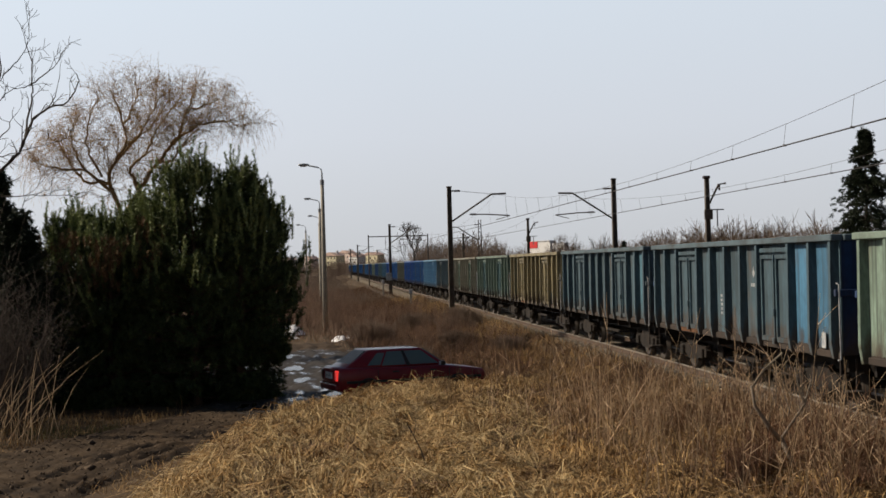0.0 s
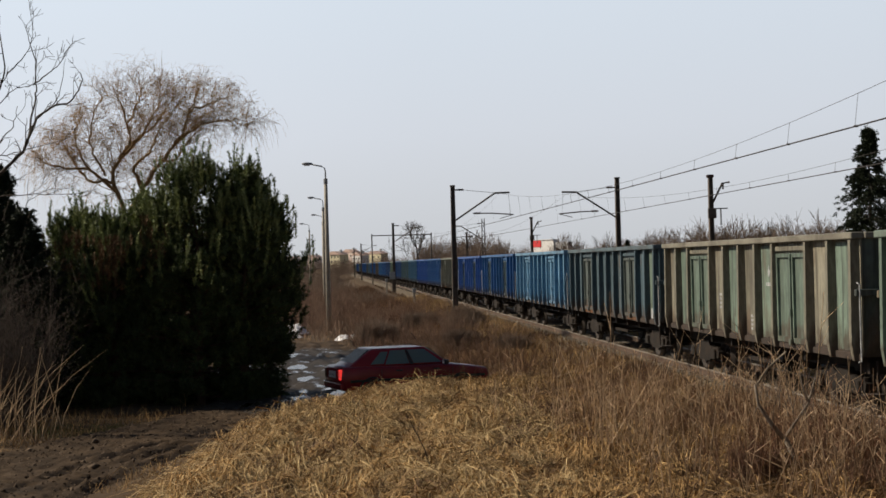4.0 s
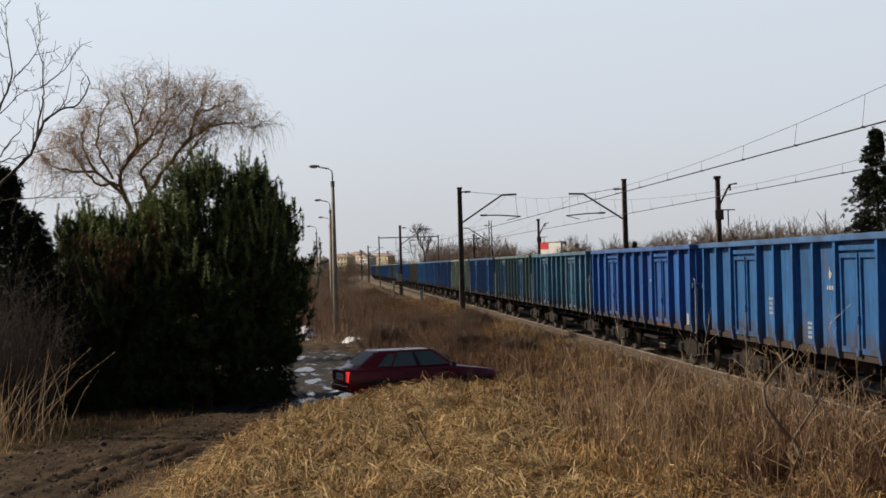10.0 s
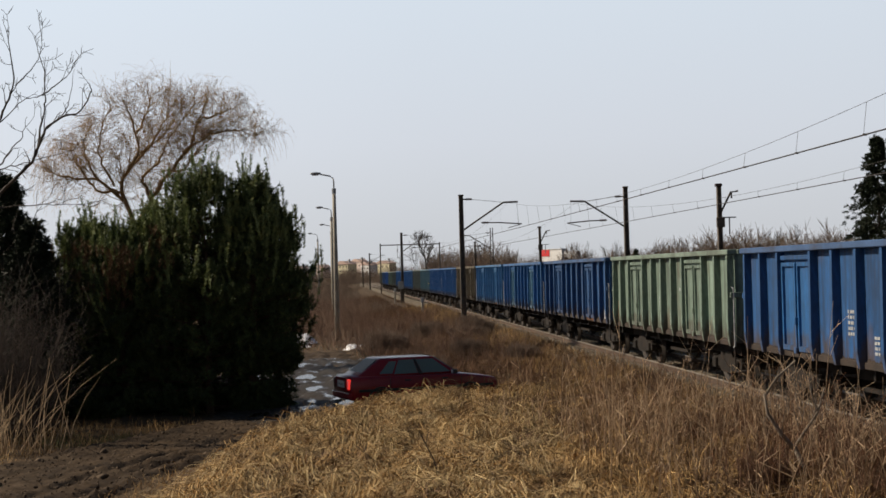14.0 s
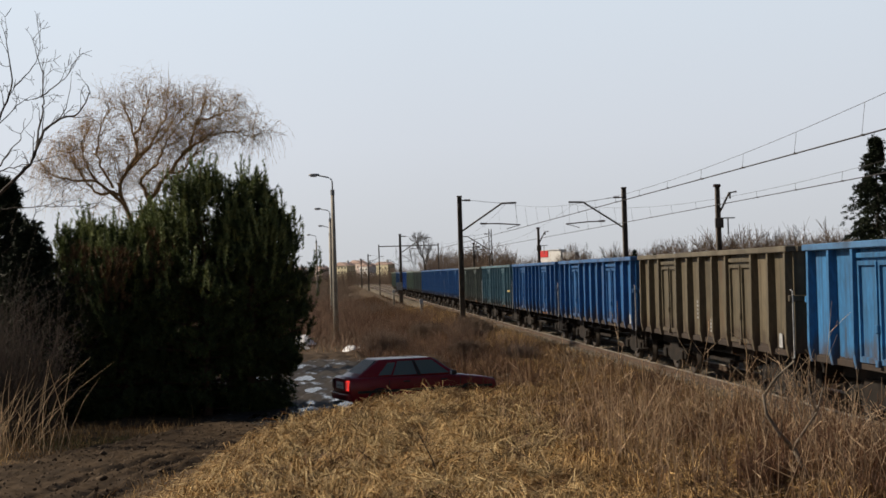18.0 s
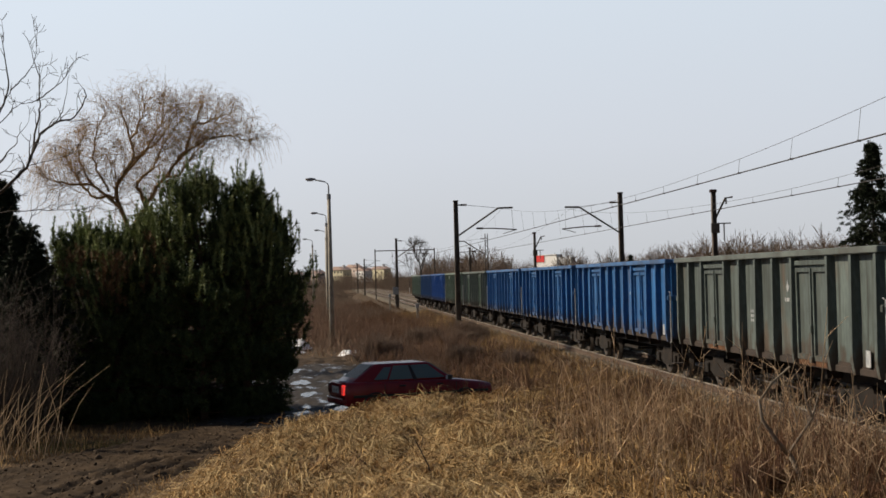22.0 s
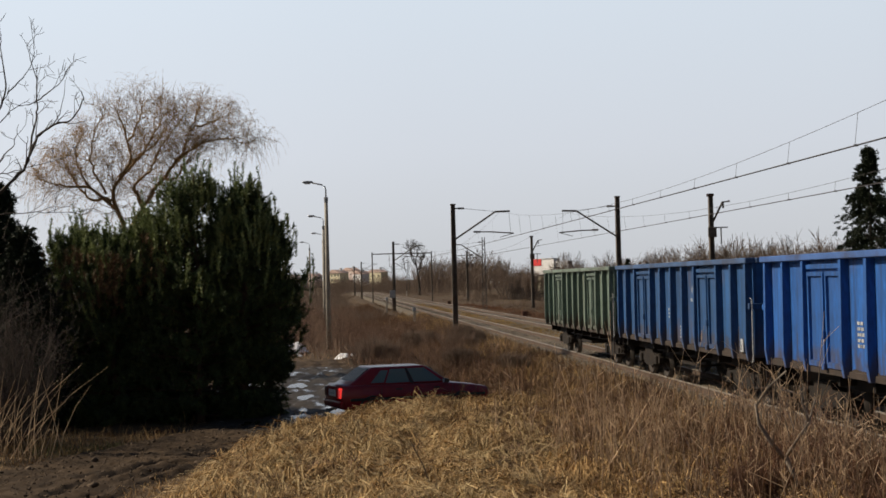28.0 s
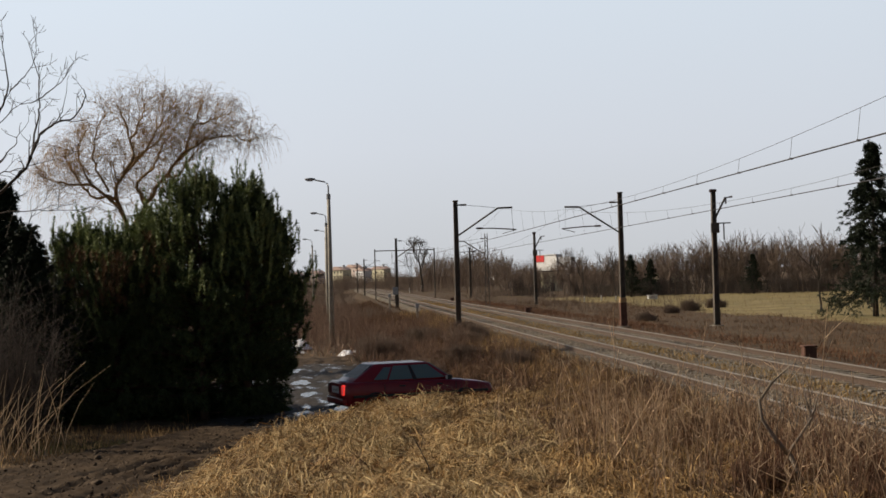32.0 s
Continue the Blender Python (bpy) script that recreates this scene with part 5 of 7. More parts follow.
rp_ = random.Random(17)
for k in range(6):
    y = 38.5 + 22 * (k + rp_.random()) / 6
    x = float(np.interp(y, [q[1] for q in ROAD], [q[0] for q in ROAD])) + rp_.uniform(-1.3, 1.5)
    solid("puddle", blot(x, y, float(land(x, y)) + 0.082, rp_.uniform(0.15, 0.3), rp_.uniform(0.7, 1.5), k), water, "shallow streak of meltwater in the muddy lane", "puddle", group="puddles on the lane", kind="structure", smooth=True)
snow_mat = surface("old_snow", (0.62, 0.63, 0.66), (0.84, 0.85, 0.88), 0.7, 3, 30, 0.6, stain=(0.35, 0.33, 0.30), stain_scale=2.5, stain_amount=0.5)
for k, (x, y, rx, ry, h) in enumerate(((-1.75, 77, 0.75, 1.0, 0.45), (-2.1, 74, 0.25, 0.4, 0.14), (0.8, 70, 0.42, 0.7, 0.26), (1.3, 72, 0.2, 0.4, 0.12), (-3.6, 150, 1.1, 3.0, 0.5), (-1.5, 73.2, 0.2, 0.3, 0.1))):
    solid("snow_heap", blot(x, y, float(land(x, y)) + 0.02, rx, ry, 40 + k, h), snow_mat, "last heap of old grey snow by the lane", "snow heap", group="snow heaps", smooth=True)

# ---- trees ----
bark = surface("grey_brown_bark", (0.030, 0.024, 0.020), (0.09, 0.074, 0.06), 0.95, 4, 40, 0.6)
pine_bark = surface("orange_pine_bark", (0.045, 0.026, 0.016), (0.12, 0.07, 0.042), 0.95, 4, 40, 0.6)
willow_bark = surface("yellow_brown_willow_bark", (0.30, 0.17, 0.065), (0.58, 0.37, 0.155), 0.9, 4, 40, 0.4, per="island", spread=0.25)
willow_limb = surface("brown_willow_limb", (0.20, 0.125, 0.055), (0.46, 0.31, 0.15), 0.9, 4, 40, 0.4)
birch_bark = surface("white_birch_bark", (0.35, 0.34, 0.32), (0.62, 0.60, 0.56), 0.85, 3, 30, 0.2, stain=(0.04, 0.04, 0.04), stain_scale=5, stain_amount=0.9)
needle = surface("pine_needles", (0.032, 0.046, 0.016), (0.105, 0.135, 0.050), 0.6, 2, 20, 0, per="island", spread=0.45, thin=1)
spruce_needle = surface("spruce_needles", (0.010, 0.018, 0.009), (0.034, 0.045, 0.022), 0.6, 2, 20, 0, per="island", spread=0.4, thin=1)
# brighter copy of the needle green: sunlight on the upper shoots is in the colour
sunlit_needle = surface("sunlit_pine_needles", (0.13, 0.165, 0.06), (0.33, 0.37, 0.16), 0.6, 2, 20, 0, per="island", spread=0.4, thin=1)
dead_needle = surface("dead_brown_needles", (0.10, 0.06, 0.03), (0.20, 0.13, 0.07), 0.8, 2, 20, 0, per="island", spread=0.3, thin=1)


def shoot_needles(base, way, length, per, size, rng, width=0.011):
    """Needles as slim triangles all round shoots given by arrays."""
    n = len(base)
    k = per
    u = rng.uniform(0.05, 1.0, (n, k))
    root = base[:, None] + way[:, None] * (length[:, None] * u)[..., None]
    spread = rng.normal(0, 1, (n, k, 3))
    spread -= (spread * way[:, None]).sum(-1, keepdims=True) * way[:, None]
    spread /= np.linalg.norm(spread, axis=-1, keepdims=True) + 1e-9
    d = spread * 0.8 + way[:, None] * 0.75
    d /= np.linalg.norm(d, axis=-1, keepdims=True)
    tip = root + d * (size * rng.uniform(0.7, 1.25, (n, k)))[..., None]
    side = np.cross(d, rng.normal(0, 1, (n, k, 3)))
    side /= np.linalg.norm(side, axis=-1, keepdims=True) + 1e-9
    v = np.stack([root - side * width, root + side * width, tip], 2).reshape(-1, 3)
    f = np.arange(len(v)).reshape(-1, 3)
    return v, f


def pine(x, y, h, radius, seed, label, shoots=2300, dead=0, foot=1.0):
    rng = np.random.default_rng(seed)
    base = float(land(x, y))
    t = thing("pine_tree", pose(x, y, base), label, "pine tree", "pines beside the lane")
    wob = rng.normal(0, 0.06, (6, 2))
    pts = [(wob[k, 0], wob[k, 1], -0.2 + (h - 0.4) * k / 5) for k in range(6)]
    part("trunk", Shape().tube(pts, [0.13, 0.115, 0.095, 0.07, 0.04, 0.012], 9), pine_bark, t, smooth=True)
    n = 230
    zf = np.sort(rng.uniform(0.02, 0.93, n))
    reach = radius * np.clip(0.85 + zf, 0, 1.08) * np.clip(1.02 - zf ** 1.7, 0.05, 1) ** 0.85 * rng.uniform(0.55, 1.12, n) * (foot + (1 - foot) * np.clip(zf / 0.5, 0, 1))
    ang = rng.uniform(0, math.tau, n)
    p0 = np.c_[np.zeros((n, 2)), zf * h * 0.92]
    p1 = p0 + np.c_[np.cos(ang) * reach, np.sin(ang) * reach, reach * (0.02 + 0.6 * zf)]
    p1[:, 2] = np.minimum(p1[:, 2], h * rng.uniform(0.80, 0.95, n))
    v, f = twigs(p0, p1, 0.028 * (1.2 - zf), 0.007)
    part("branchwork", fast_mesh("branchwork", v, f, pine_bark), None, t)
    pick = np.minimum((rng.uniform(0, 1, shoots) ** 1.25 * n).astype(int), n - 1)
    along = rng.uniform(0.30, 1.0, shoots) ** 0.75
    b = p0[pick] + (p1 - p0)[pick] * along[:, None] + rng.normal(0, 0.12, (shoots, 3)) * np.array([1, 1, 0.6])
    out = np.c_[np.cos(ang[pick]), np.sin(ang[pick]), np.zeros(shoots)]
    way = out * rng.uniform(0.1, 0.7, (shoots, 1)) + np.c_[np.zeros((shoots, 2)), rng.uniform(0.3, 1.1, shoots)] + rng.normal(0, 0.25, (shoots, 3))
    low = b[:, 2] < 0.9
    way[low, 2] *= -0.6
    way /= np.linalg.norm(way, axis=1, keepdims=True)
    v1, f1 = shoot_needles(b, way, rng.uniform(0.2, 0.40, shoots), 36, 0.135, rng, 0.0125)
    # upright candles like bottle brushes on every upper branch end, coloured as if sunlit
    up = np.nonzero(zf > 0.45)[0]
    tip = np.r_[up, up[len(up) // 3:], up[len(up) // 2:]]
    m = len(tip)
    cb = p1[tip] + rng.normal(0, 0.2, (m, 3)) - np.array([0, 0, 0.25])
    cb[:5] = np.c_[rng.normal(0, 0.16, (5, 2)), rng.uniform(0.84, 0.92, 5) * h]
    cw = np.c_[rng.normal(0, 0.16, (m, 2)), np.ones(m)] + np.c_[p1[tip][:, :2] * 0.12, np.zeros(m)]
    cw /= np.linalg.norm(cw, axis=1, keepdims=True)
    v2, f2 = shoot_needles(cb, cw, rng.uniform(0.4, 0.9, m), 105, 0.095, rng, 0.0115)
    part("crown", fast_mesh("crown", v1, f1, needle), None, t, "dense dark green needles")
    tagged(part("young_growth", fast_mesh("young_growth", v2, f2, sunlit_needle), None, t, "upright green shoots, sunlight on them put into the colour"), kind="stuff")
    if dead:
        db = np.c_[rng.normal(0, 0.25, (dead, 2)), rng.uniform(0.55, 0.8, dead) * h] + np.array([0, -radius * 0.75, 0])
        v, f = shoot_needles(db, np.tile([[0, -0.4, 0.9]], (dead, 1)) / 0.985, np.full(dead, 0.3), 24, 0.12, rng)
        part("dead_growth", fast_mesh("dead_growth", v, f, dead_needle), None, t, "browned dead needles")
    return t


for k, (x, y, h, r, dead, foot) in enumerate(((-6.8, 40.4, 5.85, 1.5, 40, 1), (-5.85, 39.9, 5.5, 1.5, 90, 1), (-4.75, 40.6, 6.1, 1.7, 40, 1), (-3.6, 39.9, 7.45, 1.95, 0, 1), (-2.25, 40.0, 7.1, 1.6, 0, 0.4), (-1.7, 40.7, 6.2, 1.35, 0, 0.05), (-5.3, 41.6, 5.7, 1.6, 30, 1), (-2.9, 41.4, 5.9, 1.6, 0, 0.6))):
    pine(x, y, h, r, 10 + k, "dark green bushy pine beside the muddy lane", 1800, dead, foot)


def spruce(x, y, h, radius, seed, label, n=2600, droop=0.35, full=1.0):
    rng = np.random.default_rng(seed)
    base = float(land(x, y))
    t = thing("spruce_tree", pose(x, y, base), label, "spruce tree")
    part("trunk", Shape().tube([(0, 0, -0.2), (0.05, 0, h * 0.5), (0, 0, h)], [0.2, 0.12, 0.015], 9), bark, t, smooth=True)
    zf = rng.uniform(0.14, 0.97, 230)
    ang = rng.uniform(0, math.tau, 230)
    reach = radius * (1.0 - zf) ** full * rng.uniform(0.35, 1.2, 230)
    p0 = np.c_[np.zeros((230, 2)), zf * h]
    p1 = p0 + np.c_[np.cos(ang) * reach, np.sin(ang) * reach, -reach * droop * 1.3 + 0.15]
    v, f = twigs(p0, p1, 0.03, 0.006)
    part("branchwork", fast_mesh("branchwork", v, f, bark), None, t)
    pick = rng.integers(0, 230, n)
    al = rng.uniform(0.2, 1.03, n)
    b = p0[pick] + (p1 - p0)[pick] * al[:, None] + rng.normal(0, 0.10, (n, 3))
    way = np.c_[np.cos(ang[pick]), np.sin(ang[pick]), rng.uniform(-0.9, 0.15, n)] + rng.normal(0, 0.45, (n, 3))
    way /= np.linalg.norm(way, axis=1, keepdims=True)
    v, f = shoot_needles(b, way, rng.uniform(0.3, 0.6, n) * min(radius / 2.2, 1.3) * (1.1 - zf[pick]), 26, min(0.12 * radius / 2, 0.17), rng, min(0.016 * radius / 2, 0.02))
    part("crown", fast_mesh("crown", v, f, spruce_needle), None, t, "drooping dark needles")
    return t


# the first is an added tree that darkens the gap behind the left shrub
spruce(-8.1, 39.2, 5.3, 2.4, 33, "low dark evergreen added to darken the gap between the reeds and the pines", 3000, 0.1)
spruce(35.2, 90, 11.6, 4.6, 31, "tall dark spruce at the edge of the field", 4200, 0.36, 0.9)
spruce(-9.6, 43, 6.9, 2.9, 32, "dark spruce behind the reeds", 3600, 0.2)


def limb_tree(start, way, length, radius, levels, rng, split=(3, 4), shrink=0.68, angle=0.55, droop=0.0, up=0.15, pieces=4, wiggle=0.13):
    """All the sticks of a bare tree as arrays: ends and half widths."""
    P0, P1, W0, W1 = [], [], [], []
    tips = []

    def grow(p, d, ln, r, lv):
        q = p
        for k in range(pieces):
            d2 = d + Vector(rng.normal(0, wiggle, 3)) + Vector((0, 0, up - droop * (levels - lv)))
            d2.normalize()
            e = q + d2 * (ln / pieces)
            P0.append(q), P1.append(e), W0.append(r * (1 - 0.4 * k / pieces)), W1.append(r * (1 - 0.4 * (k + 1) / pieces))
            q, d = e, d2
            if lv > 0 and k >= 1 and rng.random() < 0.75:
                side = d.orthogonal()
                side.rotate(Matrix.Rotation(rng.uniform(0, math.tau), 3, d))
                grow(q, (d + side * rng.uniform(angle * 0.7, angle * 1.6)).normalized(), ln * shrink * rng.uniform(0.6, 1.0), r * 0.5, lv - 1)
        tips.append((q, d))
        if lv > 0:
            for _ in range(int(rng.integers(split[0] - 1, split[1]))):
                side = d.orthogonal()
                side.rotate(Matrix.Rotation(rng.uniform(0, math.tau), 3, d))
                grow(q, (d + side * rng.uniform(angle * 0.5, angle * 1.3)).normalized(), ln * shrink * rng.uniform(0.75, 1.1), r * 0.58, lv - 1)

    grow(Vector(start), Vector(way).normalized(), length, radius, levels)
    return np.array(P0), np.array(P1), np.array(W0), np.array(W1), tips


def along(p0, bends, radius, rng, side=2, jitter=0.0):
    """A limb through a few bends, with smooth pieces: ends and half widths."""
    p = np.array([p0] + list(bends), float)
    k = 5
    q = []
    for i in range(len(p) - 1):
        a, b, c, d = p[max(i - 1, 0)], p[i], p[i + 1], p[min(i + 2, len(p) - 1)]
        for u in np.arange(k) / k:
            q.append(0.5 * (2 * b + (c - a) * u + (2 * a - 5 * b + 4 * c - d) * u ** 2 + (3 * b - a - 3 * c + d) * u ** 3))
    q = np.array(q + [p[-1]]) + 0
    q[1:-1] += rng.normal(0, jitter, q[1:-1].shape)
    w = radius * np.linspace(1, 0.22, len(q))
    return q, w


WILLOW = [
    (0.20, ((0.15, 5.97), (0.63, 6.95), (1.39, 8.11), (2.17, 9.15), (2.58, 10.18), (2.96, 11.10))),
    (0.10, ((1.89, 8.78), (2.65, 9.39), (3.40, 9.66), (4.28, 9.70), (5.04, 9.45))),
    (0.09, ((2.58, 10.18), (3.34, 10.49), (4.16, 10.79))),
    (0.10, ((1.39, 8.11), (2.02, 8.17), (2.39, 8.72), (3.15, 9.45))),
    (0.18, ((-0.13, 5.97), (-0.57, 7.32), (-0.32, 8.23), (0.19, 8.90), (0.06, 9.88), (-0.25, 10.85))),
    (0.11, ((-0.25, 8.27), (0.63, 9.27), (1.13, 10.12), (1.57, 10.98))),
    (0.09, ((0.19, 8.90), (0.88, 9.45), (1.89, 10.85))),
    (0.12, ((-0.38, 6.83), (-1.51, 7.78), (-2.65, 7.93), (-3.46, 8.17))),
    (0.11, ((-0.57, 7.32), (-1.64, 7.44), (-2.33, 8.35), (-2.83, 9.15))),
    (0.09, ((-0.88, 7.56), (-1.39, 8.66), (-1.32, 9.63), (-0.82, 10.73))),
    (0.09, ((0.06, 9.76), (0.50, 10.61), (0.63, 11.34))),
    (0.12, ((0.63, 6.95), (0.25, 7.93), (0.88, 8.54), (1.39, 9.63), (2.39, 10.98))),
    (0.09, ((-1.51, 7.78), (-2.02, 8.78), (-1.89, 9.76))),
]


# the weeping willow behind the pines
def willow():
    rng = np.random.default_rng(5)
    x, y = -8.1, 60.0
    base = float(land(x, y))
    lift = -0.85 - base
    t = thing("willow_tree", pose(x, y, base), "large bare weeping willow with golden-brown limbs and twigs", "willow tree")
    part("trunk", Shape().tube([(0, 0, -0.3), (0.05, 0, 1.6), (0.0, 0, 2.8), (0.03, 0, 3.8 + lift)], [0.46, 0.38, 0.34, 0.30], 12), willow_limb, t, smooth=True)
    tips = []
    for k, (r, bends) in enumerate(WILLOW):
        depth = (0.6, -1.0, 0.5, -0.9, -0.7, 0.8, 1.2, -0.6, 0.9, -1.2, 0.4, 1.0, -0.8)[k]
        pts = [(bx, depth * i / len(bends), bz + lift) for i, (bx, bz) in enumerate(bends)]
        if bends[0][1] < 6.2:
            pts = [(0.03, 0, 3.4 + lift)] + pts
        q, w = along(pts[0], pts[1:], r * 0.72, rng, jitter=0.035)
        P0, P1, W0, W1 = [q[:-1]], [q[1:]], [w[:-1]], [w[1:]]
        n = len(q)
        for i in range(3 if len(pts) < 6 else 8, n):
            for _ in range(3):
                run = Vector(q[i] - q[i - 1]).normalized()
                d = run * 0.5 + Vector(rng.normal(0, 0.75, 3)) + Vector((0, 0, 0.28))
                ln = rng.uniform(0.4, 1.0) * (1.0 if i < n - 3 else 0.6)
                a = limb_tree(q[i], d, ln, max(0.24 * w[i], 0.014), 2, rng, (2, 3), 0.62, 0.55, 0.0, 0.02, 3, 0.07)
                P0.append(a[0]), P1.append(a[1])
                W0.append(np.maximum(a[2], 0.006)), W1.append(np.maximum(a[3], 0.005))
                tips += [e for e, _ in a[4]]
        part("limb", fast_mesh("limb", *twigs(np.concatenate(P0), np.concatenate(P1), np.concatenate(W0), np.concatenate(W1)), willow_limb), None, t)
    # fine whips that rise a little and then hang, longest round the outer crown
    n = 7000
    p = np.array(tips)[rng.integers(0, len(tips), n)] + rng.normal(0, 0.08, (n, 3))
    d = rng.normal(0, 0.4, (n, 3)) + np.array([0.0, 0, 0.75])
    d /= np.linalg.norm(d, axis=1, keepdims=True)
    outer = np.clip((np.abs(p[:, 0] - 0.6) - 2.2) / 2.0, 0, 1)
    ln = rng.uniform(0.25, 0.75, n) * (1 + 1.0 * outer)
    P0, P1 = [], []
    for k in range(4):
        d = d + np.c_[np.zeros((n, 2)), -0.32 - 0.55 * outer]
        d /= np.linalg.norm(d, axis=1, keepdims=True)
        e = p + d * (ln / 4)[:, None]
        P0.append(p), P1.append(e)
        p = e
    v, f = twigs(np.concatenate(P0), np.concatenate(P1), 0.0040, 0.0028)
    tagged(part("twig_veil", fast_mesh("twig_veil", v, f, willow_bark), None, t, "fine hanging twigs"), kind="stuff")


willow()


def bare_tree(x, y, length, radius, seed, label, material=bark, levels=3, way=(0, 0, 1), name="bare_tree", category="tree", group="", **kw):
    rng = np.random.default_rng(seed)
    base = float(land(x, y))
    t = thing(name, pose(x, y, base), label, category, group)
    part("trunk", Shape().tube([(0, 0, -0.2), Vector(way).normalized() * length * 0.3], [radius * 1.25, radius], 9), material, t, smooth=True)
    a = limb_tree(Vector(way).normalized() * length * 0.3, way, length, radius, levels, rng, **kw)
    part("branchwork", fast_mesh("branchwork", *twigs(*a[:4]), bark if material is birch_bark else material), None, t)
    return t


# the bare tree beside the lane
NEAR_TREE = [
    (0.05, ((-7.77, 4.46), (-7.35, 4.98), (-6.94, 5.35), (-6.66, 5.71), (-6.42, 6.28), (-6.02, 6.55), (-5.68, 6.65), (-5.41, 7.07), (-5.44, 7.29))),
    (0.03, ((-6.66, 5.71), (-6.51, 6.67), (-6.50, 7.08), (-6.58, 7.79), (-6.79, 8.52))),
    (0.02, ((-6.50, 7.05), (-6.18, 7.32), (-5.90, 7.63), (-5.85, 8.01))),
    (0.02, ((-6.42, 6.28), (-6.02, 6.66), (-5.91, 6.93), (-5.78, 7.63))),
    (0.035, ((-7.60, 6.20), (-7.31, 6.86), (-7.10, 7.31), (-7.14, 8.00), (-7.18, 8.49))),
    (0.02, ((-7.10, 7.27), (-6.79, 7.54), (-6.51, 7.82), (-6.40, 8.27))),
    (0.022, ((-7.75, 5.30), (-7.34, 5.43), (-6.86, 5.56), (-5.87, 5.81))),
    (0.022, ((-7.77, 4.53), (-7.36, 4.52), (-6.48, 4.56), (-5.66, 4.52))),
    (0.022, ((-7.60, 6.34), (-7.32, 6.54), (-6.90, 6.88), (-6.49, 6.98))),
    (0.025, ((-7.55, 5.36), (-7.34, 5.71), (-7.02, 6.12), (-6.91, 6.60))),
]


def near_tree():
    rng = np.random.default_rng(18)
    x, y = -7.95, 33.0
    base = float(land(x, y))
    t = thing("bare_tree", pose(x, y, base), "bare leafless tree with crooked dark branches beside the lane", "tree")
    part("trunk", Shape().tube([(0, 0, -0.2), (0.03, 0, 2.4), (-0.15, 0, 4.4), (-0.3, 0, 6.0)], [0.12, 0.10, 0.075, 0.04], 9), bark, t, smooth=True)
    for k, (r, bends) in enumerate(NEAR_TREE):
        depth = rng.uniform(-0.8, 0.8)
        pts = [(bx - x, depth * i / len(bends), bz - base) for i, (bx, bz) in enumerate(bends)]
        q, w = along(pts[0], pts[1:], r, rng, jitter=0.012)
        P0, P1, W0, W1 = [q[:-1]], [q[1:]], [w[:-1]], [w[1:]]
        for i in range(4, len(q)):
            if rng.random() < 0.45:
                d = Vector(q[i] - q[i - 2]).normalized() + Vector(rng.normal(0, 0.7, 3)) + Vector((0, 0, 0.3))
                a = limb_tree(q[i], d, rng.uniform(0.2, 0.5), max(0.5 * w[i], 0.008), 1, rng, (2, 3), 0.6, 0.7, 0.0, 0.08, 3)
                P0.append(a[0]), P1.append(a[1]), W0.append(np.maximum(a[2], 0.006)), W1.append(np.maximum(a[3], 0.005))
        part("branch", fast_mesh("branch", *twigs(np.concatenate(P0), np.concatenate(P1), np.concatenate(W0), np.concatenate(W1)), bark), None, t)


near_tree()
bare_tree(-10.3, 41.0, 2.6, 0.05, 3, "bare leafless tree among the reeds", levels=3, way=(0.25, 0.0, 1.0), split=(2, 3), shrink=0.72, angle=0.7, up=0.09, pieces=4)
bare_tree(35.8, 102, 1.9, 0.09, 9, "small bare tree in the field", levels=3, group="field trees")
bare_tree(45.5, 118, 1.6, 0.08, 15, "small bare tree in the field", levels=3, group="field trees")
bare_tree(43.5, 112, 1.8, 0.09, 16, "small bare tree in the field", levels=3, group="field trees")
for k, (x, y, h) in enumerate(((30.2, 168, 2.5), (32.8, 171, 2.4), (34.2, 169, 2.2), (18.5, 330, 4.0), (64, 205, 3.6), (67, 208, 3.4))):
    bare_tree(x, y, h, 0.065, 50 + k, "slender leafless birch with a pale trunk", birch_bark, 3, group="birches", name="birch_tree", category="birch tree", angle=0.4, up=0.25)
bare_tree(22.5, 345, 5.6, 0.3, 61, "tall round-crowned bare tree far down the line", levels=4, angle=0.6)
for k, (x, y, h) in enumerate(((40.8, 191, 2.9), (44.2, 194, 2.6), (58, 192, 2.8))):
    spruce(x, y, h * 2.0, h * 0.85, 70 + k, "small dark conifer in front of the brown wood", 900, 0.1)

# ---- brown woods behind the field and along the line ----
dark_twig = surface("dark_thorn_brush", (0.045, 0.034, 0.029), (0.11, 0.085, 0.07), 0.95, 0.2, 2, 0, per="island", spread=0.35)
wood_twig = surface("winter_brush", (0.12, 0.085, 0.062), (0.26, 0.195, 0.15), 0.95, 0.12, 2, 0, per="island", spread=0.35)


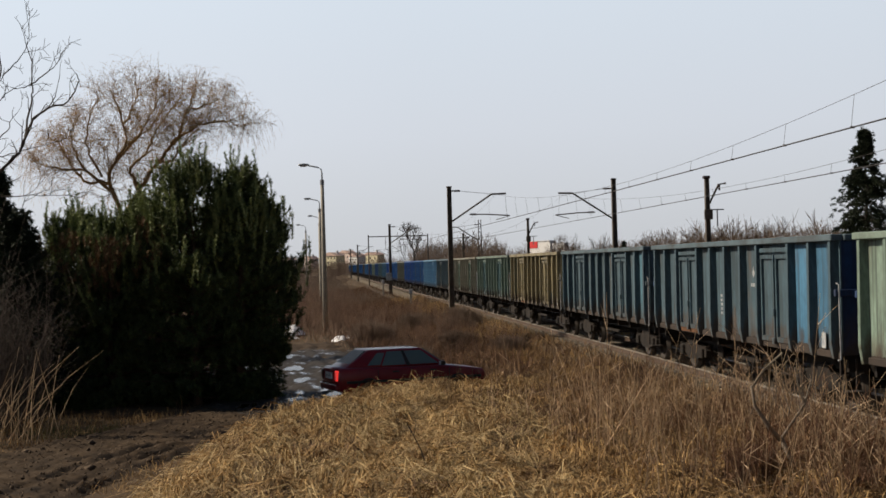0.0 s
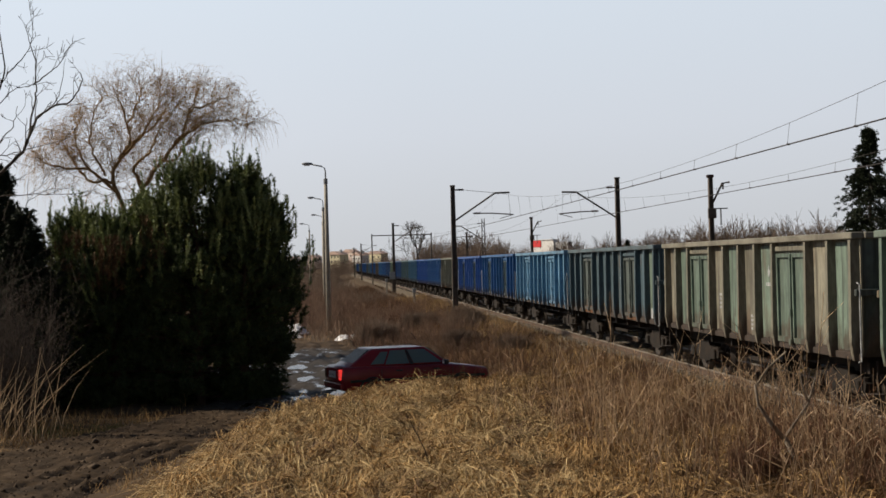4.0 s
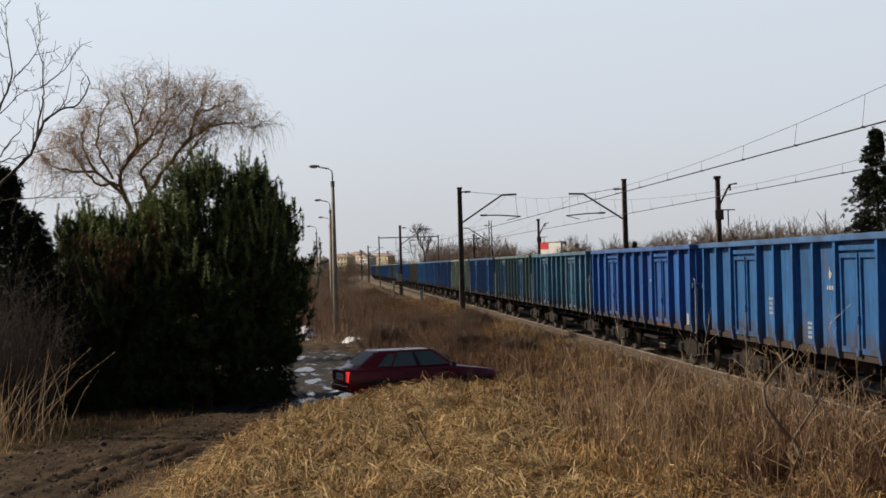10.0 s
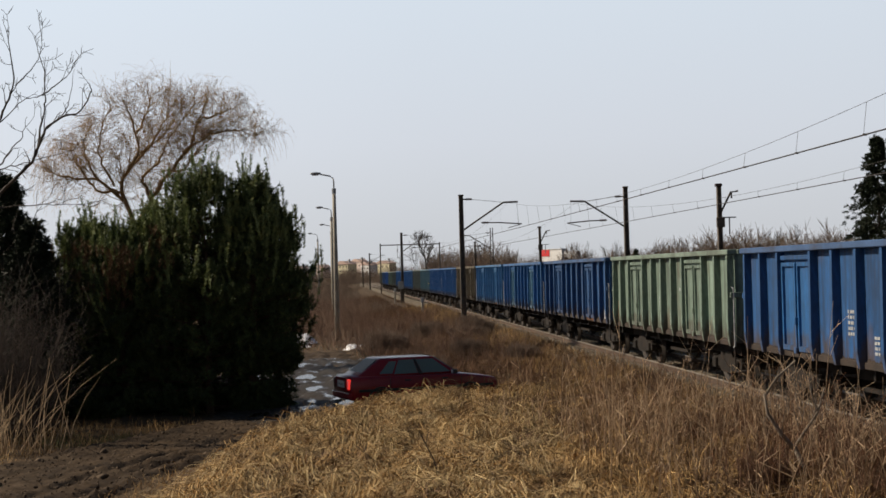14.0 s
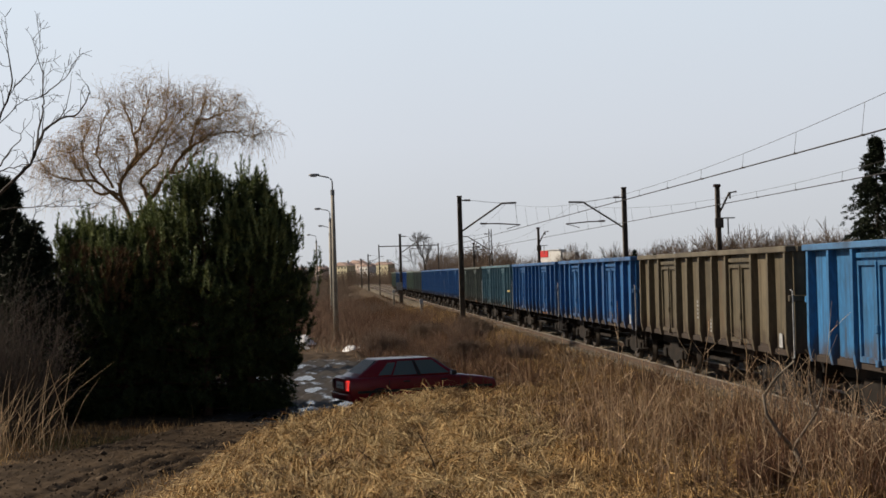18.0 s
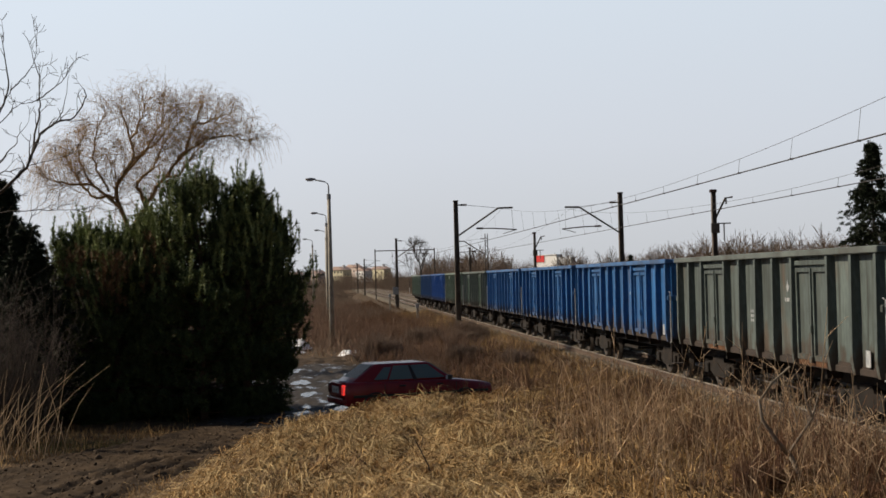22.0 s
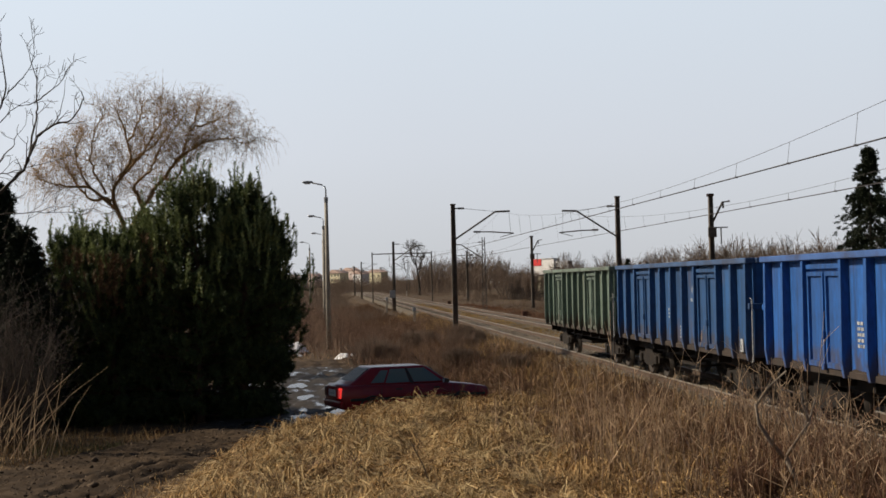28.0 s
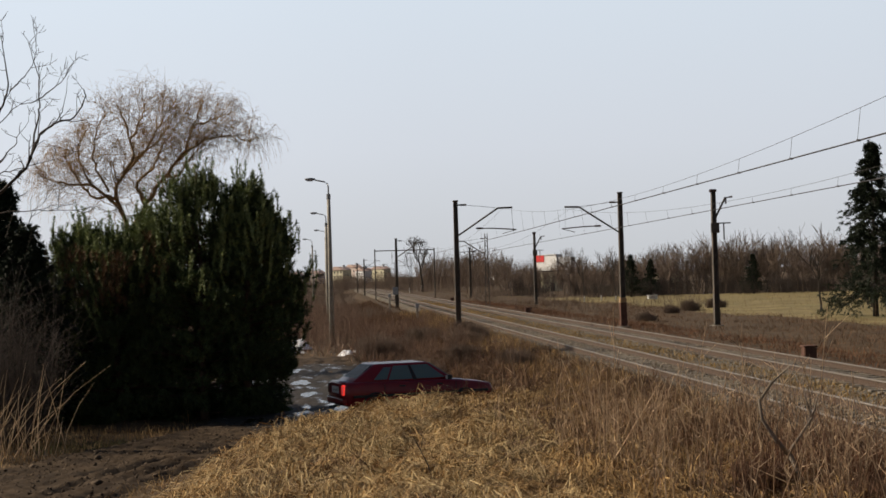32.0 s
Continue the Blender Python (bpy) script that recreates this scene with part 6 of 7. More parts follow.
def brushwood(spots, seed, per=130):
    """Bare shrubs as fans of forked sticks: spots of x, y, height, width."""
    rng = np.random.default_rng(seed)
    P0, P1, W0, W1 = [], [], [], []
    for x, y, h, w in spots:
        base = float(land(x, y))
        n = per
        root = np.c_[x + rng.normal(0, w * 0.25, n), y + rng.normal(0, w * 0.25, n), np.full(n, base - 0.1)]
        lean = np.c_[rng.normal(0, 0.30, (n, 2)), np.ones(n)]
        lean /= np.linalg.norm(lean, axis=1, keepdims=True)
        hh = h * rng.uniform(0.35, 0.7, n)
        knee = root + lean * hh[:, None]
        P0.append(root), P1.append(knee), W0.append(np.full(n, 0.008 + 0.0028 * h)), W1.append(np.full(n, 0.005 + 0.0014 * h))
        for _ in range(3):
            l2 = lean * 0.7 + rng.normal(0, 0.33, (n, 3)) + np.array([0, 0, 0.45])
            l2 /= np.linalg.norm(l2, axis=1, keepdims=True)
            k2 = knee - lean * (hh * rng.uniform(0, 0.4, n))[:, None]
            e = k2 + l2 * (h * rng.uniform(0.15, 0.45, n))[:, None]
            P0.append(k2), P1.append(e), W0.append(np.full(n, 0.005 + 0.0014 * h)), W1.append(np.full(n, 0.004 + 0.0007 * h))
    return twigs(np.concatenate(P0), np.concatenate(P1), np.concatenate(W0), np.concatenate(W1))


def crowned(spots, seed, per=220):
    """Bare broadleaved trees: a trunk, limbs, and a round crown of fine outward twigs."""
    rng = np.random.default_rng(seed)
    P0, P1, W0, W1 = [], [], [], []
    for x, y, h, w in spots:
        root = np.array([x, y, float(land(x, y)) - 0.1])
        stems = int(rng.integers(1, 4))
        feet = root + np.c_[rng.normal(0, 0.12 * w, (stems, 2)), np.zeros(stems)]
        mid = np.array([x, y, root[2] + h * 0.60])
        half = np.array([w * 0.5, w * 0.5, h * 0.40])
        P0.append(feet), P1.append(mid + rng.normal(0, 0.12, (stems, 3)) * half), W0.append(np.full(stems, 0.010 * h)), W1.append(np.full(stems, 0.004 * h))
        m = 26
        way = rng.normal(0, 1, (m, 3)) * np.array([1, 1, 0.7]) + np.array([0, 0, 0.7])
        way /= np.linalg.norm(way, axis=1, keepdims=True)
        fork = feet[rng.integers(0, stems, m)] * np.array([1, 1, 0]) + np.c_[np.zeros((m, 2)), root[2] + h * rng.uniform(0.12, 0.5, m)]
        ends = mid + way * half * rng.uniform(0.55, 0.9, (m, 1))
        P0.append(fork), P1.append(ends), W0.append(np.full(m, 0.004 * h)), W1.append(np.full(m, 0.0018 * h))
        pick = rng.integers(0, m, per)
        at = fork[pick] + (ends - fork)[pick] * rng.uniform(0.25, 1.0, (per, 1))
        out = at - mid
        out /= np.linalg.norm(out, axis=1, keepdims=True) + 1e-6
        out = out * 0.5 + rng.normal(0, 0.5, (per, 3)) + np.array([0, 0, 0.45])
        tip = at + out * (h * rng.uniform(0.04, 0.13, per))[:, None]
        P0.append(at), P1.append(tip), W0.append(np.full(per, 0.0036 * h)), W1.append(np.full(per, 0.0018 * h))
    return twigs(np.concatenate(P0), np.concatenate(P1), np.concatenate(W0), np.concatenate(W1))


R = np.random.default_rng(77)
spots = []
low_spots = []
for k in range(175):
    u = (k + R.uniform(0, 1)) / 175
    x = 31 + u * 95
    y = 200 + R.uniform(0, 32) - 8 * u + (25 if x < 36 else 0)
    h = R.uniform(4.8, 6.6) + 2.3 * float(step(46, 54, x)) + (1.6 if k % 9 == 0 else 0)
    spots.append((x, y, h, h * R.uniform(0.6, 0.85)))
    if k % 2 == 0:
        low_spots.append((x + R.uniform(-1, 1), y - R.uniform(4, 10), R.uniform(2.2, 3.6), 4.0))
solid("brown_wood", fast_mesh("brown_wood", *crowned(spots, 1, 380), wood_twig), None, "bare brown winter wood behind the field", "woodland", kind="stuff")
solid("wood_edge", fast_mesh("wood_edge", *brushwood(low_spots, 6, 110), dark_twig), None, "dark thorny undergrowth along the edge of the wood", "undergrowth", kind="stuff")
spots = []
for k in range(120):
    y = R.uniform(205, 520)
    x = 21 + R.uniform(0, 1) ** 1.4 * 48 + 0.022 * y
    h = R.uniform(6.0, 9.0) + 0.006 * y if x / y < 0.125 else R.uniform(3.6, 5.2) + 0.003 * y
    spots.append((x, y, h, h * 0.75))
for k in range(60):
    y = R.uniform(170, 420)
    h = R.uniform(3, 6) + 0.008 * y
    spots.append((-5 - R.uniform(0, 1) * 30 - 0.03 * y, y, h, h * 0.7))
for k, (x, y, h) in enumerate(((6.7, 71, 1.25), (6.0, 66, 1.0), (5.2, 58, 0.95), (3.2, 52, 0.9), (6.4, 50, 0.8), (4.6, 75, 1.3), (2.0, 66, 1.5), (20.5, 92, 0.8), (30, 118, 1.1), (33, 121, 1.2), (27, 112, 0.9), (-10.2, 52, 4.6), (-8.6, 53, 3.8), (-11.5, 50, 4.8))):
    solid("bare_shrub", fast_mesh("bare_shrub", *brushwood([(x, y, h, h * 0.9), (x + 0.5 * h, y + 0.3, h * 0.8, h * 0.8)], 300 + k, 420 if h < 1.6 else 300), wood_twig), None, "dense dark bare shrub by the railway", "shrub", group="shrubs by the line")
solid("lineside_wood", fast_mesh("lineside_wood", *crowned(spots, 2, 170), wood_twig), None, "bare brown scrub along the far line", "woodland", kind="stuff")
spots = []
for k in range(110):
    y = R.uniform(120, 420)
    spots.append((R.choice([R.uniform(-9, 3.5), R.uniform(-9, 5.5), R.uniform(18.5, 32)]), y, R.uniform(0.8, 1.9), 7))
for k in range(60):
    spots.append((R.uniform(-30, 60), R.uniform(430, 640), R.uniform(4, 7.5), 12))
solid("far_scrub", fast_mesh("far_scrub", *brushwood(spots, 4, 85), wood_twig), None, "low brown scrub on both sides of the far line", "scrub", kind="stuff")
spots = []
for k in range(170):
    x = R.uniform(-260, 480)
    spots.append((x, R.uniform(520, 760), R.uniform(4, 8) if -30 < x < 90 else R.uniform(7, 14), 16))
solid("distant_wood", fast_mesh("distant_wood", *crowned(spots, 3, 75), wood_twig), None, "grey-brown woods on the horizon", "woodland", kind="stuff")

# ---- buildings far off ----
# house walls are lightened: the distance haze is in their colour
plaster = {k: surface(k + "_plaster", tuple(c * 0.85 for c in v), v, 0.9, 0.4, 6, 0.1) for k, v in {"cream": (0.72, 0.66, 0.46), "white": (0.82, 0.82, 0.81), "grey": (0.55, 0.57, 0.60), "pinkish": (0.70, 0.58, 0.52)}.items()}
# red tiles paled and flattened in colour to stand for distance haze
hazed_roof_red = surface("hazed_red_tile_roof", (0.46, 0.33, 0.28), (0.60, 0.45, 0.39), 0.85, 0.6, 8, 0.2)
roof_dark = surface("dark_felt_roof", (0.05, 0.05, 0.05), (0.11, 0.105, 0.10), 0.9, 0.6, 8, 0.2)
sign_red = surface("red_sign_panel", (0.62, 0.03, 0.03), (0.75, 0.05, 0.05), 0.5)
window_dark = surface("dark_window", (0.02, 0.025, 0.03), (0.06, 0.07, 0.08), 0.15)


def house(x, y, w, d, h, wall, roof, pitch, label, windows=(3, 2), turn=0):
    base = float(land(x, y)) - 0.3
    t = thing("house", pose(x, y, base, 0, 0, turn), label, "house", "houses of the far town")
    w, d, h, pitch = w * 0.62, d * 0.5, h * 0.45, pitch * 0.5
    part("wall", Shape().box(-w / 2, w / 2, -d / 2, d / 2, 0, h), plaster[wall], t)
    if pitch:
        part("roof", Shape().prism([(-w / 2 - 0.4, h + 0.001), (w / 2 + 0.4, h + 0.001), (w * 0.12, h + pitch), (-w * 0.12, h + pitch)], "y", -d / 2 - 0.4, d / 2 + 0.4), roof, t)
        part("chimney", Shape().box(w * 0.2, w * 0.2 + 0.8, -0.5, 0.5, h + pitch * 0.3, h + pitch + 0.8), plaster["grey"], t)
    else:
        part("roof", Shape().box(-w / 2 - 0.3, w / 2 + 0.3, -d / 2 - 0.3, d / 2 + 0.3, h + 0.001, h + 0.4, 0.05), roof, t)
    nx, nz = windows
    for i in range(nx):
        for k in range(nz):
            cx, cz = -w / 2 + w * (i + 0.5) / nx, h * (k + 0.5) / nz
            part("window", Shape().box(cx - 0.45, cx + 0.45, -d / 2 - 0.04, -d / 2 + 0.02, cz - 0.5, cz + 0.5), window_dark, t)
    return t


house(6, 720, 15, 12, 15, "cream", hazed_roof_red, 3.5, "cream house with a red roof in the far town", (4, 3), -48)
for k, (x, y, w, h, wall, roof) in enumerate(((-16, 700, 12, 11, "white", hazed_roof_red), (-6, 760, 11, 13, "pinkish", hazed_roof_red), (17, 700, 12, 13, "white", hazed_roof_red), (-12, 640, 10, 8, "grey", roof_dark), (28, 780, 20, 16, "cream", hazed_roof_red), (-24, 760, 14, 13, "white", hazed_roof_red), (76, 640, 11, 9, "white", roof_dark), (14, 800, 16, 19, "pinkish", hazed_roof_red), (84, 690, 12, 10, "white", roof_dark))):
    house(x, y, w, 10, h, wall, roof, 3.2, "%s house with a %s roof in the far town" % ({"cream": "cream", "white": "white", "pinkish": "pink-grey", "grey": "grey"}[wall], "red" if roof is hazed_roof_red else "dark"), turn=-45 - (k * 7) % 20)
hall = thing("retail_hall", pose(97.2, 600, -0.4, 0, 0, -55), "white and grey retail hall with a red sign panel", "commercial building")
part("wall", Shape().box(-7.5, 5, -6, -3, 0, 11.6), plaster["white"], hall)
part("annex", Shape().box(5.01, 13, -5.5, -3, 0, 10.6), plaster["grey"], hall)
part("sign_panel", Shape().box(-7.6, -2.5, -6.2, -6.01, 8.8, 11.5), sign_red, hall, "red sign panel")
part("roof", Shape().box(-7.8, 5.0, -6.3, -2.8, 11.61, 11.85), plaster["white"], hall)
for x, y, w, h, r in ((47.0, 300, 4.0, 4.2, roof_dark), (62.5, 262, 4.2, 3.4, roof_dark)):
    sh = thing("garden_shed", pose(x, y, float(land(x, y)) - 0.1), "pale garden shed with a dark flat roof", "shed", "sheds of the allotments")
    part("wall", Shape().box(-w / 2, w / 2, -1.6, 1.6, 0, h), plaster["cream"], sh)
    part("roof", Shape().box(-w / 2 - 0.4, w / 2 + 0.4, -2.0, 2.0, h + 0.001, h + 0.25, 0.03), r, sh)
    part("door", Shape().box(-0.4, 0.4, -1.64, -1.58, 0.05, 1.9), window_dark, sh)
tank = thing("white_container", pose(39.3, 172, float(land(39.3, 172))), "small white container standing in the field", "container")
part("body", Shape().box(-0.55, 0.55, -0.4, 0.4, 0, 0.55, 0.04), plaster["white"], tank)
part("lid", Shape().box(-0.6, 0.6, -0.45, 0.45, 0.551, 0.62, 0.02), plaster["grey"], tank)

# ---- dead grass, weeds and reeds ----
straw = surface("dry_straw", (0.155, 0.088, 0.035), (0.55, 0.365, 0.16), 0.8, 0.9, 6, 0, per="island", spread=0.5, thin=1, stain=(0.085, 0.050, 0.026), stain_scale=0.75, stain_amount=0.75)
weed = surface("brown_weed", (0.070, 0.040, 0.024), (0.225, 0.14, 0.085), 0.9, 0.4, 6, 0, per="island", spread=0.45, thin=1)
russet = surface("russet_weed", (0.095, 0.045, 0.025), (0.22, 0.115, 0.065), 0.9, 0.4, 6, 0, per="island", spread=0.4, thin=1)
field_grass = surface("pale_field_grass", (0.21, 0.165, 0.075), (0.44, 0.36, 0.185), 0.9, 0.1, 3, 0, per="island", spread=0.35, thin=1)
pale_stalk = surface("pale_weed_stalk", (0.30, 0.20, 0.12), (0.68, 0.51, 0.34), 0.85, 1, 8, 0, per="island", spread=0.35, thin=1)
pale_straw = surface("pale_straw", (0.27, 0.185, 0.085), (0.70, 0.535, 0.28), 0.75, 0.9, 6, 0, per="island", spread=0.45, thin=1, stain=(0.16, 0.10, 0.05), stain_scale=0.9, stain_amount=0.7)
verge_brush = surface("dry_verge_brush", (0.115, 0.070, 0.050), (0.32, 0.215, 0.155), 0.9, 0.3, 5, 0, per="island", spread=0.45, thin=1)
ochre_grass = surface("ochre_moss_grass", (0.17, 0.105, 0.035), (0.40, 0.26, 0.095), 0.9, 0.6, 6, 0, per="island", spread=0.4, thin=1)
reed = surface("bleached_reed", (0.30, 0.215, 0.13), (0.62, 0.47, 0.30), 0.8, 1, 8, 0, per="island", spread=0.3, thin=1)


def top_of_ground(x, y):
    """The land, or the ballast where that lies over it."""
    x = np.asarray(x, float)
    bed = np.interp(x, [q for q, _ in ring], [z for _, z in ring])
    z = land(x, y)
    return np.where((x > ring[0][0]) & (x < ring[-1][0]), np.maximum(z, bed), z)


def meadow(name, n, area, keep, height, width, lean, material, label, seed, flat=0.0, bend=0.5):
    """Scattered blades over a patch; keep(x, y) gives the share that stays."""
    rng = np.random.default_rng(seed)
    x0, x1, y0, y1 = area
    x, y = rng.uniform(x0, x1, n), rng.uniform(y0, y1, n)
    ok = rng.random(n) < keep(x, y)
    x, y = x[ok], y[ok]
    n = len(x)
    base = np.c_[x, y, top_of_ground(x, y) - 0.02]
    h = height * rng.lognormal(0, 0.35, n)
    a = rng.uniform(0, math.tau, n) + 0.8 * waves(x * 0.7, y * 0.7)
    tilt = np.clip(np.abs(rng.normal(0, lean, n)) + flat, 0, 1.5)
    tip = base + np.c_[np.cos(a) * np.sin(tilt) * h, np.sin(a) * np.sin(tilt) * h, np.cos(tilt) * h]
    v, f = blades(base, tip, width, bend, rng)
    return solid(name, fast_mesh(name, v, f, material), None, label, "grass", kind="stuff")


def off_lane(x, y):
    return step(1.9, 2.9, road_distance(x, y))


def clumps(x, y, s, q=0.0):
    return np.clip(0.55 + 0.5 * waves(x * s + 3, y * s - 1) + q, 0.05, 1)


def on_mound(x, y):
    return step(0.25, 0.8, mound(x, y)) * np.where(x < 7.0, 1, 0)


meadow("matted_straw", 60000, (-4.5, 7.5, 16.5, 39), lambda x, y: on_mound(x, y) * clumps(x, y, 0.9, 0.25), 0.3, 0.0055, 0.12, straw, "matted heap of flattened yellow straw", 1, flat=1.38, bend=1.2)
meadow("standing_straw", 3500, (-4.5, 7.5, 16.5, 39), lambda x, y: on_mound(x, y) * clumps(x, y, 1.3, -0.2), 0.2, 0.0045, 0.8, straw, "tufts of dry standing grass", 2)
meadow("low_brown_weeds", 9000, (-3.5, 8.0, 16.5, 40), lambda x, y: on_mound(x, y) * clumps(x, y, 1.7, -0.15), 0.2, 0.005, 0.9, weed, "low brown dead weeds in the straw", 3)
meadow("embankment_weeds", 120000, (0.5, 7.2, 36, 210), lambda x, y: step(0.6, 0.1, on_mound(x, y)) * step(1.5, 4.0, x) * np.where((np.abs(x - 2.3) < 2.8) & (np.abs(y - 41) < 1.9), 0, 1) * clumps(x, y, 0.5, 0.1), 0.34, 0.008, 0.65, weed, "thicket of brown dead weeds on the railway bank", 4)
meadow("bank_russet_weeds", 18000, (0.8, 6.2, 44, 120), lambda x, y: clumps(x, y, 0.4, -0.15) * step(0.8, 2.2, x), 0.4, 0.008, 0.55, russet, "russet dead stalks on the railway bank", 5)
meadow("shoulder_grass", 30000, (6.0, 8.7, 21, 130), lambda x, y: clumps(x, y, 0.6, 0.25) * step(8.75, 8.2, x), 0.26, 0.007, 0.7, straw, "ochre dry grass up to the foot of the ballast", 29)
meadow("shoulder_weeds", 22000, (5.5, 8.7, 21, 120), lambda x, y: clumps(x, y, 0.5, 0.05) * step(8.75, 8.2, x), 0.34, 0.007, 0.6, weed, "brown weeds at the foot of the ballast", 30)
meadow("bank_straw", 6000, (4.2, 7.6, 28, 120), lambda x, y: clumps(x, y, 0.8, -0.1), 0.28, 0.006, 0.5, straw, "yellow dry grass along the ballast edge", 6)
meadow("verge_weeds", 36000, (-16, 3.0, 52, 170), lambda x, y: off_lane(x, y) * clumps(x, y, 0.4, 0.25), 0.6, 0.010, 0.55, verge_brush, "brown weeds beside the lamp posts", 7)
meadow("verge_straw", 9000, (-13, 2, 26, 75), lambda x, y: step(2.0, 2.8, road_distance(x, y)) * step(3.6, 2.6, road_distance(x, y)), 0.22, 0.007, 0.7, straw, "dry grass fringe of the lane", 8)
meadow("lane_side_grass", 14000, (-12, -2, 24, 37), lambda x, y: step(1.6, 2.4, road_distance(x, y)) * np.where(mound(x, y) > 0.2, 0, 1) * np.where(x < -3, 1, 0), 0.16, 0.006, 0.7, straw, "short trampled grass by the lane", 9)
meadow("far_bank_weeds", 26000, (16.6, 19.5, 40, 190), lambda x, y: clumps(x, y, 0.35, 0.2) * np.where(x < 17.5, 0.5, 1), 0.20, 0.009, 0.7, russet, "russet dead growth beyond the far track", 10)
meadow("ditch_weeds", 46000, (19.0, 33, 42, 180), lambda x, y: clumps(x, y, 0.25, -0.1) * step(33.5, 30, x), 0.20, 0.009, 0.7, weed, "brown dead growth in the shallow ditch by the field", 13)
meadow("field_grass", 40000, (30, 130, 78, 197), lambda x, y: clumps(x, y, 0.15, 0.4) * step(30, 33, x + 1.5 * waves(x * 0.1, y * 0.13)), 0.20, 0.016, 0.6, field_grass, "pale winter grass of the open field", 11)
meadow("track_weeds", 34000, (11.25, 12.85, 24, 190), lambda x, y: clumps(x, y, 0.6, 0.3), 0.10, 0.010, 1.2, ochre_grass, "sparse dry weeds between the tracks", 12)


def tufts(name, n, area, keep, per, height, width, material, label, seed):
    """Tussocks: blades that spring from one root and fall over to all sides."""
    rng = np.random.default_rng(seed)
    x0, x1, y0, y1 = area
    x, y = rng.uniform(x0, x1, n), rng.uniform(y0, y1, n)
    ok = rng.random(n) < keep(x, y)
    x, y = x[ok], y[ok]
    n = len(x)
    size = rng.lognormal(0, 0.35, n)
    lean0 = rng.uniform(0, math.tau, n)
    X, Y, S, L0 = (np.repeat(q, per) for q in (x, y, size, lean0))
    m = len(X)
    base = np.c_[X + rng.normal(0, 0.07, m) * S, Y + rng.normal(0, 0.07, m) * S, np.zeros(m)]
    base[:, 2] = top_of_ground(base[:, 0], base[:, 1]) - 0.02
    a = L0 + rng.normal(0, 1.1, m)
    tilt = np.clip(rng.normal(0.95, 0.35, m), 0.05, 1.45)
    h = height * S * rng.uniform(0.5, 1.3, m)
    tip = base + np.c_[np.cos(a) * np.sin(tilt) * h, np.sin(a) * np.sin(tilt) * h, np.cos(tilt) * h * 0.8]
    v, f = blades(base, tip, width, 0.5, rng)
    return solid(name, fast_mesh(name, v, f, material), None, label, "grass", kind="stuff")


tufts("straw_tussocks", 500, (-4.5, 7.2, 16.5, 38.5), lambda x, y: on_mound(x, y) * clumps(x, y, 0.7, 0.2), 60, 0.30, 0.005, straw, "fallen yellow straw tussocks on the rise", 61)
tufts("bank_tussocks", 450, (4.0, 8.3, 24, 90), lambda x, y: clumps(x, y, 0.5), 30, 0.32, 0.008, straw, "straw tussocks on the railway bank", 62)


def stalks(name, n, area, keep, height, width, material, label, seed, forks=4, lean=0.12):
    """Upright dead stems, each with a few side twigs."""
    rng = np.random.default_rng(seed)
    x0, x1, y0, y1 = area
    x, y = rng.uniform(x0, x1, n), rng.uniform(y0, y1, n)
    ok = rng.random(n) < keep(x, y)
    x, y = x[ok], y[ok]
    n = len(x)
    base = np.c_[x, y, top_of_ground(x, y) - 0.03]
    h = height * rng.lognormal(0, 0.28, n)
    way = np.c_[rng.normal(0, lean, (n, 2)), np.ones(n)]
    top = base + way * h[:, None]
    P0, P1 = [base], [top]
    W0, W1 = [np.full(n, width)], [np.full(n, width * 0.45)]
    for _ in range(forks):
        u = rng.uniform(0.35, 0.95, n)
        p = base + way * (h * u)[:, None]
        d = np.c_[rng.normal(0, 0.6, (n, 2)), rng.uniform(0.4, 1.0, n)]
        P0.append(p), P1.append(p + d * (h * rng.uniform(0.08, 0.28, n))[:, None])
        W0.append(np.full(n, width * 0.5)), W1.append(np.full(n, width * 0.3))
    v, f = twigs(np.concatenate(P0), np.concatenate(P1), np.concatenate(W0), np.concatenate(W1))
    return solid(name, fast_mesh(name, v, f, material), None, label, "weeds", kind="stuff")


def right_bank(x, y):
    return step(2.6, 5.6, x - (26 - y) * 0.12) * step(8.6, 7.8, x)


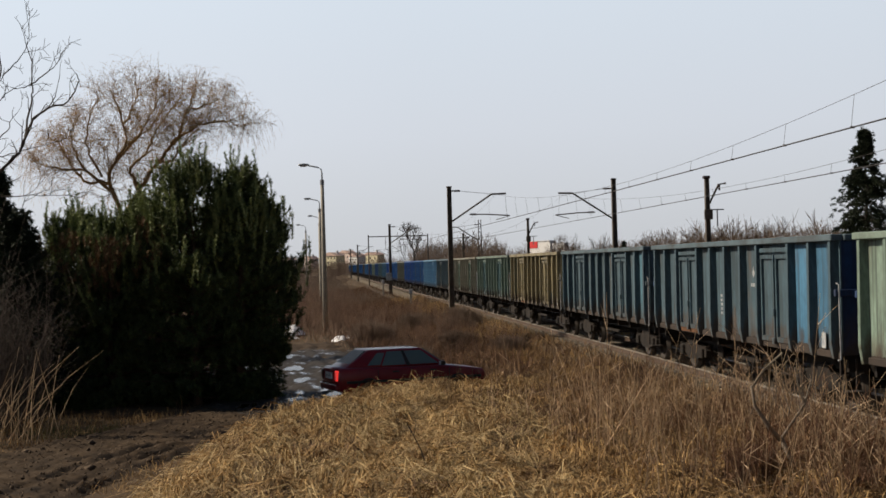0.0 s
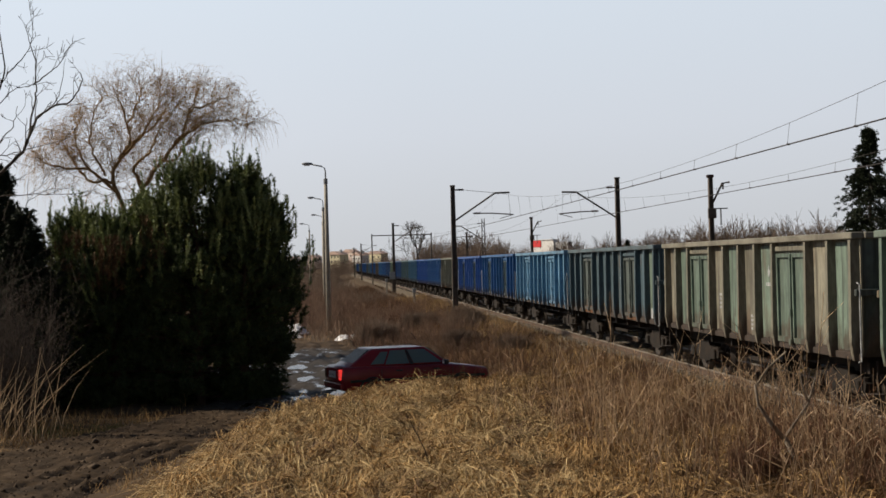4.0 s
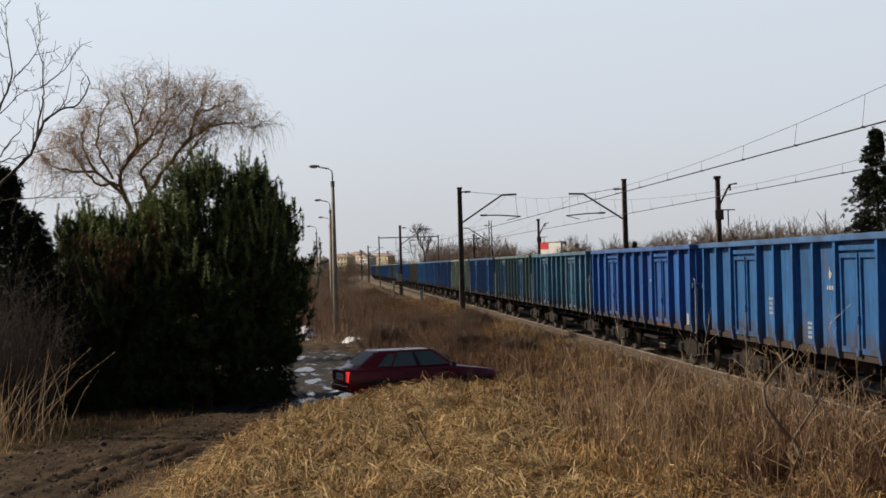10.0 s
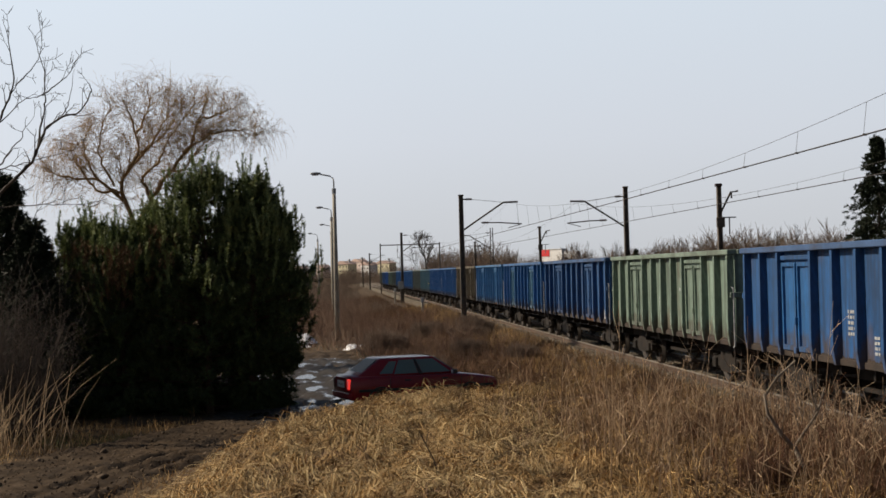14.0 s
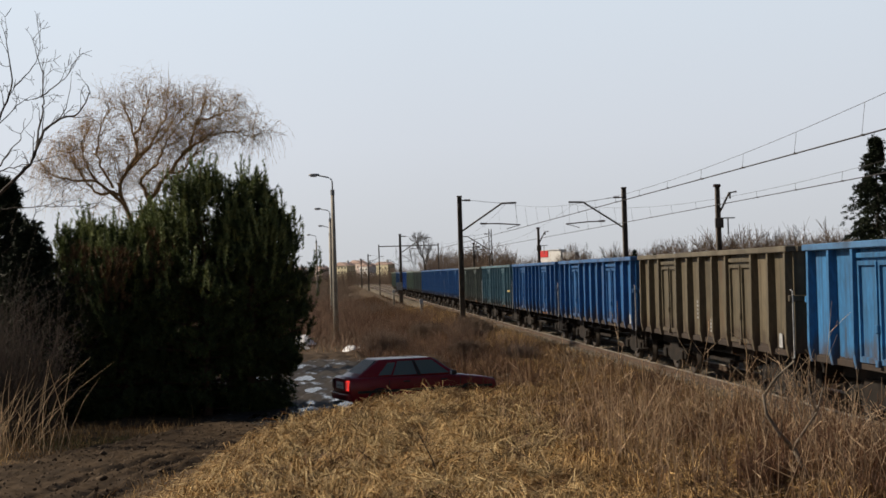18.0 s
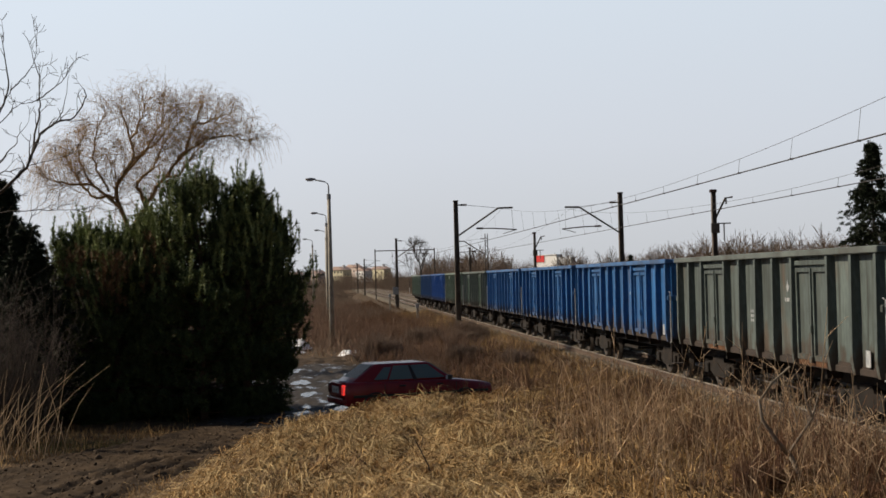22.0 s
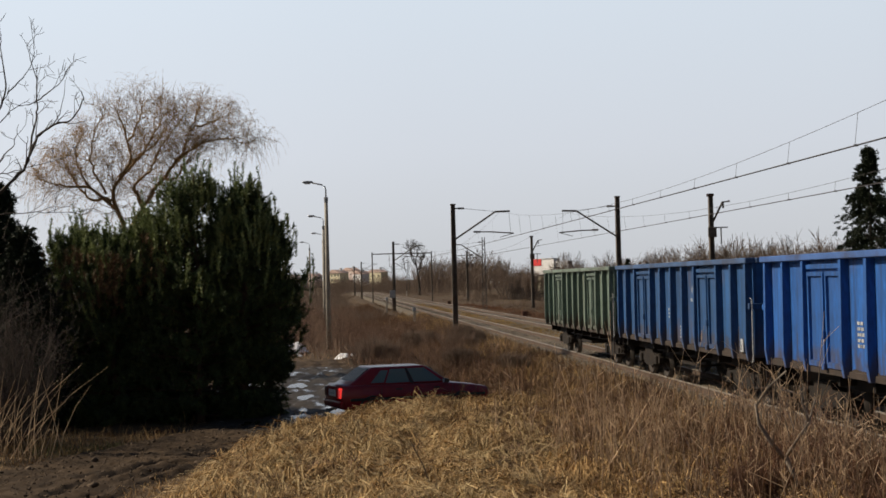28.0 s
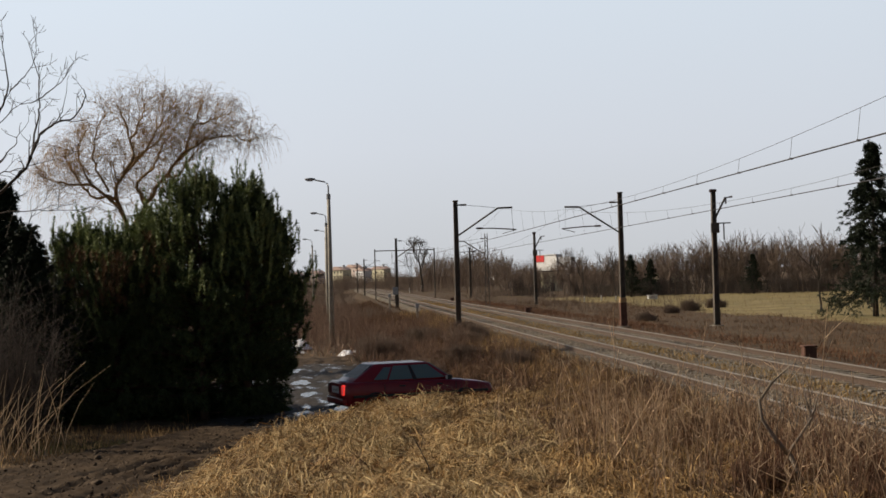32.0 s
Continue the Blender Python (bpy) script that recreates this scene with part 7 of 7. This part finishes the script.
def mats(name, n, area, keep, per, length, rise, width, material, label, seed):
    """Fallen bunches: every bunch of stems arches over one way and lies down again."""
    rng = np.random.default_rng(seed)
    x0, x1, y0, y1 = area
    x, y = rng.uniform(x0, x1, n), rng.uniform(y0, y1, n)
    ok = rng.random(n) < keep(x, y)
    x, y = x[ok], y[ok]
    n = len(x)
    way = rng.uniform(0, math.tau, n)
    size = rng.lognormal(0, 0.3, n)
    X, Y, A, S = (np.repeat(q, per) for q in (x, y, way, size))
    m = len(X)
    A = A + rng.normal(0, 0.38, m)
    ln = length * S * rng.uniform(0.5, 1.35, m)
    sx, sy = X + rng.normal(0, 0.10, m) * S, Y + rng.normal(0, 0.10, m) * S
    top = rise * S * rng.uniform(0.0, 1.3, m)
    pts = []
    for u, h in ((0.0, -0.02), (0.3, 0.75), (0.62, 1.0), (1.0, 0.15)):
        px = sx + np.cos(A) * ln * u + rng.normal(0, 0.012, m)
        py = sy + np.sin(A) * ln * u + rng.normal(0, 0.012, m)
        pts.append(np.c_[px, py, top_of_ground(px, py) + (top * h if h > 0 else -0.02) + 0.012])
    side = np.c_[-np.sin(A), np.cos(A), rng.normal(0, 0.5, m)] * (width * rng.uniform(0.6, 1.4, m))[:, None]
    v = np.stack([p + s * side * q for p, q in zip(pts, (0.8, 1.0, 0.8, 0.3)) for s in (-1, 1)], 1).reshape(-1, 3)
    f = (np.arange(m)[:, None, None] * 8 + np.array([(0, 1, 3, 2), (2, 3, 5, 4), (4, 5, 7, 6)])[None]).reshape(-1, 4)
    return solid(name, fast_mesh(name, v, f, material), None, label, "straw", kind="stuff")


mats("fallen_straw", 3600, (-4.2, 7.0, 16.3, 38.5), lambda x, y: on_mound(x, y) * np.clip(clumps(x, y, 0.8, -0.05) * 1.2, 0, 1), 36, 0.55, 0.19, 0.0048, straw, "bunches of fallen yellow straw lying every way", 63)
mats("bleached_straw", 2600, (-4.0, 4.5, 16.3, 37.5), lambda x, y: on_mound(x, y) * step(4.6, 2.0, x + (22 - y) * 0.12) * np.clip(np.where(clumps(x + 5, y, 1.1, -0.1) > 0.45, 1, 0.12), 0, 1), 32, 0.60, 0.20, 0.0045, pale_straw, "bunches of bleached straw on the rise", 67)
mats("fallen_brown_stems", 2600, (-4.0, 8.4, 16.3, 38.5), lambda x, y: np.clip(on_mound(x, y) + right_bank(x, y), 0, 1) * clumps(x, y, 1.1, -0.1), 26, 0.42, 0.14, 0.005, weed, "bunches of fallen brown stems in the straw", 64)
mats("bank_fallen_straw", 1100, (3.0, 8.3, 16.5, 60), lambda x, y: step(3.0, 4.2, x) * clumps(x, y, 0.8), 30, 0.38, 0.15, 0.006, weed, "fallen brown grass on the railway bank", 65)
mats("lane_litter", 260, (-8.5, -1.5, 17, 36), lambda x, y: step(2.3, 1.4, road_distance(x, y)) * clumps(x, y, 0.9), 7, 0.14, 0.02, 0.004, straw, "scattered straw trodden into the muddy lane", 68)
green_grass = surface("winter_green_grass", (0.05, 0.06, 0.02), (0.13, 0.14, 0.05), 0.8, 1, 8, 0, per="island", spread=0.3, thin=1)
meadow("green_verge", 5000, (-7.5, -2.6, 32.0, 34.6), lambda x, y: step(1.7, 2.3, road_distance(x, y)) * clumps(x, y, 0.9), 0.10, 0.005, 0.7, green_grass, "thin green grass at the foot of the pines", 66)

stalks("tall_pale_stalks", 2100, (2.6, 8.6, 16.8, 28), lambda x, y: right_bank(x, y) * clumps(x, y, 0.9, -0.1), 0.95, 0.010, pale_stalk, "tall bleached weed stalks before the track", 21, 3, 0.2)
stalks("brown_stalks", 1000, (2.4, 8.8, 17, 34), lambda x, y: right_bank(x, y) * clumps(x, y, 0.7, 0.1), 0.72, 0.0065, weed, "dense brown weed stems before the track", 22, 5, 0.2)
stalks("russet_stalks", 600, (5.2, 8.8, 17, 27), lambda x, y: right_bank(x, y) * clumps(x, y, 0.8, -0.1), 0.85, 0.006, russet, "russet bramble stems before the track", 23, 5, 0.3)
stalks("mound_stems", 260, (-2.5, 5.0, 18, 36), lambda x, y: on_mound(x, y), 0.38, 0.004, weed, "single dead stems in the straw", 24, 2, 0.3)
stalks("bank_bushes", 5200, (2.4, 6.6, 44, 100), lambda x, y: clumps(x, y, 0.35, -0.3), 0.8, 0.007, verge_brush, "bare scrub on the railway bank", 25, 6, 0.22)
stalks("verge_bushes", 5200, (-12, 2.2, 62, 150), lambda x, y: off_lane(x, y) * clumps(x, y, 0.3, -0.05), 1.3, 0.009, verge_brush, "bare brown scrub beside the lamp posts", 26, 6, 0.22)
stalks("field_scrub", 420, (17.5, 70, 70, 175), lambda x, y: clumps(x, y, 0.1, -0.45), 1.1, 0.014, weed, "brown scrub in the field", 27, 6, 0.3)
meadow("right_bank_grass", 20000, (2.5, 8.6, 16.5, 34), lambda x, y: right_bank(x, y) * clumps(x, y, 1.1, 0.1), 0.24, 0.006, 0.9, weed, "rough brown grass before the track", 28)

rng_s = np.random.default_rng(90)
n = 2600
lx, ly = rng_s.uniform(-3.4, 7.0, n), rng_s.uniform(16.5, 38, n)
ok = rng_s.random(n) < on_mound(lx, ly)
lx, ly = lx[ok], ly[ok]
n = len(lx)
la, ll = rng_s.uniform(0, math.tau, n), rng_s.uniform(0.25, 0.8, n)
l0 = np.c_[lx, ly, land(lx, ly) + rng_s.uniform(0.02, 0.16, n)]
l1 = l0 + np.c_[np.cos(la) * ll, np.sin(la) * ll, rng_s.normal(0.02, 0.10, n)]
solid("lying_stems", fast_mesh("lying_stems", *twigs(l0, l1, 0.0045, 0.003), reed), None, "pale broken stems lying in the straw", "stems", kind="stuff")

# the reeds and shrub left of the pines
rr = np.random.default_rng(41)
n = 100
rb = np.c_[rr.normal(-7.35, 0.75, n), rr.normal(31.8, 0.5, n), np.zeros(n)]
rb[:, 2] = land(rb[:, 0], rb[:, 1]) - 0.05
rw = np.c_[rr.normal(0.10, 0.26, n), rr.normal(0, 0.2, n), np.ones(n)]
rl = rr.uniform(0.7, 2.2, n)
bow = np.c_[rr.normal(0.12, 0.22, n), rr.normal(0, 0.1, n), np.full(n, -0.05)]
rp = [rb + rw * (rl * u)[:, None] + bow * (rl * u * u)[:, None] for u in (0, 0.35, 0.7, 1.0)]
solid("reed_clump", fast_mesh("reed_clump", *twigs(np.concatenate(rp[:-1]), np.concatenate(rp[1:]), np.repeat([0.011, 0.009, 0.007], n), np.repeat([0.009, 0.007, 0.003], n)), reed), None, "leaning bleached reeds at the lane's edge", "reeds", kind="stuff")
stalks("left_shrub", 620, (-11.5, -6.9, 33.5, 37.5), lambda x, y: np.ones(len(x)), 2.5, 0.008, dark_twig, "dense dark bare shrub beside the pines", 42, 9, 0.25)

bramble = surface("bramble_stem", (0.12, 0.066, 0.042), (0.30, 0.18, 0.115), 0.9, 1.0, 10, 0, per="island", spread=0.45)
BRAMBLES = [(5.9, 32.5, 0.55, 1.3), (6.6, 35.5, 0.6, 1.4), (4.9, 31.0, 0.4, 0.9), (7.0, 21.6, 0.9, 0.9), (5.9, 19.6, 0.75, 0.7), (8.0, 22.5, 0.9, 0.9), (7.6, 19.8, 0.85, 0.8), (5.6, 24.3, 0.55, 0.8), (6.9, 17.8, 0.7, 0.7), (7.3, 25.6, 0.6, 0.9)]
# the forked dead branch sticking out of the weeds
bleached_wood = surface("bleached_wood", (0.15, 0.12, 0.09), (0.30, 0.25, 0.19), 0.9, 6, 40, 0.3)
snag_bark = surface("grey_snag_bark", (0.11, 0.085, 0.065), (0.27, 0.22, 0.17), 0.95, 5, 40, 0.5)
snag = thing("dead_branch", pose(6.30, 19.4, float(land(6.15, 19.4))), "forked dead branch with peeling bark among the weeds", "branch")
part("stem", Shape().tube([(0.22, 0, -0.1), (0.12, 0, 0.3), (-0.02, 0, 0.62)], [0.042, 0.038, 0.034], 8), snag_bark, snag, smooth=True)
part("fork", Shape().tube([(-0.02, 0, 0.58), (-0.2, 0, 0.80), (-0.38, 0, 1.08), (-0.42, 0, 1.36)], [0.034, 0.031, 0.025, 0.018], 7), snag_bark, snag, smooth=True)
part("fork", Shape().tube([(-0.42, 0, 1.32), (-0.22, 0.02, 1.58), (0.04, 0.03, 1.80)], [0.019, 0.018, 0.014], 7), bleached_wood, snag, "broken pale tip", smooth=True)
part("fork", Shape().tube([(-0.02, 0, 0.60), (0.14, 0, 0.82), (0.34, 0.02, 1.08), (0.44, 0.02, 1.42)], [0.026, 0.022, 0.017, 0.008], 7), snag_bark, snag, smooth=True)
part("fork", Shape().tube([(0.34, 0.02, 1.08), (0.25, 0.02, 1.35), (0.22, 0.02, 1.6)], [0.014, 0.010, 0.005], 6), snag_bark, snag, smooth=True)
for k in range(14):
    q = random.Random(700 + k)
    a = Vector((q.uniform(-0.45, 0.45), q.uniform(-0.1, 0.1), q.uniform(0.75, 1.35)))
    part("side_twig", Shape().tube([a, a + Vector((q.uniform(-0.12, 0.16), q.uniform(-0.1, 0.1), q.uniform(0.2, 0.35))), a + Vector((q.uniform(-0.2, 0.25), q.uniform(-0.15, 0.15), q.uniform(0.45, 0.65)))], [0.007, 0.005, 0.003], 5), snag_bark, snag)
for k, (x, y, h, w) in enumerate(BRAMBLES):
    solid("bramble_bush", fast_mesh("bramble_bush", *brushwood([(x, y, h, w), (x + 0.4 * w, y + 0.2, h * 0.8, w * 0.8)], 400 + k, 110), bramble), None, "low tangled brown bramble bush by the track", "bush", group="brambles by the track")
for x, y, h, dx in ((1.55, 21.5, 0.85, -0.35), (0.75, 23.0, 0.5, -0.5)):
    tw = thing("dead_twig", pose(x, y, float(land(x, y))), "single thin dead twig standing in the straw", "twig", "twigs in the straw")
    part("stem", Shape().tube([(0, 0, -0.05), (dx * 0.4, 0, h * 0.5), (dx, 0, h)], [0.011, 0.009, 0.005], 6), bark, tw)
    part("side_twig", Shape().tube([(dx * 0.7, 0, h * 0.75), (dx * 0.7 + 0.05, 0, h * 1.02)], [0.006, 0.003], 5), bark, tw)

# ---- sleepers, one by one along the stretch nearest to the path ----
for track in TRACKS:
    for k in range(148):
        part("sleeper", sleeper_me, None, track, "", pose(0, 21.0 + k * 0.6, 0))


# ---- what moves ----
def motions():
    times = [0, 1, 2, 3, 4, 5, 6, 7, 8, 9, 10, 11, 12, 13, 14, 15, 16, 17, 18, 19, 20, 22, 24, 26, 28, 30, 32]
    for i, (w, wheels) in enumerate(WAGONS):
        walk(w, [(t, pose(NEAR_TRACK, train_ahead(t) - PITCH * i - L_BODY / 2, 0)) for t in times])
    # all wheels roll alike, 0.46 m in radius, as the wagons go: one set of keys for the leading and one for the trailing axles
    for k in (0, 1):
        first = WAGONS[0][1][k]
        x, y, z = first.matrix_basis.translation
        rows = []
        for n in range(0, 32 * FPS + 1):
            rows.append((n / FPS, pose(x, y, z, math.degrees((train_ahead(0) - train_ahead(n / FPS)) / 0.46))))
        walk(first, rows)
        keys = first.animation_data
        for w, wheels in WAGONS:
            for ws in wheels[k::2]:
                if ws is not first:
                    ws.rotation_mode = "QUATERNION"
                    own = ws.animation_data_create()
                    own.action = keys.action
                    own.action_slot = keys.action_slot


motions()
